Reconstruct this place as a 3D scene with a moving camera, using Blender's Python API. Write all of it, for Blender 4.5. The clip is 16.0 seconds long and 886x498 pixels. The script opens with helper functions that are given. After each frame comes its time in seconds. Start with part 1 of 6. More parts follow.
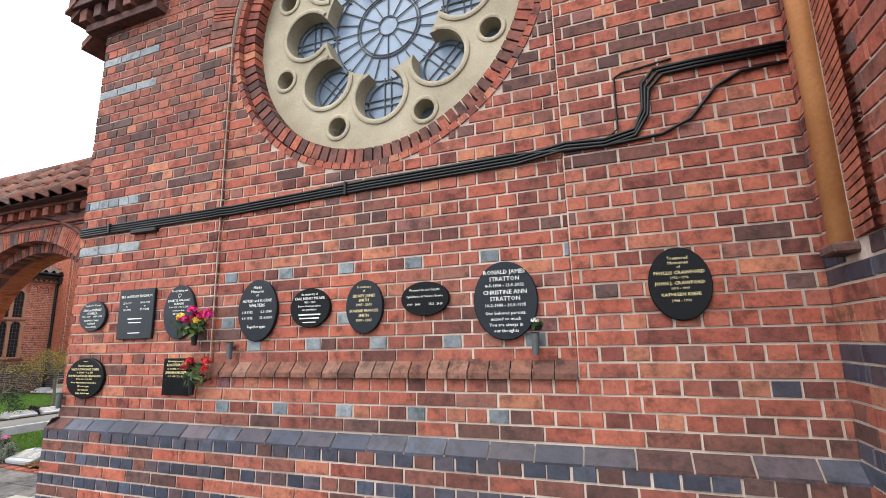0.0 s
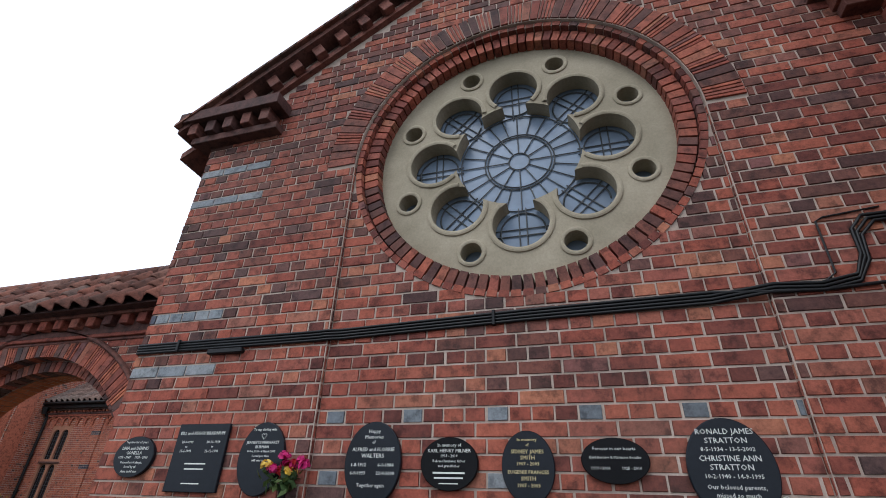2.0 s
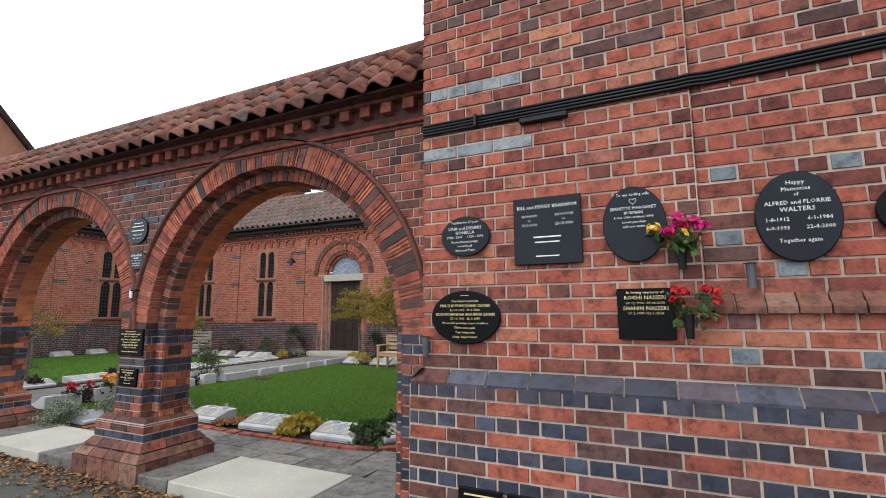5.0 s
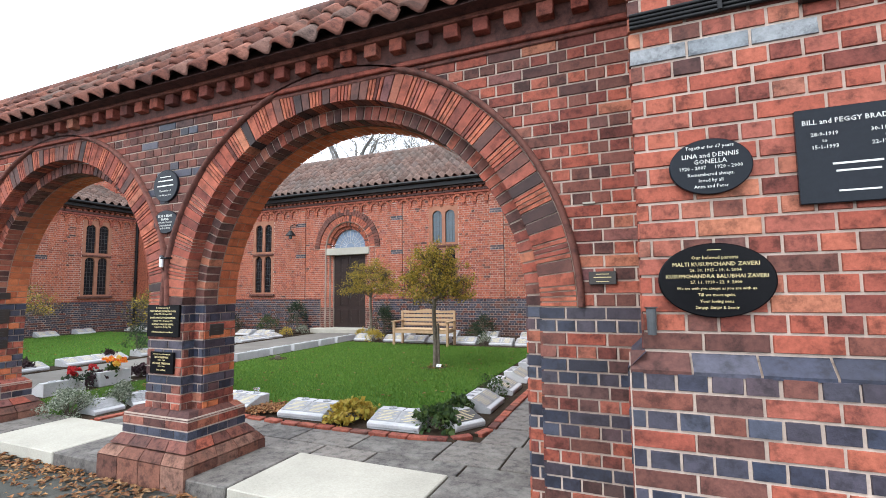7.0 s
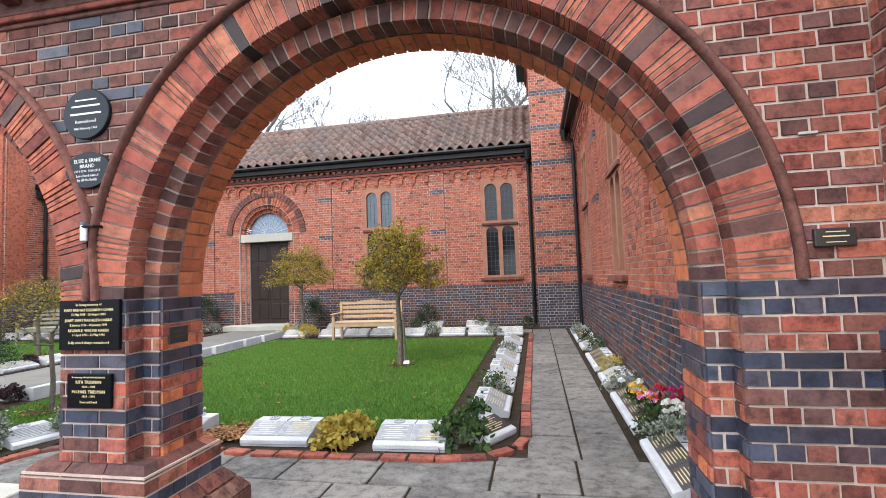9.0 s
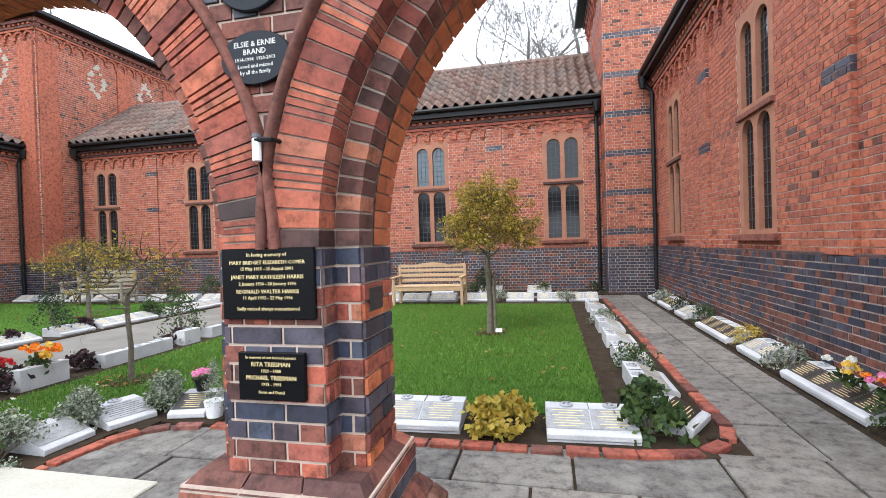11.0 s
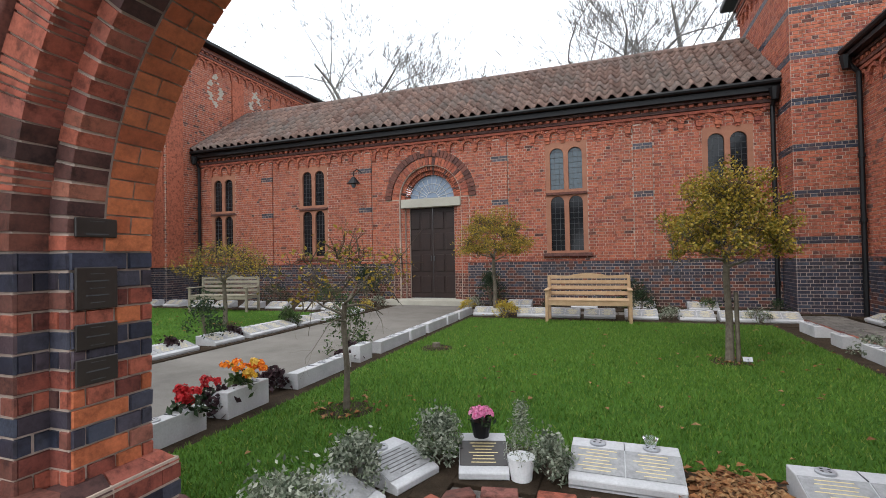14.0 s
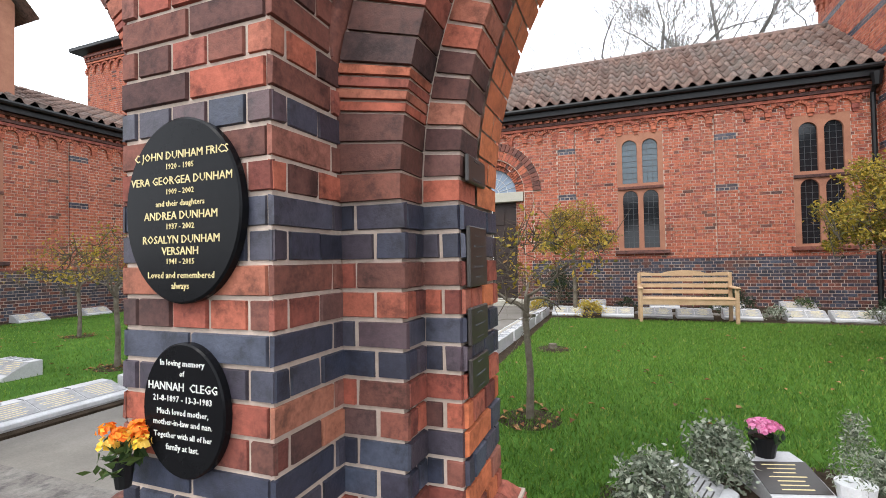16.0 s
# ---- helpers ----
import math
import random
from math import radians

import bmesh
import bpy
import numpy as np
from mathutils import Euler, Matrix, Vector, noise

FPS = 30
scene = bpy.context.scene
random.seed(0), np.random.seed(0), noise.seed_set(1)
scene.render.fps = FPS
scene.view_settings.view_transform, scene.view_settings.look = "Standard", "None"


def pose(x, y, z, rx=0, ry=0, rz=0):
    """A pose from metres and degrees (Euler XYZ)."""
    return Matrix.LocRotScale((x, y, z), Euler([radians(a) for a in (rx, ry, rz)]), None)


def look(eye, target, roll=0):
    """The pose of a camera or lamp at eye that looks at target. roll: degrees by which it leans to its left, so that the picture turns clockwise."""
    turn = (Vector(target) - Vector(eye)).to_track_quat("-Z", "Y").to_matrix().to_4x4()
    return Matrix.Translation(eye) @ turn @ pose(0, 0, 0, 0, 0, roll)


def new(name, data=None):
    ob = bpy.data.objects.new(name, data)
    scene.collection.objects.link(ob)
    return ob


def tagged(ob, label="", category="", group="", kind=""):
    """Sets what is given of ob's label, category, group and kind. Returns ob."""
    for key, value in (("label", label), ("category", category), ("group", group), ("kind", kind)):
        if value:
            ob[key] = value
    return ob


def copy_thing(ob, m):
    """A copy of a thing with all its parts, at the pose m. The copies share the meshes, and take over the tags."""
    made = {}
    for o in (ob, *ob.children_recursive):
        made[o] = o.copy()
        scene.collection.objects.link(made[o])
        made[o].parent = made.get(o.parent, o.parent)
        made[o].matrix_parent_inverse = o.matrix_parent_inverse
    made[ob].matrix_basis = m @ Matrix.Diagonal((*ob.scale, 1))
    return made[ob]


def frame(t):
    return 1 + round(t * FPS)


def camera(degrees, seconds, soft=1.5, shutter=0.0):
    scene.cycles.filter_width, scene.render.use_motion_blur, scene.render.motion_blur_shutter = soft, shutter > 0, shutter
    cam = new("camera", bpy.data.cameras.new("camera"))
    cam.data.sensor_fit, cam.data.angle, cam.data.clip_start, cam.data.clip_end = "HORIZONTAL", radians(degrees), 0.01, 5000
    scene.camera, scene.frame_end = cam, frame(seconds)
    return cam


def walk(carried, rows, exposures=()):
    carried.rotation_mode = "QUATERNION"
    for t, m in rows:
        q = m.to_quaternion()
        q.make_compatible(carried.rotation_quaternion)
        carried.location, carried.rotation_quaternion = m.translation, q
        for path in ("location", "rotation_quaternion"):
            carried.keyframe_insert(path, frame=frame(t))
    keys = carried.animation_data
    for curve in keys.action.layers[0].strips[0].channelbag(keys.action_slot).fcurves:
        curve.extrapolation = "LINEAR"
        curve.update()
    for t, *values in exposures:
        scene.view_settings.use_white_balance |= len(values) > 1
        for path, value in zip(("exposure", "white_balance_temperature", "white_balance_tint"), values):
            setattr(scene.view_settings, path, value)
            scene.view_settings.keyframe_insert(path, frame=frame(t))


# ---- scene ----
cam = camera(86.9, 16.0, 0.9)
PATH = [
    (0, (0.461, -0.251, 1.771), (-0.232, 1.586, 2.153), -1.3),
    (0.5, (0.17, -0.162, 1.777), (-0.529, 1.627, 2.333), -0.2),
    (1, (-0.145, -0.132, 1.786), (-0.69, 1.65, 2.514), 2.8),
    (1.5, (-0.427, -0.155, 1.784), (-0.96, 1.544, 2.697), 2.8),
    (2, (-0.632, -0.235, 1.775), (-1.163, 1.424, 2.756), 2.1),
    (2.5, (-0.868, -0.382, 1.739), (-1.326, 1.343, 2.642), 0.5),
    (3, (-1.1, -0.408, 1.692), (-1.592, 1.369, 2.467), -0.5),
    (3.5, (-1.336, -0.391, 1.658), (-1.959, 1.402, 2.288), -0.9),
    (4, (-1.616, -0.419, 1.629), (-2.292, 1.406, 2.087), -0.0),
    (4.5, (-1.951, -0.395, 1.58), (-2.656, 1.451, 1.891), -0.2),
    (5, (-2.272, -0.276, 1.576), (-3.113, 1.517, 1.849), -0.2),
    (5.2, (-2.402, -0.242, 1.567), (-3.272, 1.54, 1.824), -0.8),
    (7.3, (-3.737, 0.126, 1.517), (-4.456, 1.986, 1.672), -0.4),
    (7.5, (-3.883, 0.201, 1.506), (-4.531, 2.087, 1.658), -0.9),
    (8, (-4.257, 0.372, 1.525), (-4.772, 2.299, 1.673), -3.1),
    (8.2, (-4.397, 0.425, 1.515), (-4.881, 2.36, 1.658), -3.3),
    (10.3, (-5.79, 1.074, 1.436), (-6.079, 3.053, 1.48), -0.1),
    (10.5, (-5.921, 1.114, 1.425), (-6.242, 3.088, 1.445), -0.5),
    (11, (-6.309, 1.254, 1.422), (-6.753, 3.203, 1.398), -1.8),
    (11.5, (-6.694, 1.293, 1.395), (-7.284, 3.204, 1.37), -1.8),
    (12, (-7.044, 1.331, 1.403), (-7.701, 3.219, 1.364), -1.9),
    (12.5, (-7.421, 1.432, 1.397), (-8.123, 3.304, 1.369), -1.9),
    (13, (-7.803, 1.513, 1.372), (-8.512, 3.383, 1.371), -1.7),
    (13.5, (-8.16, 1.641, 1.38), (-8.862, 3.514, 1.394), -0.9),
    (14, (-8.521, 1.814, 1.373), (-9.201, 3.694, 1.407), -1.1),
    (14.5, (-8.895, 1.846, 1.344), (-9.572, 3.727, 1.396), -0.3),
    (15, (-9.261, 1.838, 1.324), (-9.915, 3.728, 1.375), -0.5),
    (15.5, (-9.678, 1.851, 1.306), (-10.337, 3.738, 1.359), -0.9),
    (16, (-10.052, 1.827, 1.269), (-10.772, 3.692, 1.316), -1.1),
]
walk(cam, [(t, look(eye, target, roll)) for t, eye, target, roll in PATH],
     [(0.0, 0.68, 6500, 10), (0.5, 0.12, 6450, 10), (1.0, -0.1, 6300, 10), (1.5, -0.30, 6100, 10), (2.0, -0.42, 6000, 10), (2.5, -0.1, 6250, 10), (3.0, 0.13, 6300, 10), (3.5, 0.12, 6350, 10), (5.0, 0.12, 6400, 10), (7.5, 0.80, 6150, 10), (10.5, 0.90, 6200, 10), (11.5, 0.88, 6250, 10), (12.5, 0.78, 6350, 10), (13.0, 0.55, 6400, 10), (13.5, 0.40, 6450, 10), (14.0, 0.13, 6450, 10), (14.5, 0.22, 6450, 10), (15.0, 0.64, 6500, 10), (16.0, 0.72, 6500, 10)])

# ---- light ----
SUN_EL, SUN_ROT = radians(38), radians(215)
world = bpy.data.worlds.new("world")
scene.world = world
world.use_nodes = True
wn, wl = world.node_tree.nodes, world.node_tree.links
sky = wn.new("ShaderNodeTexSky")
sky.sky_type, sky.sun_disc, sky.sun_elevation, sky.sun_rotation = "NISHITA", False, SUN_EL, SUN_ROT
sky_dim = wn.new("ShaderNodeMix")
sky_dim.data_type = "RGBA"
sky_dim.inputs[0].default_value = 0.93
wl.new(sky.outputs[0], sky_dim.inputs[6])
sky_dim.inputs[7].default_value = (10.6, 11.2, 12.0, 1)
wl.new(sky_dim.outputs[2], wn["Background"].inputs[0])
wn["Background"].inputs[1].default_value = 0.17
sun = new("sun", bpy.data.lights.new("sun", "SUN"))
sun.data.energy, sun.data.angle, sun.data.color = 1.4, radians(25), (1.0, 0.96, 0.9)
sun.matrix_world = look((0, 0, 30), (8, 22, 0))
tagged(sun, "soft sun behind thin overcast cloud", "sun", kind="structure")


# ---- materials ----
def nodes_of(name, rough=0.8, spec=0.3):
    m = bpy.data.materials.new(name)
    m.use_nodes = True
    nt = m.node_tree
    b = nt.nodes["Principled BSDF"]
    b.inputs["Roughness"].default_value = rough
    b.inputs["Specular IOR Level"].default_value = spec
    return m, nt, b


def noise_node(nt, scale, detail=4, rough=0.6, vec=None):
    n = nt.nodes.new("ShaderNodeTexNoise")
    n.inputs["Scale"].default_value, n.inputs["Detail"].default_value, n.inputs["Roughness"].default_value = scale, detail, rough
    if vec is None:
        g = nt.nodes.new("ShaderNodeNewGeometry")
        vec = g.outputs["Position"]
    nt.links.new(vec, n.inputs["Vector"])
    return n.outputs["Fac"]


def ramp(nt, fac, stops):
    r = nt.nodes.new("ShaderNodeValToRGB")
    els = r.color_ramp.elements
    while len(els) < len(stops):
        els.new(0.5)
    for e, (p, c) in zip(els, stops):
        e.position, e.color = p, (*c, 1)
    nt.links.new(fac, r.inputs[0])
    return r.outputs[0]


def mixc(nt, fac, a, b, mode="MIX"):
    m = nt.nodes.new("ShaderNodeMix")
    m.data_type, m.blend_type = "RGBA", mode
    for sock, v in ((m.inputs[0], fac), (m.inputs[6], a), (m.inputs[7], b)):
        if isinstance(v, (int, float)):
            sock.default_value = v
        elif isinstance(v, tuple):
            sock.default_value = (*v, 1)
        else:
            nt.links.new(v, sock)
    return m.outputs[2]


def maths(nt, op, a, b=0.0):
    m = nt.nodes.new("ShaderNodeMath")
    m.operation = op
    for sock, v in zip(m.inputs, (a, b)):
        if isinstance(v, (int, float)):
            sock.default_value = v
        else:
            nt.links.new(v, sock)
    return m.outputs[0]


def bump(nt, bsdf, height, strength=0.3, dist=0.01):
    b = nt.nodes.new("ShaderNodeBump")
    b.inputs["Strength"].default_value, b.inputs["Distance"].default_value = strength, dist
    nt.links.new(height, b.inputs["Height"])
    nt.links.new(b.outputs[0], bsdf.inputs["Normal"])


def piece_random(nt):
    g, o = nt.nodes.new("ShaderNodeNewGeometry"), nt.nodes.new("ShaderNodeObjectInfo")
    return maths(nt, "FRACT", maths(nt, "ADD", g.outputs["Random Per Island"], o.outputs["Random"]))


def mat_pieces(name, stops, rough=0.8, spec=0.3, stain=(0.05, 0.04, 0.035), stain_amt=0.45, grain=0.35, big=0.7, blotch=0.72):
    """Fired or cut pieces: each its own tone, with grain and broad weather stains."""
    m, nt, b = nodes_of(name, rough, spec)
    c = ramp(nt, piece_random(nt), stops)
    fine = noise_node(nt, 55, 5, 0.7)
    mid = noise_node(nt, 13, 6, 0.7)
    c = mixc(nt, grain, c, ramp(nt, fine, [(0.32, (0.2, 0.18, 0.18)), (0.66, (1.25, 1.2, 1.2))]), "MULTIPLY")
    c = mixc(nt, blotch, c, ramp(nt, mid, [(0.36, (0.22, 0.21, 0.23)), (0.50, (0.95, 0.92, 0.92)), (0.66, (1.25, 1.22, 1.2))]), "MULTIPLY")
    st = maths(nt, "MULTIPLY", ramp(nt, noise_node(nt, big, 5, 0.65), [(0.47, (0, 0, 0)), (0.72, (1, 1, 1))]), stain_amt)
    c = mixc(nt, st, c, stain)
    nt.links.new(c, b.inputs["Base Color"])
    bump(nt, b, maths(nt, "ADD", fine, mid), 0.35, 0.006)
    return m


def mat_plain(name, a, b_, scale=4.0, rough=0.8, spec=0.3, bump_s=0.2, fine=60, metal=0.0, dist=0.004):
    m, nt, b = nodes_of(name, rough, spec)
    n1, n2 = noise_node(nt, scale, 5, 0.65), noise_node(nt, fine, 4, 0.7)
    c = ramp(nt, n1, [(0.3, a), (0.7, b_)])
    c = mixc(nt, 0.3, c, ramp(nt, n2, [(0.3, (0.45, 0.45, 0.45)), (0.7, (1.15, 1.15, 1.15))]), "MULTIPLY")
    nt.links.new(c, b.inputs["Base Color"])
    b.inputs["Metallic"].default_value = metal
    if bump_s:
        bump(nt, b, n2, bump_s, dist)
    return m


RED = mat_pieces("red_brick", [(0.0, (0.113, 0.037, 0.030)), (0.1, (0.198, 0.058, 0.043)), (0.35, (0.310, 0.083, 0.053)), (0.6, (0.367, 0.111, 0.068)), (0.8, (0.273, 0.087, 0.064)), (0.93, (0.414, 0.162, 0.092)), (1.0, (0.160, 0.069, 0.069))], 0.82, 0.25)
SOFT = mat_pieces("orange_brick", [(0.0, (0.31, 0.092, 0.060)), (0.4, (0.43, 0.140, 0.080)), (0.8, (0.375, 0.118, 0.072)), (1.0, (0.265, 0.084, 0.066))], 0.85, 0.2, stain_amt=0.25)
BLUE = mat_pieces("blue_brick", [(0.0, (0.020, 0.020, 0.032)), (0.3, (0.030, 0.038, 0.065)), (0.6, (0.045, 0.034, 0.045)), (0.85, (0.055, 0.068, 0.10)), (1.0, (0.085, 0.042, 0.042))], 0.5, 0.45, stain_amt=0.25)
DARK = mat_pieces("burnt_brick", [(0.0, (0.073, 0.035, 0.032)), (0.35, (0.126, 0.052, 0.040)), (0.75, (0.199, 0.070, 0.049)), (1.0, (0.097, 0.057, 0.053))], 0.8, 0.3)
RUBBER = mat_pieces("orange_rubber_brick", [(0.0, (0.36, 0.10, 0.045)), (0.5, (0.52, 0.165, 0.068)), (1.0, (0.44, 0.13, 0.06))], 0.85, 0.2, stain_amt=0.3, blotch=0.45)
BURNT = mat_pieces("overburnt_brick", [(0.0, (0.028, 0.017, 0.017)), (0.4, (0.075, 0.034, 0.028)), (0.8, (0.17, 0.062, 0.042)), (1.0, (0.045, 0.03, 0.03))], 0.65, 0.35)
GREYB = mat_pieces("grey_brick", [(0.0, (0.12, 0.14, 0.16)), (0.5, (0.19, 0.22, 0.24)), (1.0, (0.25, 0.27, 0.28))], 0.6, 0.4, stain_amt=0.3)
MORTAR = mat_plain("mortar", (0.31, 0.24, 0.198), (0.55, 0.445, 0.375), 2.0, 0.95, 0.1, 0.3)
STONE = mat_plain("bath_stone", (0.25, 0.215, 0.15), (0.42, 0.36, 0.265), 2.2, 0.85, 0.2, 0.25)
TILE = mat_pieces("clay_pantile", [(0.0, (0.10, 0.045, 0.035)), (0.4, (0.20, 0.075, 0.052)), (0.75, (0.27, 0.115, 0.08)), (1.0, (0.14, 0.10, 0.085))], 0.85, 0.2, stain=(0.06, 0.06, 0.05), stain_amt=0.6)
TILE_PALE = mat_pieces("weathered_pantile", [(0.0, (0.13, 0.082, 0.067)), (0.5, (0.215, 0.145, 0.118)), (1.0, (0.17, 0.13, 0.115))], 0.9, 0.2, stain=(0.10, 0.095, 0.085), stain_amt=0.7)
FLAG = mat_pieces("york_flagstone", [(0.0, (0.10, 0.095, 0.088)), (0.5, (0.15, 0.14, 0.125)), (1.0, (0.19, 0.175, 0.155))], 0.75, 0.3, stain=(0.27, 0.26, 0.235), stain_amt=0.55, big=5.0)
CREAM = mat_plain("cream_concrete", (0.34, 0.325, 0.275), (0.44, 0.42, 0.36), 1.5, 0.85, 0.2, 0.15)
CONCRETE = mat_plain("path_concrete", (0.13, 0.12, 0.105), (0.20, 0.185, 0.165), 1.4, 0.85, 0.25, 0.3)
ASPHALT = mat_plain("asphalt", (0.045, 0.046, 0.04), (0.085, 0.085, 0.072), 1.2, 0.9, 0.3, 0.6, 90)
WHITE = mat_plain("white_stone", (0.40, 0.40, 0.41), (0.56, 0.56, 0.57), 3.0, 0.5, 0.4, 0.1)
GREYP = mat_plain("engraved_slate", (0.20, 0.20, 0.205), (0.34, 0.34, 0.34), 22.0, 0.5, 0.4, 0.1)
BLACK = mat_plain("black_iron", (0.005, 0.005, 0.006), (0.011, 0.011, 0.012), 3.0, 0.45, 0.25, 0.1)
PLAQUE = mat_plain("black_slate", (0.004, 0.004, 0.005), (0.008, 0.008, 0.009), 3.0, 0.25, 0.09, 0.0)
SLATE = mat_plain("grey_slate", (0.007, 0.009, 0.013), (0.013, 0.016, 0.022), 3.0, 0.25, 0.17, 0.0)
BRONZE = mat_plain("dark_bronze", (0.02, 0.016, 0.014), (0.035, 0.028, 0.024), 6.0, 0.4, 0.5, 0.1)
GOLD = mat_plain("gilt_letter", (0.62, 0.50, 0.24), (0.70, 0.58, 0.30), 4.0, 0.5, 0.4, 0.0)
SILVER = mat_plain("white_letter", (0.62, 0.62, 0.58), (0.72, 0.72, 0.68), 4.0, 0.5, 0.4, 0.0)
STEEL = mat_plain("dull_zinc", (0.30, 0.31, 0.33), (0.46, 0.47, 0.49), 20.0, 0.45, 0.5, 0.1, metal=0.4)
LEAD = mat_plain("lead", (0.05, 0.055, 0.06), (0.09, 0.095, 0.10), 8.0, 0.6, 0.4, 0.1)
OAK = mat_plain("pale_oak", (0.37, 0.24, 0.135), (0.48, 0.33, 0.20), 6.0, 0.6, 0.3, 0.2)
GREYOAK = mat_plain("silvered_oak", (0.21, 0.185, 0.14), (0.31, 0.28, 0.22), 6.0, 0.8, 0.2, 0.2)
DOORWOOD = mat_plain("dark_door_wood", (0.014, 0.007, 0.006), (0.028, 0.013, 0.010), 5.0, 0.5, 0.4, 0.2)
BARK = mat_plain("bark", (0.09, 0.075, 0.055), (0.19, 0.165, 0.13), 14.0, 0.9, 0.2, 0.6, 60, dist=0.01)
TWIG_D = mat_plain("brown_twig", (0.05, 0.04, 0.03), (0.11, 0.09, 0.065), 20.0, 0.9, 0.2, 0.2)
TWIG = mat_plain("grey_winter_bark", (0.16, 0.15, 0.14), (0.25, 0.235, 0.22), 5.0, 0.9, 0.2, 0.2)
SOIL = mat_plain("soil", (0.025, 0.018, 0.012), (0.06, 0.042, 0.028), 9.0, 0.95, 0.1, 0.8, 60, dist=0.02)
PLASTIC = mat_plain("white_plastic", (0.7, 0.71, 0.72), (0.78, 0.79, 0.8), 3.0, 0.4, 0.4, 0.0)
TERRACOTTA = mat_plain("terracotta_moulding", (0.42, 0.17, 0.06), (0.55, 0.25, 0.10), 3.0, 0.7, 0.3, 0.15)
SILL = mat_pieces("weathered_sill_brick", [(0.0, (0.11, 0.052, 0.040)), (0.5, (0.19, 0.085, 0.058)), (1.0, (0.23, 0.13, 0.095))], 0.85, 0.2, stain_amt=0.5, big=3.0)
DEADLEAF = mat_pieces("dead_leaf", [(0.0, (0.16, 0.06, 0.025)), (0.4, (0.28, 0.13, 0.05)), (0.8, (0.36, 0.22, 0.10)), (1.0, (0.12, 0.06, 0.03))], 0.8, 0.2)


def mat_leaf(name, stops, rough=0.6):
    m, nt, b = nodes_of(name, rough, 0.3)
    c = ramp(nt, piece_random(nt), stops)
    nt.links.new(c, b.inputs["Base Color"])
    b.inputs["Subsurface Weight"].default_value = 0.0
    tr = nt.nodes.new("ShaderNodeBsdfTranslucent")
    nt.links.new(c, tr.inputs[0])
    mx = nt.nodes.new("ShaderNodeMixShader")
    mx.inputs[0].default_value = 0.3
    nt.links.new(b.outputs[0], mx.inputs[1])
    nt.links.new(tr.outputs[0], mx.inputs[2])
    nt.links.new(mx.outputs[0], nt.nodes["Material Output"].inputs[0])
    return m


LEAF_YG = mat_leaf("autumn_leaf", [(0.0, (0.09, 0.09, 0.015)), (0.35, (0.20, 0.16, 0.022)), (0.7, (0.36, 0.25, 0.03)), (0.9, (0.42, 0.30, 0.05)), (1.0, (0.22, 0.11, 0.03))])
LEAF_G = mat_leaf("green_leaf", [(0.0, (0.02, 0.04, 0.012)), (0.5, (0.045, 0.085, 0.025)), (1.0, (0.09, 0.13, 0.035))])
LEAF_D = mat_leaf("dark_evergreen", [(0.0, (0.012, 0.022, 0.01)), (0.6, (0.022, 0.045, 0.018)), (1.0, (0.04, 0.065, 0.025))])
LEAF_S = mat_leaf("silver_leaf", [(0.0, (0.06, 0.08, 0.05)), (0.4, (0.16, 0.19, 0.13)), (0.8, (0.33, 0.36, 0.28)), (1.0, (0.46, 0.48, 0.39))])
LEAF_Y = mat_leaf("yellow_leaf", [(0.0, (0.30, 0.20, 0.03)), (0.5, (0.50, 0.36, 0.06)), (1.0, (0.34, 0.32, 0.06))])
LEAF_P = mat_leaf("purple_leaf", [(0.0, (0.025, 0.012, 0.016)), (1.0, (0.06, 0.03, 0.035))])
PETAL_R = mat_leaf("red_petal", [(0.0, (0.35, 0.01, 0.015)), (1.0, (0.62, 0.03, 0.035))])
PETAL_O = mat_leaf("orange_petal", [(0.0, (0.75, 0.13, 0.01)), (0.6, (0.85, 0.25, 0.02)), (1.0, (0.85, 0.50, 0.05))])
PETAL_Y = mat_leaf("yellow_petal", [(0.0, (0.75, 0.45, 0.03)), (1.0, (0.85, 0.62, 0.15))])
PETAL_PK = mat_leaf("pink_petal", [(0.0, (0.70, 0.16, 0.36)), (1.0, (0.82, 0.40, 0.58))])
PETAL_M = mat_leaf("magenta_petal", [(0.0, (0.45, 0.01, 0.12)), (1.0, (0.62, 0.03, 0.20))])
PETAL_W = mat_leaf("white_petal", [(0.0, (0.65, 0.65, 0.58)), (1.0, (0.80, 0.80, 0.75))])
LAWN = mat_leaf("grass_blade", [(0.0, (0.050, 0.115, 0.013)), (0.5, (0.098, 0.200, 0.026)), (0.9, (0.150, 0.262, 0.038)), (1.0, (0.26, 0.285, 0.07))])
TURF = mat_plain("turf", (0.038, 0.10, 0.014), (0.078, 0.165, 0.024), 2.2, 0.95, 0.1, 0.8, 45, dist=0.03)


def mat_glass(name, tint=(0.20, 0.25, 0.32), rough=0.12, spec=0.5):
    m, nt, b = nodes_of(name, rough, spec)
    c = ramp(nt, noise_node(nt, 5, 3), [(0.3, tuple(v * 0.7 for v in tint)), (0.7, tint)])
    nt.links.new(c, b.inputs["Base Color"])
    bump(nt, b, noise_node(nt, 18, 2), 0.15, 0.004)
    return m


def mat_clear(name):
    m, nt, b = nodes_of(name, 0.05, 0.5)
    b.inputs["Base Color"].default_value = (0.9, 0.94, 0.95, 1)
    b.inputs["Transmission Weight"].default_value = 0.9
    b.inputs["IOR"].default_value = 1.45
    return m


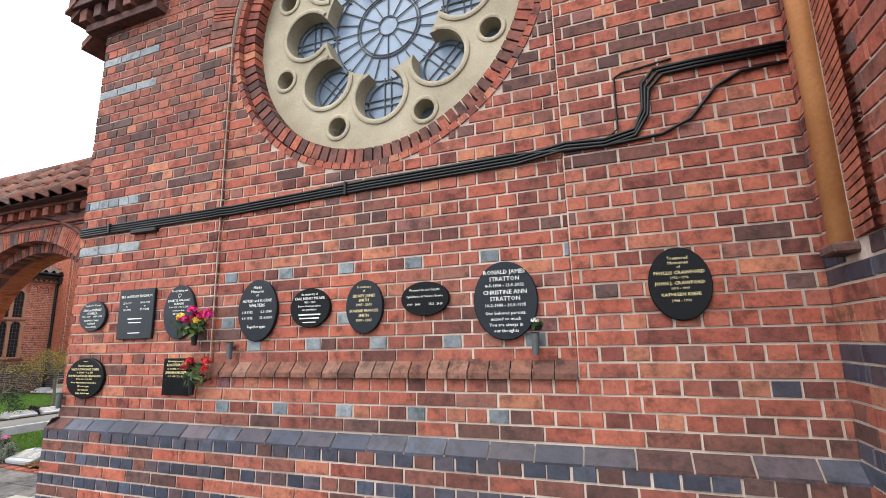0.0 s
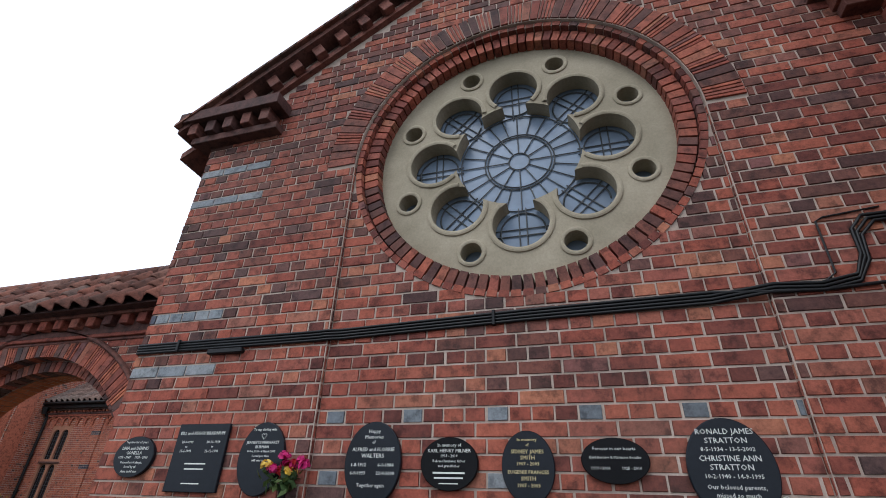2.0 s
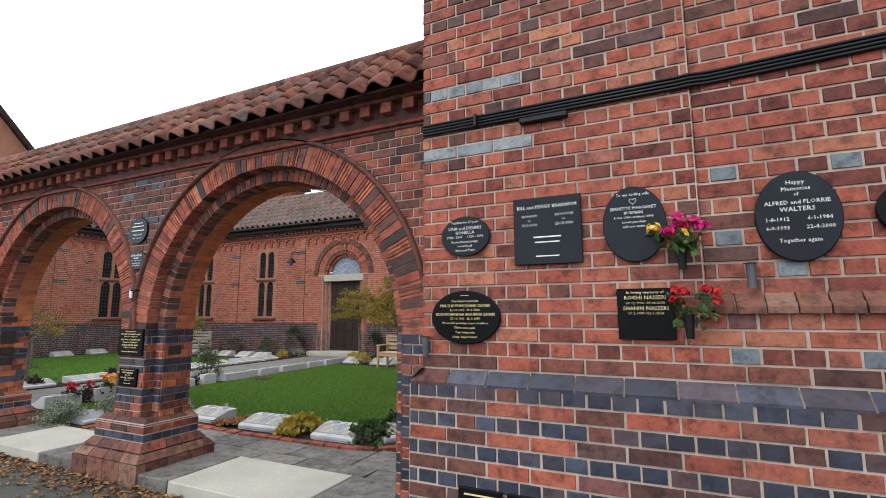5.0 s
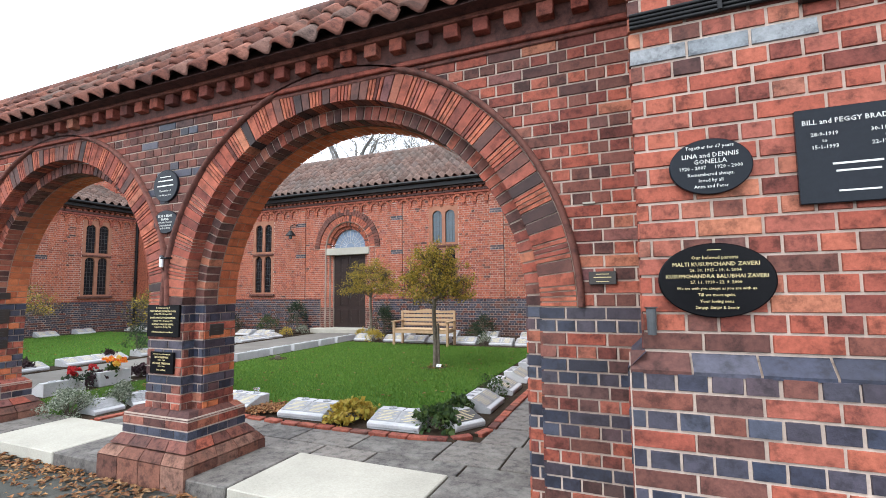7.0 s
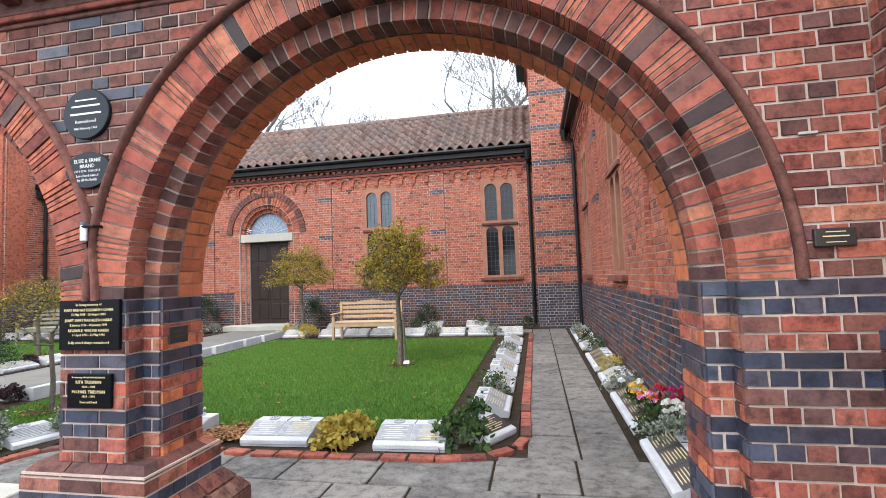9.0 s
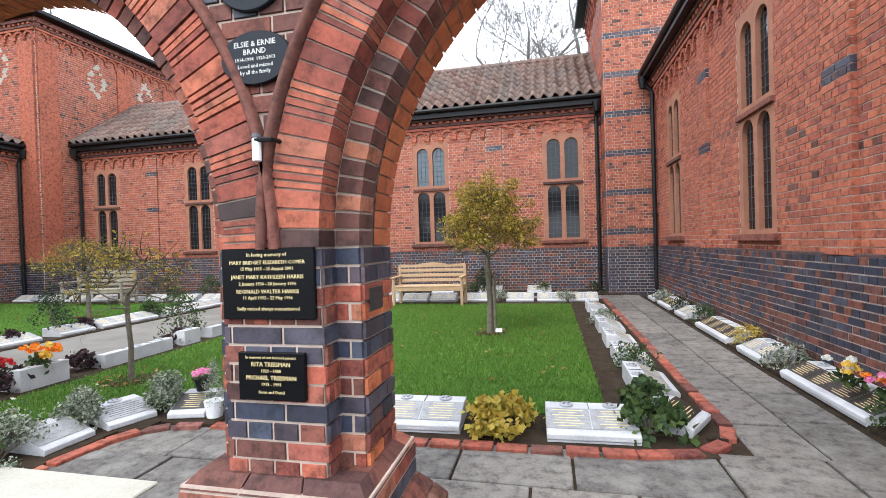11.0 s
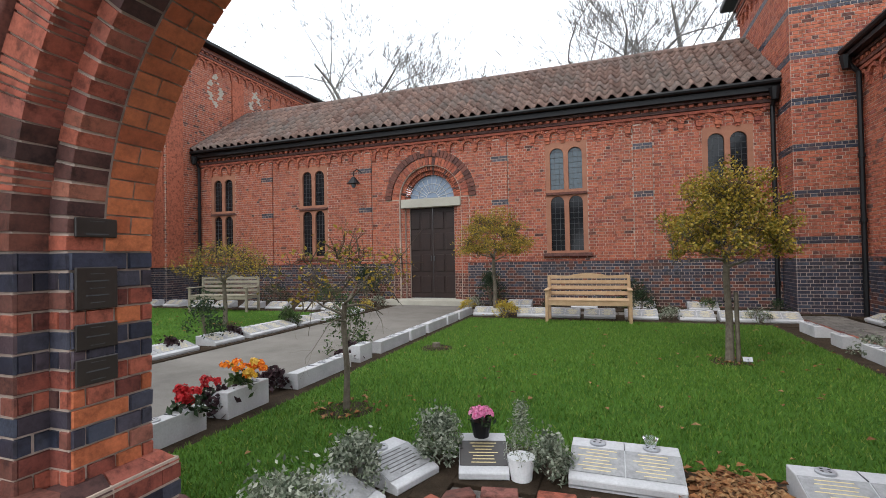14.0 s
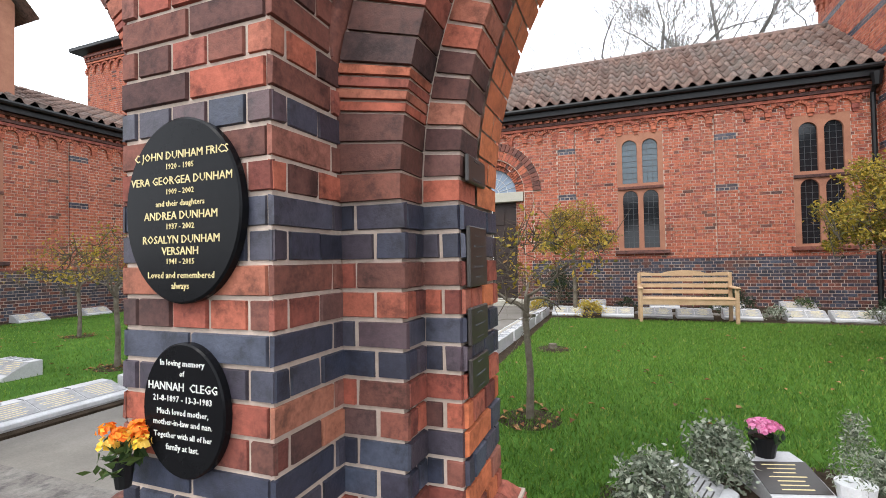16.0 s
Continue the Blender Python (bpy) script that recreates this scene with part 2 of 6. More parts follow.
CUPGLASS = mat_clear("clear_glass")
GLASS_L = mat_glass("leaded_glass_pale", (0.21, 0.27, 0.36), 0.35, 0.35)
GLASS_D = mat_glass("leaded_glass_dark", (0.012, 0.014, 0.017), 0.10, 0.35)
GLASS_B = mat_glass("leaded_glass_grey", (0.07, 0.10, 0.12), 0.12)


# ---- building tools ----
def mesh_ob(name, verts, faces, mats, idx=None, parent=None, label="", smooth=False):
    me = bpy.data.meshes.new(name)
    me.from_pydata(verts, [], faces)
    for m in mats if isinstance(mats, (list, tuple)) else [mats]:
        me.materials.append(m)
    if idx is not None:
        me.polygons.foreach_set("material_index", idx)
    if smooth:
        me.polygons.foreach_set("use_smooth", [True] * len(me.polygons))
    me.update()
    ob = new(name, me)
    if parent:
        ob.parent = parent
    if label:
        ob["label"] = label
    return ob


def part(name, bm, mat, parent, label="", smooth=False):
    me = bpy.data.meshes.new(name)
    bmesh.ops.recalc_face_normals(bm, faces=bm.faces)
    bm.to_mesh(me)
    bm.free()
    me.materials.append(mat)
    if smooth:
        me.polygons.foreach_set("use_smooth", [True] * len(me.polygons))
    ob = new(name, me)
    ob.parent = parent
    if label:
        ob["label"] = label
    return ob


def empty(name, at=(0, 0, 0), label="", category="", group="", kind="", rz=0):
    ob = new(name)
    ob.matrix_basis = pose(*at, 0, 0, rz)
    return tagged(ob, label, category, group, kind)


def add_box(bm, x0, x1, y0, y1, z0, z1, bevel=0.0, m=None):
    r = bmesh.ops.create_cube(bm, size=1.0)
    vs = r["verts"]
    for v in vs:
        v.co = Vector((x0 + (v.co.x + 0.5) * (x1 - x0), y0 + (v.co.y + 0.5) * (y1 - y0), z0 + (v.co.z + 0.5) * (z1 - z0)))
        if m is not None:
            v.co = m @ v.co
    if bevel:
        es = {e for v in vs for e in v.link_edges}
        bmesh.ops.bevel(bm, geom=list(es), offset=bevel, segments=1, affect="EDGES")
    return bm


def box(x0, x1, y0, y1, z0, z1, bevel=0.0, m=None):
    return add_box(bmesh.new(), x0, x1, y0, y1, z0, z1, bevel, m)


def add_tube(bm, pts, radii, seg=8, cap=True):
    pts = [Vector(p) for p in pts]
    if not isinstance(radii, (list, tuple)):
        radii = [radii] * len(pts)
    rings, side = [], None
    for i, p in enumerate(pts):
        d = (pts[min(i + 1, len(pts) - 1)] - pts[max(i - 1, 0)]).normalized()
        if side is None:
            side = d.orthogonal().normalized()
        side = (side - d * side.dot(d)).normalized()
        up = d.cross(side)
        rings.append([bm.verts.new(p + (side * math.cos(a) + up * math.sin(a)) * radii[i]) for a in (2 * math.pi * k / seg for k in range(seg))])
    for a, b in zip(rings, rings[1:]):
        for k in range(seg):
            bm.faces.new((a[k], a[(k + 1) % seg], b[(k + 1) % seg], b[k]))
    if cap:
        bm.faces.new(rings[0][::-1])
        bm.faces.new(rings[-1])
    return bm


def tube(pts, radii, seg=8):
    return add_tube(bmesh.new(), pts, radii, seg)


def circle(cx, cz, r, n=48, a0=0.0, a1=360.0):
    full = abs(a1 - a0) >= 359.9
    k = n if full else n + 1
    return [(cx + r * math.cos(radians(a0 + (a1 - a0) * i / n)), cz + r * math.sin(radians(a0 + (a1 - a0) * i / n))) for i in range(k)]


class Plane:
    """A wall's face: u runs along it, z is up, d stands out of it."""

    def __init__(self, origin, u, n):
        self.o, self.u, self.n = Vector(origin), Vector(u), Vector(n)

    def at(self, u, z, d=0.0):
        return self.o + self.u * u + Vector((0, 0, z)) + self.n * d


from mathutils.geometry import delaunay_2d_cdt


def slab(loops, keep, plane, d0, d1):
    """A plate cut along closed loops in a wall's plane; keep says which pieces stay. Returns a bmesh from depth d0 to d1."""
    pts, edges = [], []
    for lp in loops:
        s = len(pts)
        pts += [Vector(p) for p in lp]
        edges += [(s + i, s + (i + 1) % len(lp)) for i in range(len(lp))]
    v2, _, f2, *_ = delaunay_2d_cdt(pts, edges, [], 0, 1e-5)
    kept = [f for f in f2 if keep(sum(v2[i][0] for i in f) / len(f), sum(v2[i][1] for i in f) / len(f))]
    bm = bmesh.new()
    fr = {i: bm.verts.new(plane.at(v2[i][0], v2[i][1], d1)) for f in kept for i in f}
    bk = {i: bm.verts.new(plane.at(v2[i][0], v2[i][1], d0)) for i in fr}
    count = {}
    for f in kept:
        bm.faces.new([fr[i] for i in f])
        bm.faces.new([bk[i] for i in reversed(f)])
        for a, b in zip(f, f[1:] + f[:1]):
            count.setdefault((min(a, b), max(a, b)), []).append((a, b))
    for k, v in count.items():
        if len(v) == 1:
            a, b = v[0]
            bm.faces.new((fr[b], fr[a], bk[a], bk[b]))
    return bm


COURSE, LONG, SHORT, JOINT = 0.075, 0.225, 0.1125, 0.0085
piece_meshes = {}
rng = random.Random(5)


def brick_verts(plane, ua, ub, za, zb, d0, d1):
    i = 0.003
    return [plane.at(u, z, d) for d, e in ((d0, 0), (d1, i)) for u, z in ((ua + e, za + e), (ub - e, za + e), (ub - e, zb - e), (ua + e, zb - e))]


BRICK_FACES = [(4, 5, 6, 7), (0, 1, 5, 4), (1, 2, 6, 5), (2, 3, 7, 6), (3, 0, 4, 7)]


def brickwork(parent, plane, u0, u1, z0, z1, mats, choose, near=None, proud=0.007, first=0, label="", blocked=None, deep=0.004):
    """Courses of English bond. choose(ua, ub, za, zb, row) gives a material's index, or None for no brick;
    bricks that near(u, z) picks are objects of their own, the rest are joined."""
    verts, faces, idx, singles = [], [], [], 0
    flip = plane.u.cross(Vector((0, 0, 1))).dot(plane.n) < 0
    order = [f[::-1] for f in BRICK_FACES] if flip else BRICK_FACES
    rows = int(round((z1 - z0) / COURSE))
    for r in range(rows):
        za = z0 + r * COURSE + JOINT / 2
        zb = za + COURSE - JOINT
        row = r + first
        w = LONG if row % 2 == 0 else SHORT
        u = u0 - (0 if row % 2 == 0 else w / 2)
        spans = []
        while u < u1 - 0.01:
            spans.append((max(u, u0) + JOINT / 2, min(u + w, u1) - JOINT / 2))
            u += w
        for ca, cb in blocked((za + zb) / 2) if blocked else ():
            cut = []
            for ua, ub in spans:
                if ub <= ca or ua >= cb:
                    cut.append((ua, ub))
                    continue
                if ua < ca - 0.03:
                    cut.append((ua, ca - JOINT / 2))
                if ub > cb + 0.03:
                    cut.append((cb + JOINT / 2, ub))
            spans = cut
        for ua, ub in spans:
            if ub - ua < 0.015:
                continue
            k = choose(ua, ub, za, zb, row)
            if k is None:
                continue
            ja, jb = rng.uniform(-0.002, 0.002), rng.uniform(-0.0015, 0.0025)
            if near and singles < 300 and near((ua + ub) / 2, (za + zb) / 2):
                key = (round(ub - ua, 3), k, mats[k].name, tuple(plane.u), tuple(plane.n))
                if key not in piece_meshes:
                    p0 = Plane((0, 0, 0), plane.u, plane.n)
                    me = bpy.data.meshes.new("brick")
                    h = (ub - ua) / 2
                    hz = (zb - za) / 2
                    me.from_pydata(brick_verts(p0, -h, h, -hz, hz, -0.004, proud), [], order)
                    me.materials.append(mats[k])
                    piece_meshes[key] = me
                ob = new("brick", piece_meshes[key])
                ob.parent = parent
                ob.matrix_basis = Matrix.Translation(plane.at((ua + ub) / 2, (za + zb) / 2, jb))
                singles += 1
            else:
                s = len(verts)
                bv = brick_verts(plane, ua + ja, ub + ja, za, zb, -deep, proud + jb)
                for t in range(4, 8):
                    bv[t] += plane.u * rng.uniform(-0.0018, 0.0018) + Vector((0, 0, rng.uniform(-0.0018, 0.0018))) + plane.n * rng.uniform(-0.0012, 0.0012)
                verts += bv
                faces += [tuple(s + i for i in f) for f in order]
                idx += [k] * 5
    if verts:
        ob = mesh_ob("brickwork", verts, faces, mats, idx, parent, label)
        ob["kind"] = "stuff"


def wedge_ring(parent, plane, cu, cz, r0, r1, a0, a1, n, d0, d1, mats, choose=None, name="arch_brick", joint=0.009, single=True, tiled=False):
    """Voussoirs round an arch, each a wedge of its own."""
    flip = plane.u.cross(Vector((0, 0, 1))).dot(plane.n) < 0
    allv, allf, alli = [], [], []
    units = []
    while len(units) < n:
        units += [0.4] * 4 + [1.0] * rng.choice((2, 2, 3)) if tiled else [1.0]
    whole, upto = sum(units), 0.0
    for i, unit in enumerate(units):
        b0, b1 = a0 + (a1 - a0) * upto / whole, a0 + (a1 - a0) * (upto + unit) / whole
        upto += unit
        k = choose(i) if choose else 0
        if tiled:
            k = (2 if rng.random() < 0.6 else 0) if unit < 1 else k
        mid, h = radians((b0 + b1) / 2), radians(abs(b1 - b0) / 2)
        dd = d1 + rng.uniform(-0.003, 0.003)
        c = []
        for d, e in ((d0, 0.0), (dd, 0.002)):
            for r, s in ((r0 + e, -1), (r1 - e, -1), (r1 - e, 1), (r0 + e, 1)):
                a = mid + s * (h - (joint * (0.6 if tiled else 1.0) / 2 + e) / r)
                c.append(plane.at(cu + r * math.cos(a), cz + r * math.sin(a), d))
        f = [(4, 5, 6, 7), (0, 1, 5, 4), (1, 2, 6, 5), (2, 3, 7, 6), (3, 0, 4, 7)]
        if flip:
            f = [q[::-1] for q in f]
        if single:
            me = bpy.data.meshes.new(name)
            me.from_pydata(c, [], f)
            me.materials.append(mats[k])
            ob = new(name, me)
            ob.parent = parent
        else:
            s = len(allv)
            allv += c
            allf += [tuple(s + j for j in q) for q in f]
            alli += [k] * 5
    if allv:
        mesh_ob(name, allv, allf, mats, alli, parent)["kind"] = "stuff"


def arc_strip(plane, cu, cz, r0, r1, a0, a1, n, d0, d1):
    """A plain curved moulding."""
    bm = bmesh.new()
    rings = []
    for i in range(n + 1):
        a = radians(a0 + (a1 - a0) * i / n)
        rings.append([bm.verts.new(plane.at(cu + r * math.cos(a), cz + r * math.sin(a), d)) for r, d in ((r0, d0), (r0, d1 * 0.7), ((r0 * 2 + r1) / 3, d1), ((r0 + r1 * 2) / 3, d1), (r1, d1 * 0.7), (r1, d0))])
    for a, b in zip(rings, rings[1:]):
        for k in range(5):
            bm.faces.new((a[k], a[k + 1], b[k + 1], b[k]))
    return bm


def leaf_cloud(parent, name, centres, count, spread, size, mat, seed, flat=1.0, narrow=0.5):
    """Many small leaves about given centres, joined in one mesh."""
    r = random.Random(seed)
    verts, faces = [], []
    for _ in range(count):
        c = centres[r.randrange(len(centres))]
        p = Vector(c) + Vector((r.gauss(0, spread), r.gauss(0, spread), r.gauss(0, spread * flat)))
        a = Vector((r.uniform(-1, 1), r.uniform(-1, 1), r.uniform(-1, 1))).normalized()
        b = a.orthogonal().normalized()
        b = (b * math.cos(t := r.uniform(0, 6.28)) + a.cross(b) * math.sin(t))
        s = size * r.uniform(0.6, 1.3)
        n = a.cross(b) * s * 0.12
        i = len(verts)
        verts += [p - a * s, p + b * s * narrow + n, p + a * s, p - b * s * narrow + n]
        faces += [(i, i + 1, i + 2), (i, i + 2, i + 3)]
    return mesh_ob(name, verts, faces, mat, None, parent)


def text_mesh(body, size, mat, m, parent, depth=0.0008, name="lettering"):
    cu = bpy.data.curves.new("text", "FONT")
    cu.body, cu.size, cu.align_x, cu.align_y, cu.extrude, cu.resolution_u = body, size, "CENTER", "CENTER", depth, 1
    tmp = bpy.data.objects.new("text", cu)
    me = bpy.data.meshes.new_from_object(tmp)
    bpy.data.objects.remove(tmp)
    bpy.data.curves.remove(cu)
    me.materials.clear()
    me.materials.append(mat)
    ob = new(name, me)
    ob.parent = parent
    ob.matrix_basis = m
    return ob


# ---- ground ----
GROUND, FLOOR, STEP = -0.03, 0.02, 0.10
gx = empty("ground", kind="structure", label="dark mossy asphalt outside the arcade", category="ground")
mesh_ob("asphalt_sheet", [(-400, -300, GROUND), (400, -300, GROUND), (400, 500, GROUND), (-400, 500, GROUND)], [(0, 1, 2, 3)], ASPHALT, None, gx)

# ---- chapel gable ----
AY_BACK = 3.33
GY, GW, GE = 2.15, -3.53, 1.66      # face, west corner, east corner
PL, PR = -2.10, 0.24                # recessed panel
RX, RZ = -0.93, 4.00                # rose window's centre
RR = 1.03
PHALF = (PR - PL) / 2
gable = empty("wall_gable", (0, 0, 0), "weathered red brick gable wall with blue brick bands", "wall", kind="structure")
gp = Plane((0, GY, 0), (1, 0, 0), (0, -1, 0))
APEX, SLOPE = 6.52, 0.676


def gable_top(u):
    return APEX - abs(u - RX) * SLOPE


outline = [(GW, GROUND), (GE, GROUND), (GE, gable_top(GE)), (RX, APEX), (GW, gable_top(GW))]


def in_panel(u, z):
    if not PL < u < PR or z < 1.62:
        return False
    return z < RZ or math.hypot(u - RX, z - RZ) < PHALF


panel_loop = [(PL, 1.62), (PR, 1.62)] + circle(RX, RZ, PHALF, 40, 0, 180)
part("mortar_bed", slab([outline, panel_loop], lambda u, z: not in_panel(u, z), gp, -0.4, 0.0), MORTAR, gable)
pp = Plane((0, GY + 0.03, 0), (1, 0, 0), (0, -1, 0))
part("panel_bed", slab([panel_loop, circle(RX, RZ, RR + 0.1, 64)], lambda u, z: math.hypot(u - RX, z - RZ) > RR + 0.1, pp, -0.35, 0.0), MORTAR, gable)

MATS = [RED, BLUE, DARK, GREYB]
grime = random.Random(11)


def gable_brick(ua, ub, za, zb, row):
    u, z = (ua + ub) / 2, (za + zb) / 2
    if zb > gable_top(u) - 0.22:
        return None
    if u < -2.87 and any(abs(z - b - 0.0375) < 0.03 for b in (2.475, 2.85, 3.825, 4.125)):
        return 3 if grime.random() < 0.8 else 1
    if PL < u < PR and 1.35 < z < 1.43 and ub - ua < 0.12 and abs(((u - PL) % 0.45) - 0.11) < 0.056:
        return 3
    if 1.02 < u < 1.12 and 1.50 < z < 1.56:
        return 1
    g = grime.random()
    if g < min(0.34, max(0.0, 0.06 + 0.3 * (z - 2.5))):
        return 2
    if u < -3.2 and z > 2.3 and g < 0.45:
        return 2
    if z < 1.36 and g < 0.7:
        return 2
    return 2 if g < 0.05 else 0


def gable_cuts(z):
    if z < 1.57:
        return []
    if z < RZ:
        return [(PL, PR)]
    h = (PHALF + 0.225) ** 2 - (z - RZ) ** 2
    return [(RX - math.sqrt(h), RX + math.sqrt(h))] if h > 0 else []


brickwork(gable, gp, GW - 0.011, GE, 1.275, 6.6, MATS, gable_brick, lambda u, z: z < 2.36 and u < -2.1, blocked=gable_cuts)


def panel_brick(ua, ub, za, zb, row):
    u, z = (ua + ub) / 2, (za + zb) / 2
    k = round((z - 1.65 - 0.0375) / COURSE)
    g = grime.random()
    if ub - ua < 0.12 and k in (1, 3, 7) and z < 2.32 and abs(((u - PL + (0.225 if k == 1 else 0)) % (0.9 if k == 3 else 0.45)) - 0.11) < 0.056:
        return 3
    if z > 2.9 and g < 0.25:
        return 2
    return 2 if g < 0.04 or (abs(u - RX + 0.15) < 0.25 and 2.3 < z < 3.0 and g < 0.6) else 0


def panel_cuts(z):
    h = (PHALF - 0.01) ** 2 - (z - RZ) ** 2
    return [(RX - math.sqrt(h), RX + math.sqrt(h))] if h > 0 else []


brickwork(gable, pp, PL, PR, 1.65, RZ + 0.1, MATS, panel_brick, None, first=0, blocked=panel_cuts)

for rx, rn in ((PL, 1), (PR, -1)):
    brickwork(gable, Plane((rx, GY, 0), (0, 1, 0), (rn, 0, 0)), 0.0, 0.03, 1.65, RZ, MATS, lambda ua, ub, za, zb, row: 2 if grime.random() < 0.3 else 0, proud=0.003)

# return face at the west corner
part("return_bed", box(GW, GW + 0.3, GY + 0.395, AY_BACK, GROUND, 4.5), MORTAR, gable)
wp = Plane((GW, GY, 0), (0, 1, 0), (-1, 0, 0))
brickwork(gable, wp, -0.011, 0.72, 1.275, 4.45, MATS, lambda ua, ub, za, zb, row: 2 if grime.random() < 0.45 else 0)

# plinth of blue and red bands, standing proud, with a sloping top course
PP = 0.06
base_p = Plane((0, GY - PP, 0), (1, 0, 0), (0, -1, 0))
part("plinth_bed", box(GW - PP, GE, GY - PP, GY + 0.3, GROUND, 1.2), MORTAR, gable)


def plinth_brick(ua, ub, za, zb, row):
    g = grime.random()
    z = (za + zb) / 2
    k = int(z / COURSE)
    if k == 15:
        return 1 if g < 0.8 else 2
    if k % 2 == 1:
        return 1 if g < 0.88 else 2
    return 2 if g < 0.45 else 0


brickwork(gable, base_p, GW - PP, GE, 0.0, 1.2, MATS, plinth_brick, None, first=0)
brickwork(gable, Plane((GW - PP, GY - PP, 0), (0, 1, 0), (-1, 0, 0)), 0.0, 0.8, 0.0, 1.2, MATS, plinth_brick)
v, f, ix = [], [], []
u = GW - PP
while u < GE:
    w = 0.225
    s = len(v)
    j = rng.uniform(-0.002, 0.002)
    for a, b in ((u + 0.004, GY - PP - 0.006), (u + w - 0.004, GY - PP - 0.006), (u + w - 0.004, GY + 0.004), (u + 0.004, GY + 0.004)):
        v.append((a, b, (1.205 if b < GY else 1.272) + j))
    v += [(v[s][0], v[s][1], 1.19), (v[s + 1][0], v[s + 1][1], 1.19)]
    f += [(s, s + 1, s + 2, s + 3), (s + 4, s + 5, s + 1, s)]
    ix += [1 if grime.random() < 0.8 else 0] * 2
    u += w
mesh_ob("plinth_slope", v, f, [DARK, BLUE], ix, gable)["kind"] = "stuff"
y = GY - PP
while y < AY_BACK - 0.45:
    q = [(GW - PP - 0.006, y + 0.004, 1.205), (GW - PP - 0.006, y + 0.221, 1.205), (GW + 0.004, y + 0.221, 1.272), (GW + 0.004, y + 0.004, 1.272), (GW - PP - 0.006, y + 0.004, 1.19), (GW - PP - 0.006, y + 0.221, 1.19)]
    mesh_ob("plinth_slope_brick", q, [(0, 1, 2, 3), (4, 5, 1, 0)], BLUE, None, gable)
    y += 0.225
mesh_ob("plinth_slope_bed", [(GW - PP, GY - PP, 1.19), (GE, GY - PP, 1.19), (GE, GY + 0.02, 1.262), (GW - PP, GY + 0.02, 1.262)], [(0, 1, 2, 3)], MORTAR, None, gable)

# sloping brick sill under the panel
for i in range(21):
    a = PL + i * (PR - PL) / 21
    bm = bmesh.new()
    w = (PR - PL) / 21
    prof = ((0.03, 1.572), (0.03, 1.60), (-0.035, 1.675), (-0.035, 1.572))
    l = [bm.verts.new(gp.at(a + 0.004, z, d)) for d, z in prof]
    r_ = [bm.verts.new(gp.at(a + w - 0.004, z, d)) for d, z in prof]
    bm.faces.new(l)
    bm.faces.new(r_[::-1])
    for k in range(4):
        bm.faces.new((l[k], l[(k + 1) % 4], r_[(k + 1) % 4], r_[k]))
    part("sill_brick", bm, SILL, gable)

# rings of brick round the rose
wedge_ring(gable, pp, RX, RZ, RR + 0.09, PHALF - 0.004, 0, 360, 104, -0.1, 0.010, [RED, DARK], lambda i: 1 if grime.random() < 0.18 else 0, joint=0.007, single=False)
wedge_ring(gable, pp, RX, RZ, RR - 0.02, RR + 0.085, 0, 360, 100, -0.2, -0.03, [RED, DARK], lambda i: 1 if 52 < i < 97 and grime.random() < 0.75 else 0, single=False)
wedge_ring(gable, gp, RX, RZ, PHALF + 0.004, PHALF + 0.225, 0, 180, 92, -0.1, 0.012, [RED, DARK, RED], lambda i: 1 if grime.random() < 0.55 else 0, single=False, tiled=True)

# ---- rose window ----
rose = empty("window_rose", (0, 0, 0), "round stone rose window with leaded pale glass", "window", kind="structure")
rp = Plane((0, GY + 0.15, 0), (1, 0, 0), (0, -1, 0))
PET = [(RX + 0.60 * math.sin(radians(45 * i)), RZ + 0.60 * math.cos(radians(45 * i))) for i in range(8)]
HOL = [(RX + 0.845 * math.sin(radians(45 * i + 22.5)), RZ + 0.845 * math.cos(radians(45 * i + 22.5))) for i in range(8)]


def rose_keep(u, z):
    if math.hypot(u - RX, z - RZ) > RR or math.hypot(u - RX, z - RZ) < 0.445:
        return False
    return all(math.hypot(u - a, z - b) > 0.185 for a, b in PET) and all(math.hypot(u - a, z - b) > 0.072 for a, b in HOL)


part("tracery", slab([circle(RX, RZ, RR, 96), circle(RX, RZ, 0.445, 72)] + [circle(a, b, 0.185, 36) for a, b in PET] + [circle(a, b, 0.072, 24) for a, b in HOL], rose_keep, rp, -0.12, 0.0), STONE, rose, "buff stone tracery")
for a, b in PET:
    ang = math.degrees(math.atan2(b - RZ, a - RX))
    part("petal_moulding", arc_strip(rp, a, b, 0.182, 0.215, ang - 138, ang + 138, 30, -0.002, 0.014), STONE, rose)
for a, b in HOL:
    part("eyelet_moulding", arc_strip(rp, a, b, 0.070, 0.097, 0, 360, 24, -0.002, 0.012), STONE, rose)
part("glass", slab([circle(RX, RZ, RR - 0.01, 48)], lambda u, z: True, rp, -0.16, -0.13), GLASS_L, rose, "pale blue leaded glass")
bm = bmesh.new()
for r in (0.075, 0.23, 0.25, 0.43):
    add_tube(bm, [rp.at(u, z, -0.122) for u, z in circle(RX, RZ, r, 48, 0, 360)] + [rp.at(RX + r, RZ, -0.122)], 0.005, 5)
for i in range(24):
    a = radians(15 * i)
    add_tube(bm, [rp.at(RX + math.cos(a) * r, RZ + math.sin(a) * r, -0.122) for r in ((0.075 if i % 2 == 0 else 0.25), 0.43)], 0.0045, 5)
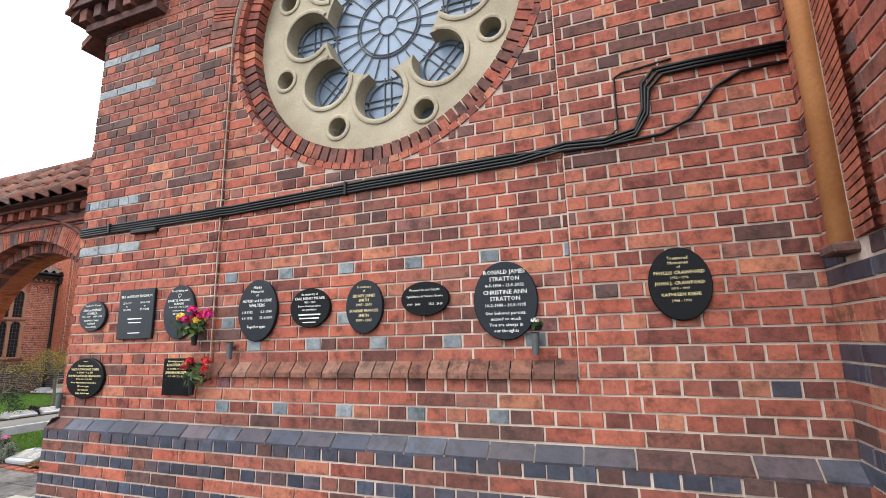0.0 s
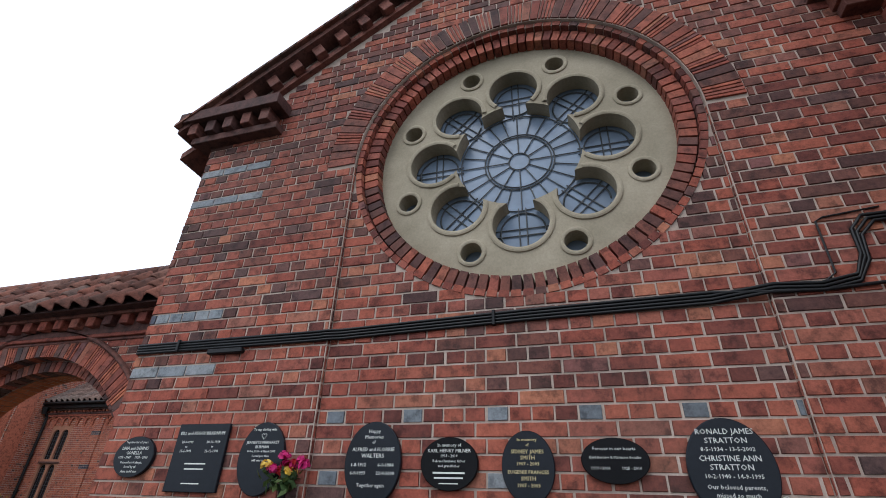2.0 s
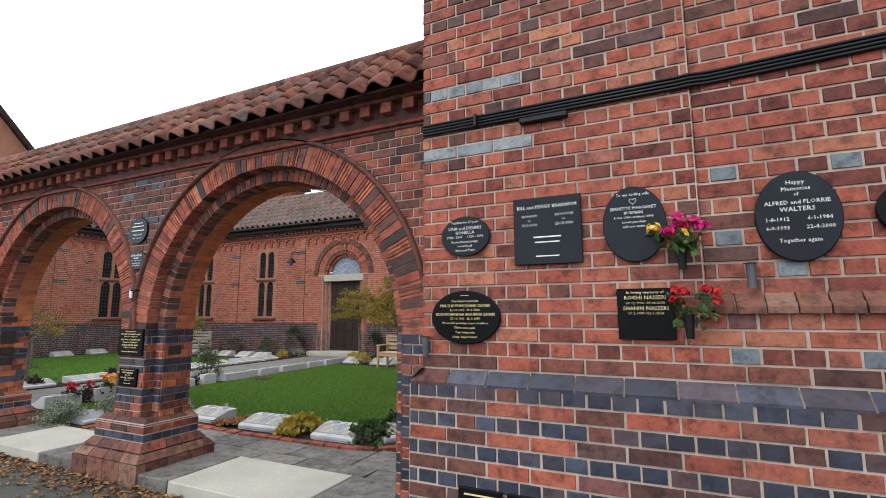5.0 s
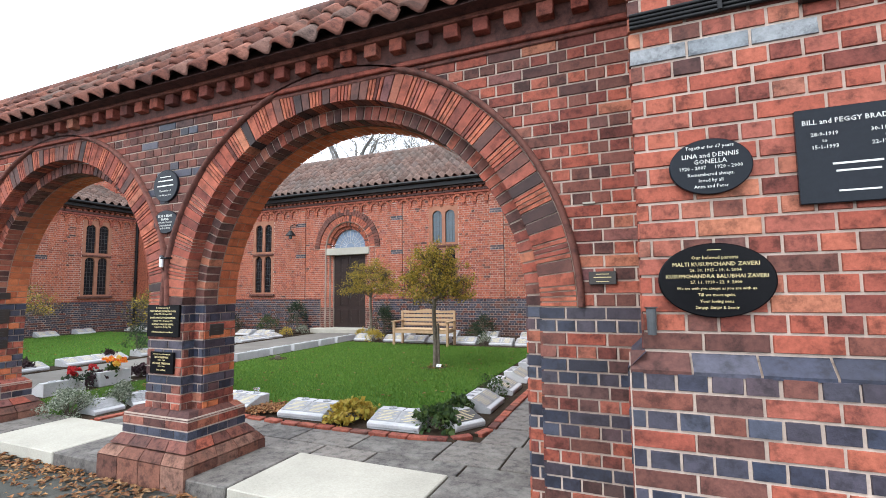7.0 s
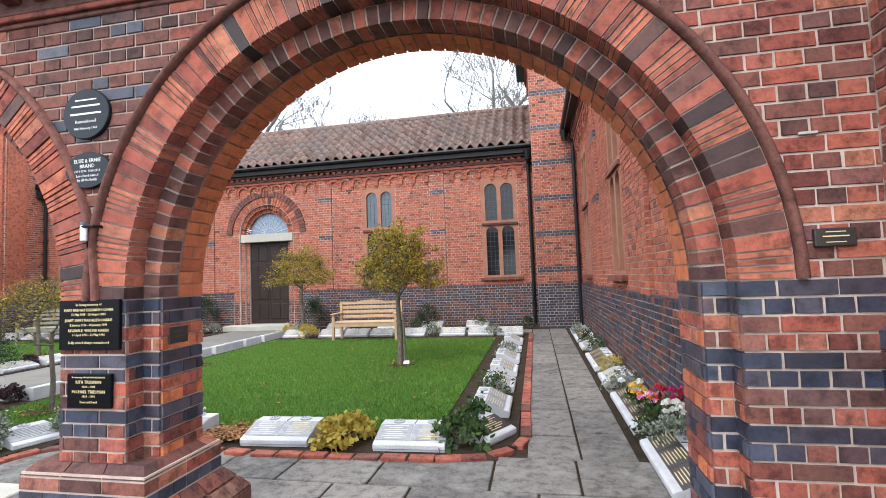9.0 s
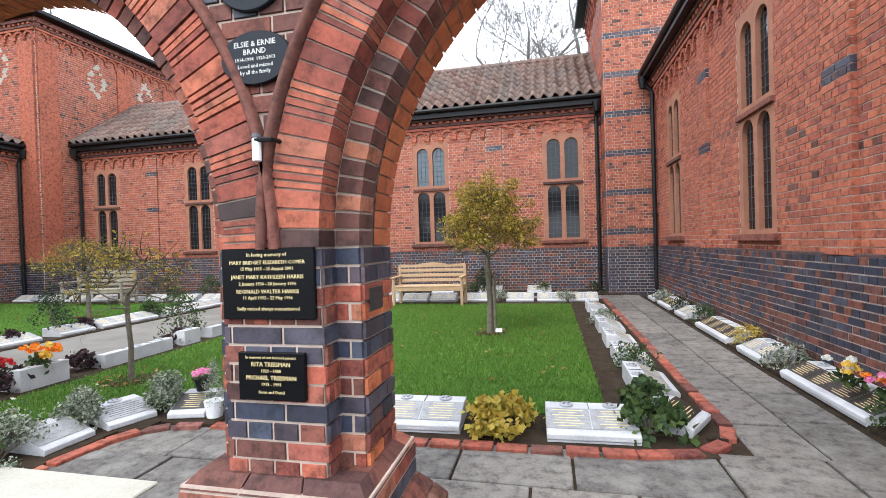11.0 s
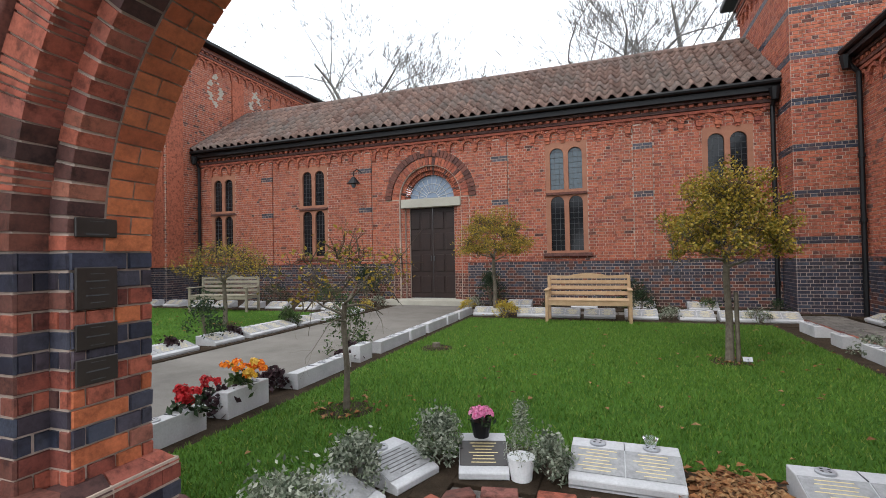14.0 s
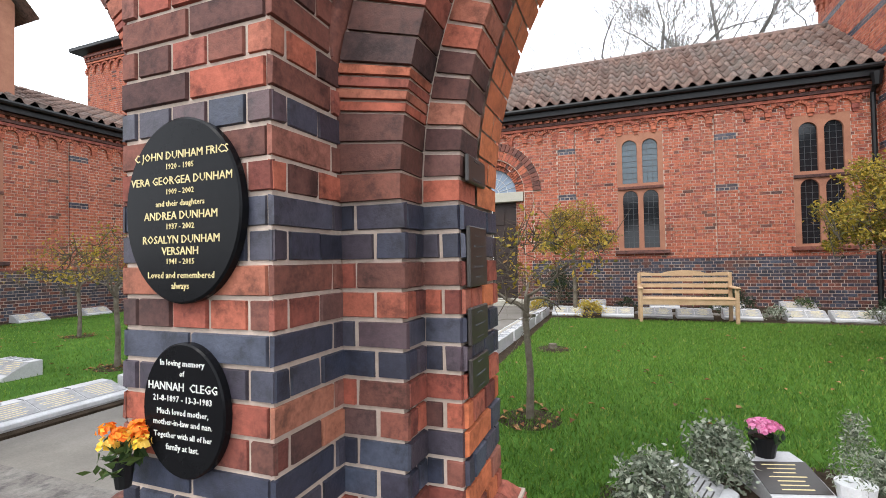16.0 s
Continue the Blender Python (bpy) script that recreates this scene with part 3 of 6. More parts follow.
for (a, b), i in zip(PET, range(8)):
    t = radians(90 - 45 * i)
    add_tube(bm, [rp.at(u, z, -0.122) for u, z in circle(a, b, 0.15, 28, 0, 360)], 0.006, 5)
    for s in (-0.025, 0.025):
        for q in (t, t + math.pi / 2):
            c, sn = math.cos(q), math.sin(q)
            add_tube(bm, [rp.at(a + c * k - sn * s, b + sn * k + c * s, -0.122) for k in (-0.19, 0.19)], 0.005, 5)
part("leading", bm, LEAD, rose, "dark lead cames")

# ---- gable coping, corbels ----
cop = empty("gable_coping", (0, 0, 0), "tiled verge on dark corbelled brickwork", "roof verge", kind="structure")
for sgn in (-1, 1):
    half = (RX - GW) + 0.27
    n_t = 22
    for i in range(n_t):
        a0, a1 = half * i / n_t, half * (i + 1) / n_t
        ua, ub = RX + sgn * a0, RX + sgn * a1
        za, zb = gable_top(ua), gable_top(ub)
        bm = bmesh.new()
        for y0, y1, lo, hi in ((GY - 0.20, GY + 0.4, 0.045, 0.075),):
            q = [bm.verts.new((x, y, z)) for x, z in ((ua, za), (ub + sgn * 0.02, zb - 0.015)) for y in (y0, y1) for z in (z + lo, z + hi)]
            for fc in ((0, 1, 3, 2), (4, 6, 7, 5), (0, 4, 5, 1), (2, 3, 7, 6), (1, 5, 7, 3), (0, 2, 6, 4)):
                bm.faces.new([q[k] for k in fc])
        part("verge_tile", bm, TILE, cop)
    for lo, hi, out in ((-0.02, 0.045, 0.16), (-0.22, -0.15, 0.05)):
        bm = bmesh.new()
        q = [bm.verts.new((x, y, gable_top(x) + z)) for x in (RX, RX + sgn * half) for y in (GY - out, GY + 0.3) for z in (lo, hi)]
        for fc in ((0, 1, 3, 2), (4, 6, 7, 5), (0, 4, 5, 1), (2, 3, 7, 6), (1, 5, 7, 3), (0, 2, 6, 4)):
            bm.faces.new([q[k] for k in fc])
        part("corbel_band", bm, DARK, cop)
    i = 0.1
    while i < half - 0.25:
        x = RX + sgn * i
        z = gable_top(x)
        part("dentil", box(-0.05, 0.05, -0.115, 0.02, -0.15, -0.02, 0.004, Matrix.Translation((x, GY, z)) @ Matrix.Rotation(sgn * math.atan(SLOPE), 4, "Y")), DARK, cop)
        i += 0.2
    # kneeler at the foot of the slope
    kx = GW - 0.27 if sgn < 0 else GE + 0.27
    x0, x1 = (kx, kx + 0.97) if sgn < 0 else (kx - 0.97, kx)
    part("kneeler_band", box(x0 + 0.12, x1, GY - 0.10, GY + 0.3, 4.46, 4.53, 0.004), DARK, cop)
    part("kneeler_top", box(x0, x1 + 0.03, GY - 0.19, GY + 0.3, 4.65, 4.76, 0.004), DARK, cop)
    for k in range(5):
        part("dentil", box(x0 + 0.10 + k * 0.18, x0 + 0.19 + k * 0.18, GY - 0.15, GY + 0.1, 4.53, 4.65, 0.004), DARK, cop)

# chapel roof behind
roof = empty("chapel_roof", (0, 0, 0), "weathered clay tile roof over the chapel", "roof", kind="structure")
mesh_ob("roof_slope", [(RX, 2.5, APEX), (RX, 13.5, APEX), (-3.60, 13.5, 4.71), (-3.60, 2.5, 4.71), (RX, 2.5, APEX), (2.0, 2.5, 4.53), (2.0, 13.5, 4.53), (RX, 13.5, APEX)], [(0, 1, 2, 3), (4, 5, 6, 7)], TILE_PALE, None, roof)
part("east_wall", box(GE, GE + 0.3, GY + 0.4, 13.5, GROUND, 4.5), RED, gable)

# ---- porch pier east of the gable ----
porch = empty("wall_porch", (0, 0, 0), "brick porch pier with terracotta roll moulding", "wall", kind="structure")
part("pier_bed", box(1.28, 3.0, 0.9, GY + 0.3, GROUND, 5.5), MORTAR, porch)
sidep = Plane((1.28, 0, 0), (0, 1, 0), (-1, 0, 0))


def porch_brick(ua, ub, za, zb, row):
    """Pairs of blue courses between three of red, up to the foot of the moulding."""
    if row % 5 in (1, 2) and zb < 2.2:
        return 1
    return 2 if grime.random() < 0.1 else 0



brickwork(porch, sidep, 1.95, GY, 0.0, 5.5, MATS, porch_brick)
brickwork(porch, sidep, 0.9, 1.75, 0.0, 5.5, MATS, porch_brick)
brickwork(porch, sidep, 1.75, 1.95, 0.0, 2.05, MATS, porch_brick)
part("roll_moulding", tube([(1.26, 1.90, 2.08), (1.26, 1.90, 5.4)], 0.045, 12), TERRACOTTA, porch, "orange terracotta roll", True)
part("moulding_stop", box(1.20, 1.30, 1.82, 1.96, 2.05, 2.09, 0.008), DARK, porch)
v, f = [], []
z = 2.1
while z < 5.4:
    s = len(v)
    v += [(1.245, 1.62, z), (1.275, 1.84, z), (1.275, 1.84, z + 0.028), (1.245, 1.62, z + 0.028), (1.285, 1.62, z), (1.285, 1.84, z)]
    f += [(s, s + 1, s + 2, s + 3), (s + 4, s + 5, s + 1, s)]
    z += 0.036
mesh_ob("tile_creasing", v, f, SOFT, None, porch)["kind"] = "stuff"

# ---- arcade ----
AY, AB = 2.88, 3.33              # front face and back face
SPR = 1.42                       # springing
P1X, P2E = -7.37, -10.45         # middle of the first pier; east face of the second
ARCHES = [(-5.625, 1.415), (-9.07, 1.38), (-12.95, 1.38), (-16.4, 1.38), (-19.85, 1.38)]
WTOP = 3.12
ap = Plane((0, AY, 0), (1, 0, 0), (0, -1, 0))
arcade = empty("wall_arcade", (0, 0, 0), "brick arcade wall with round arches", "wall", kind="structure")
AW = -23.3


def arch_open(u, z, extra=0.0):
    for cx, r in ARCHES:
        if abs(u - cx) < r + extra and (z < SPR or math.hypot(u - cx, z - SPR) < r + extra):
            return True
    return False


def arch_loop(cx, r):
    return [(cx + r, -0.5), *circle(cx, SPR, r, 40, 0, 180), (cx - r, -0.5)]


# core behind the outer order, and the outer order itself
part("core", slab([[(AW, -0.05), (GW + 0.05, -0.05), (GW + 0.05, WTOP), (AW, WTOP)]] + [arch_loop(c, r + 0.008) for c, r in ARCHES], lambda u, z: not arch_open(u, z, 0.008), ap, -(AB - AY), -0.115), MORTAR, arcade)
OUT = 0.112
part("mortar_bed", slab([[(AW, -0.05), (GW + 0.05, -0.05), (GW + 0.05, WTOP), (AW, WTOP)]] + [arch_loop(c, r + OUT + 0.008) for c, r in ARCHES], lambda u, z: not arch_open(u, z, OUT + 0.008), ap, -0.13, 0.0), MORTAR, arcade)
AMATS = [RED, BLUE, DARK, GREYB]


def pier_class(row, z):
    """Pairs of blue and red courses below the springing."""
    k = int((SPR - z) / COURSE)
    g = grime.random()
    if (k // 2) % 2 == 0:
        return 1 if g < 0.92 else 2
    return 2 if g < 0.38 else 0


def arcade_brick(ua, ub, za, zb, row):
    u, z = (ua + ub) / 2, (za + zb) / 2
    if z < SPR:
        return pier_class(row, z)
    g = grime.random()
    if abs(u - P1X) < 0.5:
        return 2 if g < 0.85 else 1
    return 2 if g < 0.42 else 0


def arch_cuts(z):
    out = []
    for cx, r in ARCHES:
        w = r + OUT - 0.011
        if z > SPR:
            h = (r + OUT + 0.235) ** 2 - (z - SPR) ** 2
            if h <= 0:
                continue
            w = math.sqrt(h)
        out.append((cx - w, cx + w))
    return out


brickwork(arcade, ap, AW, GW, SPR - 19 * COURSE, WTOP, AMATS, arcade_brick, lambda u, z: -7.7 < u < -7.05 and z > 0.55, blocked=arch_cuts)


def jamb_brick(ua, ub, za, zb, row):
    return pier_class(row, (za + zb) / 2)


for cx, r in ARCHES:
    first = cx > -9.5
    for sgn in (-1, 1):
        jx = cx + sgn * r
        # narrow face of the inner order and the deep reveal
        ip = Plane((0, AY + 0.115, 0), (1, 0, 0), (0, -1, 0))
        brickwork(arcade, ip, min(jx, jx + sgn * OUT), max(jx, jx + sgn * OUT), SPR - 19 * COURSE, SPR, AMATS, jamb_brick)
        brickwork(arcade, Plane((jx + sgn * OUT, AY, 0), (0, 1, 0), (-sgn, 0, 0)), 0, 0.115, SPR - 19 * COURSE, SPR, AMATS, jamb_brick)
        brickwork(arcade, Plane((jx, AY + 0.115, 0), (0, 1, 0), (-sgn, 0, 0)), 0, AB - AY - 0.115, SPR - 19 * COURSE, SPR, [RUBBER, BLUE, RED], lambda ua, ub, za, zb, row: ((0 if grime.random() < 0.4 else 2) if pier_class(row, (za + zb) / 2) != 1 else 1))
    wedge_ring(arcade, ap, cx, SPR, r + OUT, r + OUT + 0.215, 0, 180, 104, -0.115, 0.014, [RED, BURNT, SOFT], lambda i: 1 if grime.random() < 0.42 else (2 if grime.random() < 0.25 else 0), single=first, tiled=True)
    wedge_ring(arcade, ap, cx, SPR, r, r + OUT - 0.006, 0, 180, 66, -0.24, -0.105, [RED, DARK], lambda i: 1 if grime.random() < 0.55 else 0, single=first)
    # soffit courses
    v, f, ix = [], [], []
    for i in range(58):
        a0, a1 = radians(180 * i / 58 + 0.14), radians(180 * (i + 1) / 58 - 0.14)
        cuts = (AY + 0.242, AB) if i % 2 else (AY + 0.242, AY + 0.348, AB)
        for y0, y1 in zip(cuts, cuts[1:]):
            s = len(v)
            v += [(cx + (r - 0.006) * math.cos(a), y, SPR + (r - 0.006) * math.sin(a)) for a, y in ((a0, y0 + 0.003), (a1, y0 + 0.003), (a1, y1 - 0.003), (a0, y1 - 0.003))]
            f.append((s, s + 1, s + 2, s + 3))
            ix.append(0)
    mesh_ob("soffit_brickwork", v, f, [RUBBER], ix, arcade)["kind"] = "stuff"
    part("hood_moulding", arc_strip(ap, cx, SPR, r + OUT + 0.222, r + OUT + 0.262, 0, 180, 48, -0.01, 0.045), DARK, arcade, "moulded brick hood", True)

# cornice: string courses, dentils
for z0, z1, out, mt in ((3.06, 3.09, 0.02, DARK), (3.09, 3.13, 0.045, RED), (3.13, 3.165, 0.03, DARK), (3.27, 3.32, 0.13, DARK)):
    part("string_course", box(AW, GW, AY - out, AY + 0.1, z0, z1, 0.006), mt, arcade)
part("cornice_bed", box(AW, GW, AY - 0.045, AB, 3.12, 3.30), DARK, arcade)
me = None
x = GW - 0.06
while x > AW:
    if me is None:
        ob = part("dentil", box(-0.05, 0.05, AY - 0.115, AY - 0.03, 3.18, 3.27, 0.004), RED, arcade)
        me = ob.data
    else:
        ob = new("dentil", me)
        ob.parent = arcade
    ob.matrix_basis = Matrix.Translation((x, 0, 0))
    x -= 0.205


def pantiles(parent, x0, x1, eave, ridge, mat, pitch=0.215, rows=3, axis="x", single=False, amp=0.036):
    """Pantiles in courses from the eave (across, z) up to the ridge; axis is the way along which the eave runs."""
    verts, faces = [], []
    ey, ez = eave
    ry, rz = ridge
    nx = max(1, int((x1 - x0) / pitch))
    seg = 7
    r = random.Random(int(abs(x0 * 7 + ez * 13)))
    ln = math.hypot(ry - ey, rz - ez)
    sy, sz = (ry - ey) / ln, (rz - ez) / ln
    ny, nz = -sz, sy
    if nz < 0:
        ny, nz = -ny, -nz
    for i in range(nx):
        for j in range(rows):
            ox, base = x0 + i * pitch, len(verts)
            tilt, jx = r.uniform(-0.006, 0.006), r.uniform(-0.006, 0.006)
            cv, cf = [], []
            for e, lift in ((0, 0.03), (1, 0.0)):
                s = ln * (j + e * 1.12) / rows
                for k in range(seg + 1):
                    q = k / seg
                    h = amp * math.sin(q * 2 * math.pi + 0.5) + amp + lift + tilt * q
                    y, z = ey + sy * s + ny * h, ez + sz * s + nz * h
                    a = ox + jx + q * pitch * 1.04
                    cv.append((a, y, z) if axis == "x" else (y, a, z))
            for k in range(seg):
                cf.append((k, k + 1, seg + 2 + k, seg + 1 + k))
            lip = len(cv)
            for k in range(seg + 1):
                p = Vector(cv[k])
                cv.append(tuple(p - (Vector((0, ny, nz)) if axis == "x" else Vector((ny, 0, nz))) * 0.02))
            for k in range(seg):
                cf.append((lip + k, lip + k + 1, k + 1, k))
            if single:
                mesh_ob("pantile", cv, cf, mat, None, parent, smooth=True)
            else:
                verts += cv
                faces += [tuple(base + t for t in q) for q in cf]
    if verts:
        mesh_ob("pantiles", verts, faces, mat, None, parent, smooth=True)["kind"] = "stuff"


aroof = empty("arcade_roof", (0, 0, 0), "weathered red pantile roof on the arcade", "roof", kind="structure")
EAVE_Y, RIDGE_Y, EAVE_Z, RIDGE_Z = AY - 0.24, AY + 0.25, 3.30, 3.85
pantiles(aroof, -12.0, GW, (EAVE_Y, EAVE_Z), (RIDGE_Y, RIDGE_Z), TILE, rows=3, single=True)
pantiles(aroof, AW, -12.0, (EAVE_Y, EAVE_Z), (RIDGE_Y, RIDGE_Z), TILE, rows=3)
pantiles(aroof, AW, GW, (AB + 0.24, EAVE_Z), (RIDGE_Y, RIDGE_Z), TILE, rows=3)
mesh_ob("roof_bed", [(AW, EAVE_Y, EAVE_Z), (GW, EAVE_Y, EAVE_Z), (GW, RIDGE_Y, RIDGE_Z), (AW, RIDGE_Y, RIDGE_Z), (GW, AB + 0.24, EAVE_Z), (AW, AB + 0.24, EAVE_Z)], [(0, 1, 2, 3), (3, 2, 4, 5), (0, 5, 4, 1)], DARK, None, aroof)
x = GW
while x > AW:
    part("ridge_tile", add_tube(bmesh.new(), [(x, RIDGE_Y, RIDGE_Z + 0.02), (x - 0.42, RIDGE_Y, RIDGE_Z + 0.012)], [0.085, 0.092], 12), TILE, aroof, smooth=True)
    x -= 0.41


def pier_base(x0, x1, y0, y1, name="pier_base"):
    """Stepped, splayed brick base round a pier."""
    b = empty(name, (0, 0, 0), "splayed stepped brick base of an arcade pier", "pier base", kind="structure")
    steps = [(0.20, GROUND, 0.17, 0.20), (0.20, 0.17, 0.245, 0.15), (0.14, 0.25, 0.325, 0.085), (0.075, 0.33, 0.40, 0.075), (0.075, 0.405, 0.475, 0.075), (0.075, 0.48, 0.545, 0.02)]
    for k, (o0, z0, z1, o1) in enumerate(steps):
        for side in range(4):
            ax = side % 2 == 0
            a0, a1 = (x0, x1) if ax else (y0, y1)
            n = max(2, int((a1 - a0 + 2 * o0) / (0.225 if k != 3 else 0.15)))
            for i in range(n):
                q = []
                for z, o in ((z0 + 0.004, o0), (z1 - 0.004, o1)):
                    s0, s1 = (a0 - o, a1 + o) if ax else (a0 - o + 0.092, a1 + o - 0.092)
                    e = 0.004
                    ta, tb = s0 + (s1 - s0) * i / n + e, s0 + (s1 - s0) * (i + 1) / n - e
                    if i == 0:
                        ta -= e
                    if i == n - 1:
                        tb += e
                    for t, inn in ((ta, 0), (tb, 0), (tb, 0.09), (ta, 0.09)):
                        if ax:
                            yy = y0 - o + inn if side == 0 else y1 + o - inn
                            q.append((t, yy, z))
                        else:
                            xx = x0 - o + inn if side == 1 else x1 + o - inn
                            q.append((xx, t, z))
                mt = BLUE if k == 3 else SILL if k < 2 else (RED if k in (2, 4, 5) and grime.random() < 0.35 else DARK)
                mesh_ob("brick", q, [(0, 1, 2, 3), (4, 5, 6, 7), (0, 1, 5, 4), (1, 2, 6, 5), (2, 3, 7, 6), (3, 0, 4, 7)], mt, None, b)
    part("mortar_bed", box(x0 - 0.07, x1 + 0.07, y0 - 0.07, y1 + 0.07, GROUND, 0.50), MORTAR, b)
    part("mortar_bed", box(x0 - 0.14, x1 + 0.14, y0 - 0.14, y1 + 0.14, GROUND, 0.24), MORTAR, b)
    return b


for (ca, ra), (cb, rb) in zip(ARCHES, ARCHES[1:]):
    xa, xb = cb + rb + 0.0, ca - ra
    if xb - xa < 1.3:
        pier_base(xa, xb, AY, AB)

# second pier carries a deep buttress in front
butt = empty("wall_buttress", (0, 0, 0), "brick buttress on the arcade pier, blue bands", "buttress", kind="structure")
BX0, BX1, BYF = -11.19, -10.745, 2.62
part("mortar_bed", box(BX0, BX1, BYF, AY + 0.05, GROUND, WTOP + 0.2), MORTAR, butt)
bf = Plane((0, BYF, 0), (1, 0, 0), (0, -1, 0))


def butt_brick(ua, ub, za, zb, row):
    z = (za + zb) / 2
    g = grime.random()
    if z > SPR:
        k = int((z - SPR) / COURSE)
        if k == 2:
            return 1
        return 2 if g < 0.5 else 0
    return pier_class(row, z)


brickwork(butt, bf, BX0 - 0.011, BX1 + 0.011, SPR - 19 * COURSE, WTOP + 0.18, AMATS, butt_brick, lambda u, z: z > 0.3)
for xs, sg in ((BX0, -1), (BX1, 1)):
    brickwork(butt, Plane((xs, BYF, 0), (0, 1, 0), (sg, 0, 0)), -0.011, AY - BYF, SPR - 19 * COURSE, WTOP + 0.18, AMATS, butt_brick)
pier_base(BX0, BX1, BYF, AY + 0.1)


# ---- courtyard buildings ----
BY = 14.5                         # north range's face
LX, TX = -23.2, -4.88             # west range's face; east tower's side
BKX, BKY, BKN, BKH = -22.35, 13.2, 21.9, 9.25   # tall west block: south-east corner, north end, eaves
EZ = 5.02                         # top of the wall under the gutter
SMATS = [SOFT, BLUE, DARK]


def window_holes(cx, z0=1.42, z1=4.36):
    """Four arched lights, two over two."""
    out = []
    for zb, zt in ((z0 + 0.06, z0 + 1.50), (z0 + 1.68, z1 - 0.16)):
        for s in (-1, 1):
            out.append((cx + s * 0.235, zb, zt))
    return out


def light_loop(c, zb, zt, w=0.175):
    return [(c - w, zb), (c + w, zb)] + circle(c, zt - w, w, 14, 0, 180)


def in_light(u, z, c, zb, zt, w=0.175):
    return abs(u - c) < w and zb < z < zt and (z < zt - w or math.hypot(u - c, z - zt + w) < w)


def twin_window(name, plane, cx, label, glass_up, glass_low, z0=1.42, z1=4.36):
    win = empty(name, (0, 0, 0), label, "window", kind="structure")
    lights = window_holes(cx, z0, z1)
    part("surround", slab([[(cx - 0.53, z0), (cx + 0.53, z0), (cx + 0.53, z1), (cx - 0.53, z1)]] + [light_loop(*l) for l in lights], lambda u, z: not any(in_light(u, z, *l) for l in lights), plane, -0.16, 0.004), STONE_R, win, "dull pink rubbed brick surround")
    part("transom", box_on(plane, cx - 0.53, cx + 0.53, z0 + 1.53, z0 + 1.60, -0.02, 0.05), DARK, win)
    part("window_sill", box_on(plane, cx - 0.62, cx + 0.62, z0 - 0.09, z0, -0.02, 0.09), DARK, win)
    for i, l in enumerate(lights):
        part("pane", slab([light_loop(l[0], l[1], l[2], 0.176)], lambda u, z: True, plane, -0.070, -0.060), glass_low if i < 2 else glass_up, win)
        bm = bmesh.new()
        c, zb, zt = l
        for k in (-0.06, 0.06):
            add_tube(bm, [plane.at(c + k, zb, -0.053), plane.at(c + k, zt - 0.02, -0.053)], 0.005, 4)
        z = zb + 0.13
        while z < zt - 0.05:
            add_tube(bm, [plane.at(c - 0.17, z, -0.053), plane.at(c + 0.17, z, -0.053)], 0.005, 4)
            z += 0.145
        part("leading", bm, LEAD, win)
    return win


def box_on(plane, u0, u1, z0, z1, d0, d1, bev=0.006):
    bm = bmesh.new()
    q = [bm.verts.new(plane.at(u, z, d)) for u in (u0, u1) for z in (z0, z1) for d in (d0, d1)]
    for fc in ((0, 1, 3, 2), (4, 6, 7, 5), (0, 4, 5, 1), (2, 3, 7, 6), (1, 5, 7, 3), (0, 2, 6, 4)):
        bm.faces.new([q[k] for k in fc])
    if bev:
        bmesh.ops.bevel(bm, geom=list(bm.edges), offset=bev, segments=1, affect="EDGES")
    return bm


STONE_R = mat_plain("rubbed_brick", (0.26, 0.115, 0.075), (0.35, 0.165, 0.105), 5.0, 0.85, 0.2, 0.2)


def frieze(parent, plane, u0, u1, zt):
    """A corbel table of small round arches, with dentils and bands above it."""
    v, f, ix = [], [], []

    def cuboid(ua, ub, za, zb, d1, k):
        s = len(v)
        for u, z, d in ((ua, za, 0), (ub, za, 0), (ub, zb, 0), (ua, zb, 0), (ua, za, d1), (ub, za, d1), (ub, zb, d1), (ua, zb, d1)):
            v.append(plane.at(u, z, d))
        for q in BRICK_FACES:
            f.append(tuple(s + t for t in q))
            ix.append(k)

    pitch = 0.40
    n = int((u1 - u0) / pitch)
    pitch = (u1 - u0) / n
    for i in range(n):
        c = u0 + (i + 0.5) * pitch
        m = 9
        for k in range(m):
            a0, a1 = math.pi * k / m + 0.03, math.pi * (k + 1) / m - 0.03
            s = len(v)
            for d in (0.0, 0.06):
                for r, a in ((0.13, a0), (0.205, a0), (0.205, a1), (0.13, a1)):
                    v.append(plane.at(c + r * math.cos(a), zt - 0.30 + r * math.sin(a), d))
            for q in BRICK_FACES:
                f.append(tuple(s + t for t in q))
                ix.append(0)
        cuboid(c - pitch / 2 - 0.065, c - pitch / 2 + 0.065, zt - 0.40, zt - 0.30, 0.055, 0)
        cuboid(c - pitch / 2 - 0.045, c - pitch / 2 + 0.045, zt - 0.47, zt - 0.40, 0.03, 0)
    cuboid(u0, u1, zt - 0.10, zt - 0.03, 0.075, 0)
    cuboid(u0, u1, zt - 0.02, zt + 0.05, 0.10, 2)
    u = u0
    while u < u1 - 0.1:
        cuboid(u, u + 0.1, zt + 0.055, zt + 0.12, 0.12, 0)
        u += 0.2
    cuboid(u0, u1, zt + 0.13, zt + 0.20, 0.15, 2)
    mesh_ob("corbel_table", v, f, SMATS, ix, parent, "corbel table of small brick arches")["kind"] = "stuff"


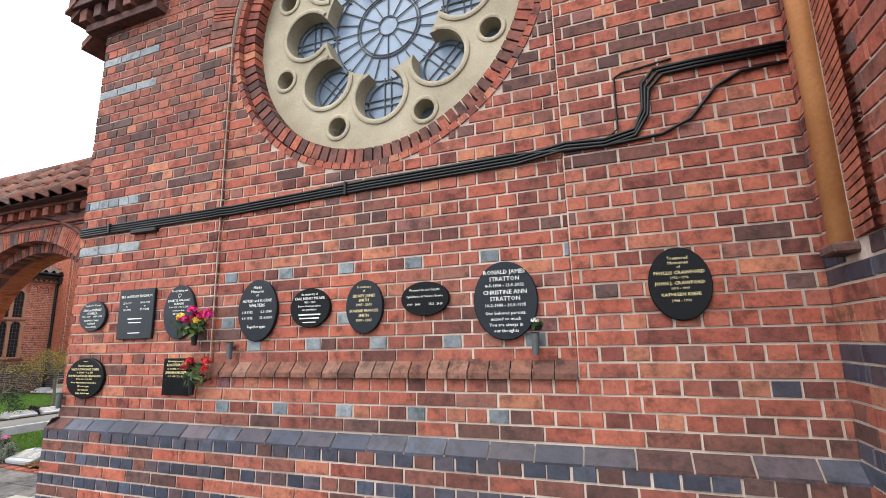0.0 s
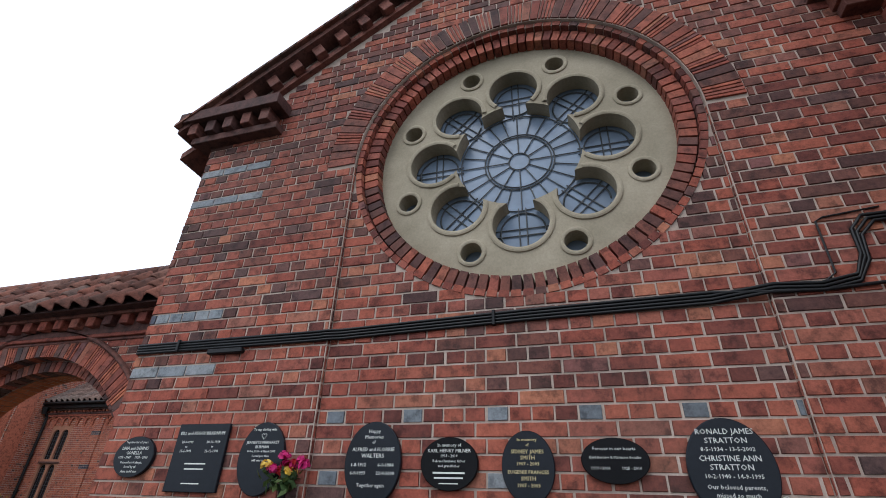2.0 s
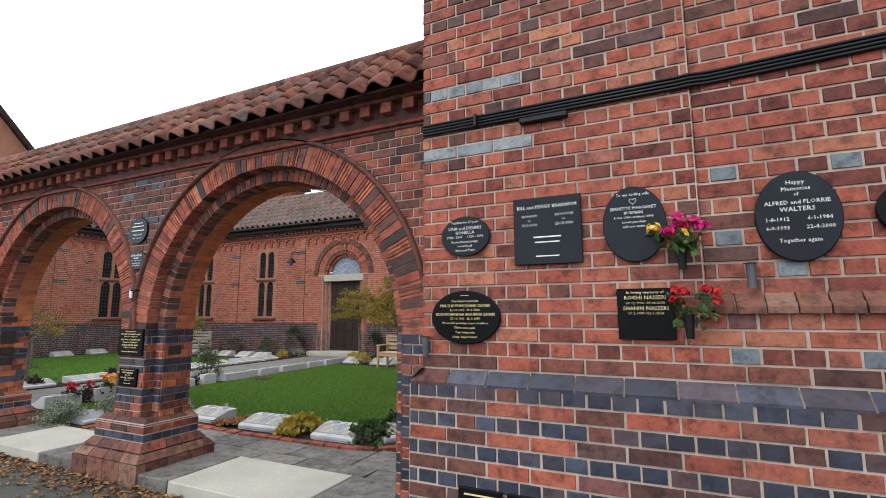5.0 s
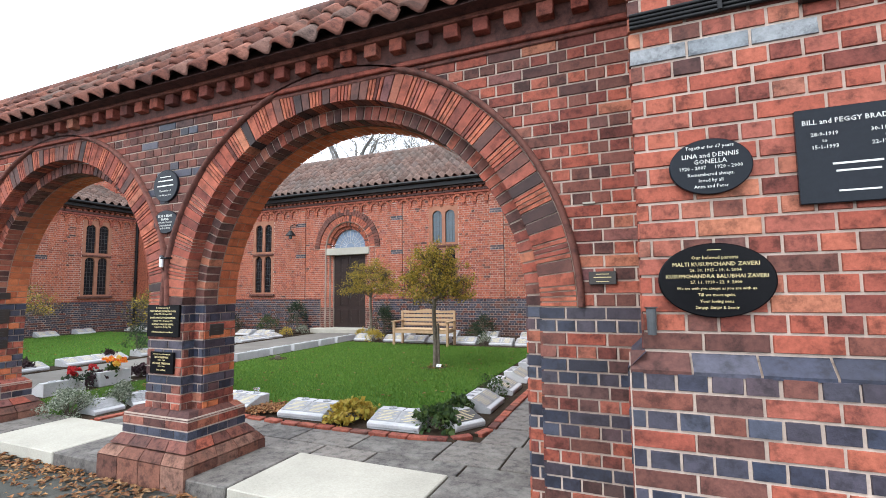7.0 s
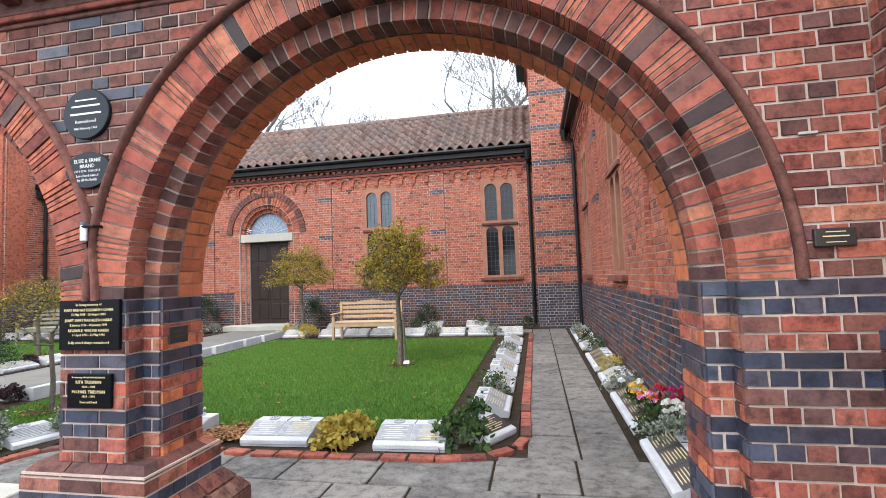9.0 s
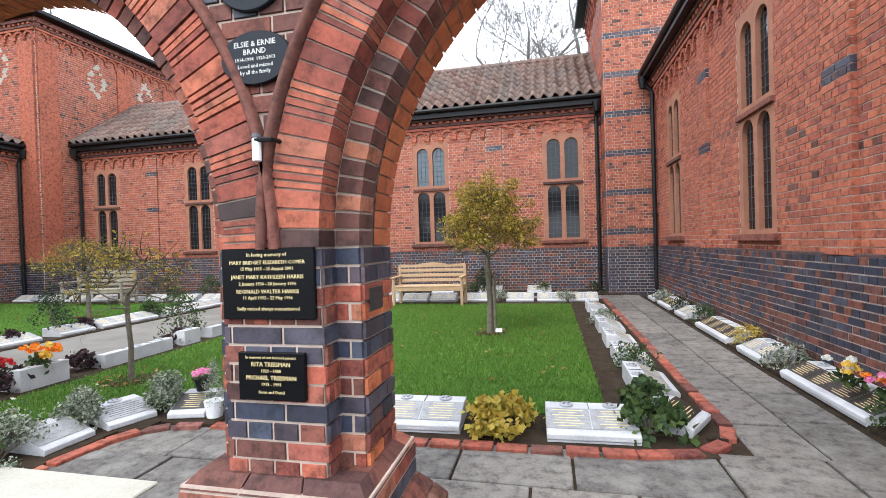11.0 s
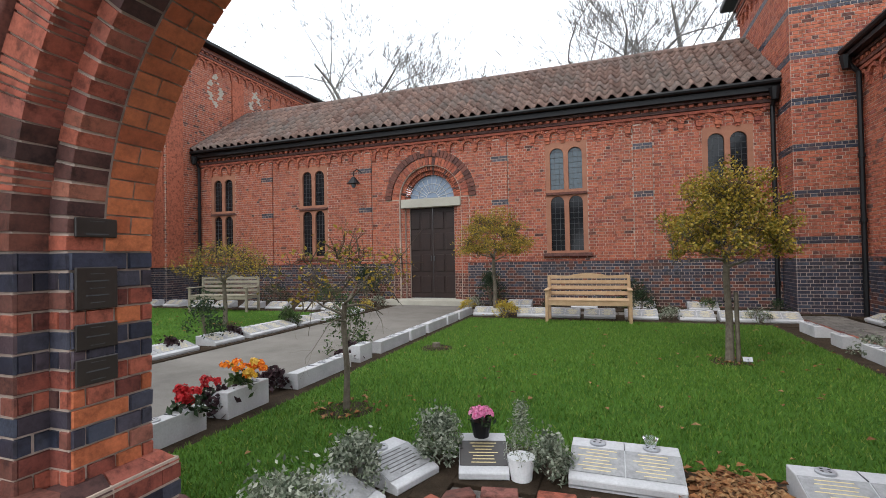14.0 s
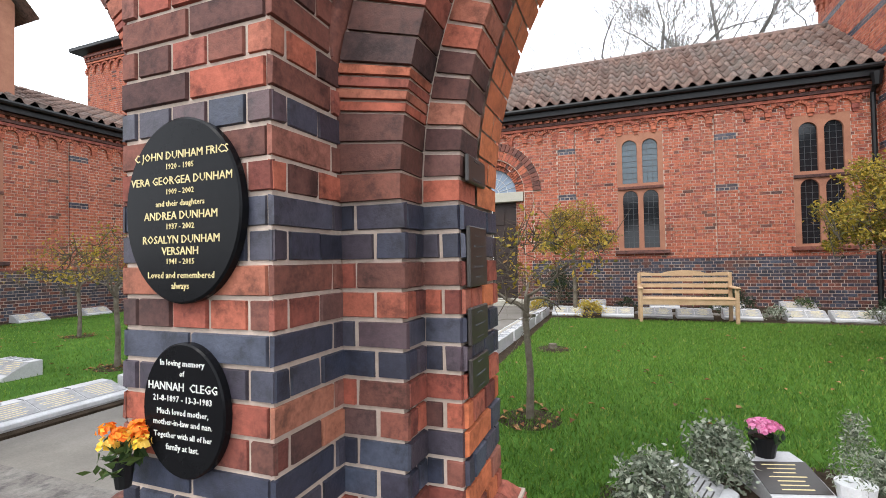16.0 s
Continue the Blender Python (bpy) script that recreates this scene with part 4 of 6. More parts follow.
def range_wall(name, label, plane, u0, u1, top, holes, pilasters, mats=SMATS, bands=True, door=None, extra=None):
    """A wall of a range: mortar bed with its openings, plinth, courses, pilaster strips and corbel table."""
    wall = empty(name, (0, 0, 0), label, "wall", kind="structure")
    loops = [[(u0, GROUND), (u1, GROUND), (u1, top), (u0, top)]]
    for cx in holes:
        loops.append([(cx - 0.53, 1.42), (cx + 0.53, 1.42), (cx + 0.53, 4.36), (cx - 0.53, 4.36)])
    if door:
        dc, dr, ds = door
        loops.append([(dc + dr, GROUND - 0.1), *circle(dc, ds, dr, 24, 0, 180), (dc - dr, GROUND - 0.1)])

    def opened(u, z, e=0.0):
        if any(abs(u - cx) < 0.53 + e and 1.42 - e < z < 4.36 + e for cx in holes):
            return True
        if door:
            dc, dr, ds = door
            return abs(u - dc) < dr + e and (z < ds or math.hypot(u - dc, z - ds) < dr + e)
        return False

    part("mortar_bed", slab(loops, lambda u, z: not opened(u, z), plane, -0.35, 0.0), MORTAR, wall)

    def choose(ua, ub, za, zb, row):
        u, z = (ua + ub) / 2, (za + zb) / 2
        return extra(u, z) if extra and extra(u, z) is not None else (2 if grime.random() < 0.025 else 0)

    def cuts(z):
        out = [(cx - 0.53, cx + 0.53) for cx in holes if 1.40 < z < 4.36]
        out += [(pc - 0.225, pc + 0.225) for pc in pilasters if z < top - 0.42]
        if door:
            w = door[1] + 0.25
            if z > door[2]:
                h = (door[1] + 0.46) ** 2 - (z - door[2]) ** 2
                w = math.sqrt(h) if h > 0 else 0
            if w:
                out.append((door[0] - w, door[0] + w))
        return out

    brickwork(wall, plane, u0, u1, 1.2, top - 0.04, mats, choose, None, first=1, blocked=cuts)
    pl2 = Plane(plane.at(0, 0, 0.05), plane.u, plane.n)
    for a, b in ((u0, door[0] - door[1] - 0.2), (door[0] + door[1] + 0.2, u1)) if door else ((u0, u1),):
        part("plinth_bed", box_on(plane, a, b, GROUND, 1.18, -0.02, 0.05, 0), MORTAR, wall)
        brickwork(wall, pl2, a, b, 0.0, 1.2, [SOFT, BLUE, DARK], lambda ua, ub, za, zb, row: 1 if grime.random() < (0.75 if zb > 0.55 or row % 2 else 0.2) else 2)
        part("plinth_cap", box_on(plane, a, b, 1.19, 1.225, -0.02, 0.045), DARK, wall)
    for pc in pilasters:
        pq = Plane(plane.at(0, 0, 0.045), plane.u, plane.n)
        part("pilaster_bed", box_on(plane, pc - 0.215, pc + 0.215, 1.2, top - 0.42, -0.02, 0.045, 0), MORTAR, wall)
        brickwork(wall, pq, pc - 0.225, pc + 0.225, 1.2, top - 0.42, mats, lambda ua, ub, za, zb, row: 1 if row % 16 in (5, 6) and za > 2.0 else 0, deep=0.05)
    frieze(wall, plane, u0, u1, top - 0.22)
    return wall


np_ = Plane((0, BY, 0), (1, 0, 0), (0, -1, 0))
DX, DRZ, DR = -13.5, 3.10, 0.95
WINX = [-21.2, -17.5, -9.62, -5.90]
north = range_wall("wall_north", "warm red brick range with blue brick plinth", np_, LX - 0.1, TX, EZ, WINX, [-19.3, -15.6, -11.4, -7.75], door=(DX, DR, DRZ))
for i, cx in enumerate(WINX):
    twin_window("window_%d" % (i + 1), np_, cx, "four-light round-headed leaded window in a brick wall", GLASS_B if i == 2 else GLASS_D, GLASS_D)
# doorway: stepped round arch, lintel, fanlight, double door
for k, (r0, r1, d0, d1, mt) in enumerate(((DR + 0.26, DR + 0.46, -0.05, 0.05, DARK), (DR + 0.02, DR + 0.25, -0.05, 0.02, SOFT), (DR - 0.13, DR + 0.015, -0.25, -0.06, SOFT), (DR - 0.25, DR - 0.135, -0.3, -0.14, SOFT))):
    wedge_ring(north, np_, DX, DRZ, r0, r1, 0, 180, 34 if k < 2 else 40, d0, d1, [mt, DARK], lambda i: 1 if grime.random() < 0.15 else 0, single=k == 0)
for sg in (-1, 1):
    for k, (o, w, d) in enumerate(((0.02, 0.23, 0.02), (-0.13, 0.145, -0.06), (-0.25, 0.115, -0.14))):
        ua = DX + sg * (DR + o)
        ub = ua + sg * w
        jp = Plane(np_.at(0, 0, d - 0.007), (1, 0, 0), (0, -1, 0))
        part("jamb_bed", box_on(np_, min(ua, ub), max(ua, ub), 0.1, DRZ, -0.3, d - 0.007, 0), MORTAR, north)
        brickwork(north, jp, min(ua, ub), max(ua, ub), 0.15, DRZ, SMATS, lambda ua, ub, za, zb, row: 2 if za < 0.9 else 0)
door = empty("door_1", (0, 0, 0), "dark brown panelled double door under a fanlight", "door", kind="structure")
dy = BY + 0.22
part("lintel", box(DX - 0.93, DX + 0.93, BY + 0.0, BY + 0.3, 2.84, 3.10, 0.01), CREAM, door, "cream stone lintel")
for sg in (-1, 1):
    leaf = part("door_leaf", box(DX + (0.008 if sg > 0 else -0.74), DX + (0.74 if sg > 0 else -0.008), dy, dy + 0.05, 0.18, 2.84, 0.004), DOORWOOD, door)
    for r in range(4):
        for c in range(2):
            x0 = DX + sg * (0.07 + 0.34 * c)
            xa, xb = min(x0, x0 + sg * 0.28), max(x0, x0 + sg * 0.28)
            za = 0.32 + r * 0.63
            part("door_panel", box(xa, xb, dy - 0.018, dy + 0.01, za, za + 0.50, 0.012), DOORWOOD, leaf)
    part("handle", tube([(DX + sg * 0.05, dy - 0.03, 1.25), (DX + sg * 0.05, dy - 0.03, 1.42)], 0.012, 6), LEAD, leaf)
part("fanlight_glass", slab([[(DX + 0.7, DRZ), *circle(DX, DRZ, 0.7, 24, 0, 180)]], lambda u, z: True, np_, -0.25, -0.24), GLASS_L, door)
bm = bmesh.new()
for i in range(1, 12):
    a = radians(15 * i)
    add_tube(bm, [np_.at(DX + math.cos(a) * r, DRZ + math.sin(a) * r, -0.23) for r in (0.2, 0.7)], 0.009, 5)
for r in (0.2, 0.45):
    add_tube(bm, [np_.at(u, z, -0.23) for u, z in circle(DX, DRZ, r, 20, 0, 180)], 0.009, 5)
part("fanlight_bars", bm, WHITE, door, "white fanlight bars")
part("door_step", box(DX - 1.3, DX + 1.3, BY - 0.45, BY + 0.3, GROUND, 0.16, 0.015), CREAM, door)

# wall lantern by the door
lan = empty("wall_lantern", (-15.75, BY, 3.62), "black iron bracket lantern on the brick wall", "wall lamp")
part("bracket", tube([(0, -0.01, 0.42), (0.0, -0.25, 0.46), (-0.02, -0.42, 0.36), (-0.02, -0.42, 0.22)], 0.016, 6), BLACK, lan)
part("wall_plate", box(-0.06, 0.06, -0.025, 0, 0.28, 0.55, 0.006), BLACK, lan)
part("shade", add_tube(bmesh.new(), [(-0.02, -0.42, 0.0), (-0.02, -0.42, 0.10), (-0.02, -0.42, 0.20)], [0.20, 0.13, 0.05], 14), BLACK, lan)
part("globe", add_tube(bmesh.new(), [(-0.02, -0.42, -0.12), (-0.02, -0.42, -0.06), (-0.02, -0.42, 0.0)], [0.04, 0.07, 0.07], 12), GLASS_B, lan)


def gutter(parent, p0, p1, r=0.06):
    part("gutter", tube([p0, p1], r, 8), BLACK, parent, "black iron gutter")


def downpipe(x, y, top, off):
    dp = empty("downpipe", (0, 0, 0), "black cast-iron rainwater downpipe with hopper", "downpipe")
    part("pipe", tube([(x, y, GROUND), (x, y, top - 0.35), (x + off[0], y + off[1], top - 0.1)], 0.05, 8), BLACK, dp)
    part("hopper", add_tube(bmesh.new(), [(x + off[0], y + off[1], top - 0.25), (x + off[0], y + off[1], top + 0.02)], [0.07, 0.12], 8), BLACK, dp)
    for z in (0.6, 1.9, 3.2):
        part("collar", tube([(x, y, z), (x, y, z + 0.08)], 0.066, 8), BLACK, dp)
    return dp


nroof = empty("north_roof", (0, 0, 0), "weathered brown pantile roof of the far range", "roof", kind="structure")
pantiles(nroof, LX - 0.6, TX, (BY - 0.32, EZ + 0.18), (BY + 2.4, 7.2), TILE_PALE, pitch=0.30, rows=8, amp=0.07)
mesh_ob("roof_bed", [(LX - 1, BY - 0.3, EZ + 0.17), (TX, BY - 0.3, EZ + 0.17), (TX, BY + 2.4, 7.2), (LX - 1, BY + 2.4, 7.2)], [(0, 1, 2, 3)], DARK, None, nroof)
gutter(nroof, (BKX + 0.05, BY - 0.34, EZ + 0.16), (TX, BY - 0.34, EZ + 0.16))
part("ridge", tube([(LX, BY + 2.4, 7.24), (TX, BY + 2.4, 7.24)], 0.10, 10), TILE_PALE, nroof)
part("eaves_board", box(BKX - 0.3, TX, BY - 0.28, BY + 0.12, EZ - 0.03, EZ + 0.155), BLACK, nroof)
downpipe(TX - 0.12, BY - 0.10, EZ, (0, -0.2))
downpipe(BKX + 0.16, BY - 0.10, EZ, (0, -0.2))

# ---- east range: side of the chapel ----
EX = -3.72
ep = Plane((EX, 0, 0), (0, 1, 0), (-1, 0, 0))


def diamond(u, z):
    if u > 6.0:
        return None
    d = abs(u - 5.05) + abs(z - 2.8)
    return 3 if 0.22 < d < 0.36 else None


east = range_wall("wall_east", "red brick chapel side wall with blue plinth", ep, AB, 13.55, 5.25, [7.95, 11.87], [6.15, 9.85], mats=[SOFT, BLUE, DARK, GREYB], extra=diamond)
for i, cy in enumerate((7.95, 11.87)):
    twin_window("window_%d" % (i + 5), ep, cy, "tall four-light leaded window in the chapel wall", GLASS_D, GLASS_D)
gutter(roof, (EX - 0.32, AB, 5.38), (EX - 0.32, 13.5, 5.38), 0.065)
part("eaves_board", box(EX - 0.30, EX + 0.12, AB, 13.5, 5.22, 5.34), BLACK, roof)
downpipe(EX - 0.09, 13.38, 5.25, (-0.2, 0))

tower = empty("wall_tower_east", (0, 0, 0), "tall brick tower with blue brick bands", "tower", kind="structure")
part("body_bed", box(TX, -2.4, 13.6, 17.5, GROUND, 8.6), MORTAR, tower)
tw = Plane((0, 13.6, 0), (1, 0, 0), (0, -1, 0))
brickwork(tower, tw, TX, -2.4, 0, 8.6, SMATS, lambda ua, ub, za, zb, row: 1 if zb < 1.2 or row % 13 in (7, 8) else (2 if grime.random() < 0.1 else 0))
brickwork(tower, Plane((TX, 13.6, 0), (0, 1, 0), (-1, 0, 0)), 0, 3.9, 0, 8.6, SMATS, lambda ua, ub, za, zb, row: 1 if zb < 1.2 or row % 13 in (7, 8) else 0)
frieze(tower, Plane((TX, 13.6, 0), (0, 1, 0), (-1, 0, 0)), 0.0, 3.9, 8.2)
part("tower_eaves", box(TX - 0.4, -2.0, 13.2, 18, 8.6, 8.75, 0.02), BLACK, tower)
mesh_ob("tower_roof", [(TX - 0.4, 13.2, 8.75), (-2, 13.2, 8.75), (-2, 18, 8.75), (TX - 0.4, 18, 8.75), (-3.4, 15.6, 9.9)], [(0, 1, 4), (1, 2, 4), (2, 3, 4), (3, 0, 4)], TILE_PALE, None, tower)

# ---- west range and its tall block ----
lp = Plane((LX, 0, 0), (0, 1, 0), (1, 0, 0))
west = range_wall("wall_west", "red brick west range with leaded windows", lp, -2.0, 13.3, 4.85, [11.6, 7.6, 3.4], [9.7, 5.6], mats=SMATS)
for i, cy in enumerate((11.6, 7.6, 3.4)):
    twin_window("window_%d" % (i + 7), lp, cy, "four-light round-headed leaded window in the west range", GLASS_D, GLASS_D)
wroof = empty("west_roof", (0, 0, 0), "brown pantile roof of the west range", "roof", kind="structure")
pantiles(wroof, -2.0, 13.3, (LX + 0.32, 5.02), (LX - 2.6, 6.25), TILE_PALE, pitch=0.30, rows=8, axis="y", amp=0.07)
mesh_ob("roof_bed", [(LX + 0.3, -2, 5.01), (LX + 0.3, 13.3, 5.01), (LX - 2.6, 13.3, 6.25), (LX - 2.6, -2, 6.25)], [(0, 1, 2, 3)], DARK, None, wroof)
gutter(wroof, (LX + 0.34, -2, 5.0), (LX + 0.34, 13.15, 5.0))
part("eaves_board", box(LX - 0.12, LX + 0.28, -2, 13.3, 4.82, 4.99), BLACK, wroof)
downpipe(LX + 0.10, 13.1, 4.85, (0.2, 0))
block = empty("wall_block_west", (0, 0, 0), "tall pinkish brick block with diamond patterns", "tower", kind="structure")
part("body_bed", box(-28.5, BKX, BKY, BKN, GROUND, BKH), MORTAR, block)
for pl, a, b in ((Plane((BKX, 0, 0), (0, 1, 0), (1, 0, 0)), BKY, BKN), (Plane((0, BKY, 0), (1, 0, 0), (0, -1, 0)), -28.5, BKX)):
    marks = (15.3, 17.45) if a > 0 else (-23.85,)

    def block_brick(ua, ub, za, zb, row, marks=marks):
        d = min(abs((ua + ub) / 2 - m) for m in marks) + abs((za + zb) / 2 - 7.75) * 0.55
        if 0.26 < d < 0.39:
            return 3
        return 1 if zb < 1.2 else (2 if grime.random() < 0.08 else 0)

    brickwork(block, pl, a, b, 0, BKH, SMATS + [CREAM], block_brick)
    frieze(block, pl, a, b, BKH - 0.4)
    for c in (13.55, 16.4, 18.6, 21.5) if a > 0 else (-22.72, -25.0):
        part("pilaster", box_on(pl, c - 0.3, c + 0.3, 1.2, BKH - 0.85, -0.01, 0.06, 0), SOFT, block)
part("eaves", box(-29, BKX + 0.35, BKY - 0.35, BKN + 0.35, BKH - 0.05, BKH + 0.08, 0.02), BLACK, block)
broof = empty("block_roof", (0, 0, 0), "hipped brown tile roof on the tall block", "roof", kind="structure")
mesh_ob("roof_slopes", [(-29, BKY - 0.35, BKH + 0.08), (BKX + 0.35, BKY - 0.35, BKH + 0.08), (BKX + 0.35, BKN + 0.35, BKH + 0.08), (-29, BKN + 0.35, BKH + 0.08), (-25.5, 16.2, 10.4), (-25.5, 19.5, 10.4)], [(0, 1, 4), (1, 2, 5, 4), (2, 3, 5), (3, 0, 4, 5)], TILE_PALE, None, broof)
part("finial", tube([(-25.5, 16.2, 10.3), (-25.5, 16.2, 11.7)], 0.03, 6), LEAD, broof)

hall = empty("wall_hall_west", (0, 0, 0), "tall gabled brick hall beyond the west range", "wall", kind="structure")
hp_ = Plane((LX - 0.12, 0, 0), (0, 1, 0), (1, 0, 0))
part("gable_face", slab([[(2.8, 4.8), (8.4, 4.8), (8.4, 7.5), (5.6, 10.6), (2.8, 7.5)]], lambda u, z: True, hp_, -4.0, 0.0), STONE_R, hall)
mesh_ob("roof_slope", [(LX + 0.2, 8.75, 7.25), (LX - 4.2, 8.75, 7.25), (LX - 4.2, 5.6, 10.75), (LX + 0.2, 5.6, 10.75), (LX - 4.2, 2.45, 7.25), (LX + 0.2, 2.45, 7.25)], [(0, 1, 2, 3), (3, 2, 4, 5)], TILE_PALE, None, hall)

# ---- paving, lawn, beds ----
fl = empty("floor_paving", (0, 0, 0), "worn grey york stone paving in the courtyard", "paving", kind="structure")
pv = random.Random(21)


def flag(x0, x1, y0, y1, mat=FLAG, z=FLOOR, parent=None, name="flagstone"):
    e = 0.009
    h = z + pv.uniform(-0.004, 0.004)
    bm = box(x0 + e, x1 - e, y0 + e, y1 - e, GROUND + 0.005, h, 0.006)
    for vt in bm.verts:
        if vt.co.z > 0:
            vt.co.z += pv.uniform(-0.002, 0.002)
    return part(name, bm, mat, parent or fl)


def flags(x0, x1, y0, y1, lo=0.55, hi=1.0, depth=0.62, along="x"):
    a0, a1, b0, b1 = (x0, x1, y0, y1) if along == "x" else (y0, y1, x0, x1)
    n = max(1, round((b1 - b0) / depth))
    for i in range(n):
        c0, c1 = b0 + (b1 - b0) * i / n, b0 + (b1 - b0) * (i + 1) / n
        a = a0
        while a < a1 - 0.05:
            w = pv.uniform(lo, hi)
            e = min(a + w, a1)
            if a1 - e < 0.25:
                e = a1
            flag(a, e, c0, c1) if along == "x" else flag(c0, c1, a, e)
            a = e


mesh_ob("joint_bed", [(-23.1, AB, 0.004), (EX, AB, 0.004), (EX, BY, 0.004), (-23.1, BY, 0.004)], [(0, 1, 2, 3)], SOIL, None, fl)
flags(-12.0, -4.0, AB + 0.02, 4.55)
flags(-5.08, -4.22, 4.55, 13.4, along="y", depth=0.43, lo=0.5, hi=0.9)
flags(-23.0, -14.3, AB + 0.02, 3.7, 0.7, 1.2)
part("path_slab", box(-14.30, -12.10, AB + 0.02, BY - 0.46, GROUND + 0.006, FLOOR, 0.008), CONCRETE, fl, "plain grey concrete path")
flags(-12.1, -5.08, 12.75, 13.35)
# raised threshold slabs under the arches
th = empty("threshold", (0, 0, 0), "pale stone and grey kerb slabs under the arches", "step", kind="structure")
for x0, x1, mt in ((-4.97, -4.21, FLAG), (-6.42, -4.98, CREAM), (-7.05, -6.43, FLAG), (-8.55, -7.69, FLAG), (-9.75, -8.56, CREAM), (-10.30, -9.76, FLAG), (-14.3, -11.57, FLAG)):
    part("slab", box(x0 + 0.004, x1 - 0.004, 2.70, 3.52, GROUND + 0.002, STEP - 0.01, 0.008), mt, th)


def lawn(name, outline, seed, dens):
    g = empty(name, (0, 0, 0), "mown green lawn scattered with fallen leaves", "lawn", kind="structure")
    top = 0.045
    n = len(outline)
    mesh_ob("turf", [(x, y, top) for x, y in outline] + [(x, y, 0.0) for x, y in outline], [tuple(range(n))] + [(i, (i + 1) % n, n + (i + 1) % n, n + i) for i in range(n)], TURF, None, g)
    xs, ys = [p[0] for p in outline], [p[1] for p in outline]
    r = random.Random(seed)

    def inside(x, y):
        c = False
        for (xa, ya), (xb, yb) in zip(outline, outline[1:] + outline[:1]):
            if (ya > y) != (yb > y) and x < (xb - xa) * (y - ya) / (yb - ya) + xa:
                c = not c
        return c

    v, f = [], []
    area = (max(xs) - min(xs)) * (max(ys) - min(ys))
    for _ in range(int(area * dens)):
        x, y = r.uniform(min(xs), max(xs)), r.uniform(min(ys), max(ys))
        if not inside(x, y):
            continue
        a, h, w = r.uniform(0, 6.28), r.uniform(0.02, 0.042), r.uniform(0.004, 0.007)
        lx, ly = r.gauss(0, 0.015), r.gauss(0, 0.015)
        s = len(v)
        v += [(x - math.cos(a) * w, y - math.sin(a) * w, top - 0.003), (x + math.cos(a) * w, y + math.sin(a) * w, top - 0.003), (x + lx, y + ly, top + h)]
        f.append((s, s + 1, s + 2))
    gr = mesh_ob("grass", v, f, LAWN, None, g)
    gr["kind"] = "stuff"
    v, f = [], []
    for _ in range(int(area * 3.2)):
        x, y = r.uniform(min(xs), max(xs)), r.uniform(min(ys), max(ys))
        if inside(x, y):
            a, s_ = r.uniform(0, 6.28), r.uniform(0.015, 0.04)
            s = len(v)
            c, sn = math.cos(a) * s_, math.sin(a) * s_
            v += [(x - c, y - sn, top + 0.035), (x + sn * 0.6, y - c * 0.6, top + 0.045), (x + c, y + sn, top + 0.037), (x - sn * 0.6, y + c * 0.6, top + 0.05)]
            f.append((s, s + 1, s + 2, s + 3))
    mesh_ob("fallen_leaves", v, f, DEADLEAF, None, g)["kind"] = "stuff"
    return g


ARC = [(-11.42, 3.5), (-10.32, 3.42), (-10.16, 3.6), (-10.1, 4.0), (-9.98, 4.4), (-9.7, 4.78), (-9.35, 4.98), (-8.8, 5.03), (-6.0, 5.05), (-5.9, 5.3), (-5.9, 11.55), (-11.45, 11.55)]
lawn("lawn", ARC, 3, 2600)
lawn("lawn", [(-22.6, 3.7), (-14.9, 3.7), (-14.9, 11.8), (-22.6, 11.8)], 4, 600)

beds = empty("flower_bed", (0, 0, 0), "dark soil beds round the lawns", "flower bed", kind="structure")
for x0, x1, y0, y1 in ((-9.0, -5.3, 4.46, 5.2), (-5.95, -5.16, 4.75, 11.6), (-12.08, -11.4, 3.9, 12.6), (-14.95, -14.32, 3.72, 12.9), (-12.0, -5.3, 11.5, 12.7), (-4.15, EX, 3.5, 13.3), (-12.0, EX - 0.5, 13.4, BY), (-23.0, -14.9, 11.8, BY), (-9.5, -8.95, 4.44, 5.1), (-10.2, -9.62, 3.5, 4.5), (-9.62, -9.44, 4.2, 4.8), (-23.1, -22.6, 3.4, 12)):
    part("soil", box(x0, x1, y0, y1, -0.02, 0.030 + 0.002 * len(beds.children), 0.004), SOIL, beds)
# brick edging laid flat round the beds
edge = empty("brick_edging", (0, 0, 0), "row of worn red bricks edging the beds", "edging", kind="structure")
line = [(-9.66, 3.42), (-9.58, 3.69), (-9.55, 4.05), (-9.46, 4.26), (-9.3, 4.38), (-9.0, 4.44), (-8.68, 4.46), (-7.71, 4.43), (-7.4, 4.39), (-5.79, 4.42), (-5.4, 4.50), (-5.17, 4.72), (-5.09, 5.0), (-5.11, 6.0), (-5.11, 12.6)]
for (xa, ya), (xb, yb) in zip(line, line[1:]):
    ln = math.hypot(xb - xa, yb - ya)
    n = max(1, round(ln / 0.225))
    ang = math.degrees(math.atan2(yb - ya, xb - xa))
    for i in range(n):
        t = (i + 0.5) / n
        ob = part("brick", box(-0.105, 0.105, -0.05, 0.05, -0.02, 0.045 + pv.uniform(-0.004, 0.006), 0.006), RED if pv.random() < 0.75 else DARK, edge)
        ob.matrix_basis = pose(xa + (xb - xa) * t, ya + (yb - ya) * t, 0, 0, 0, ang)


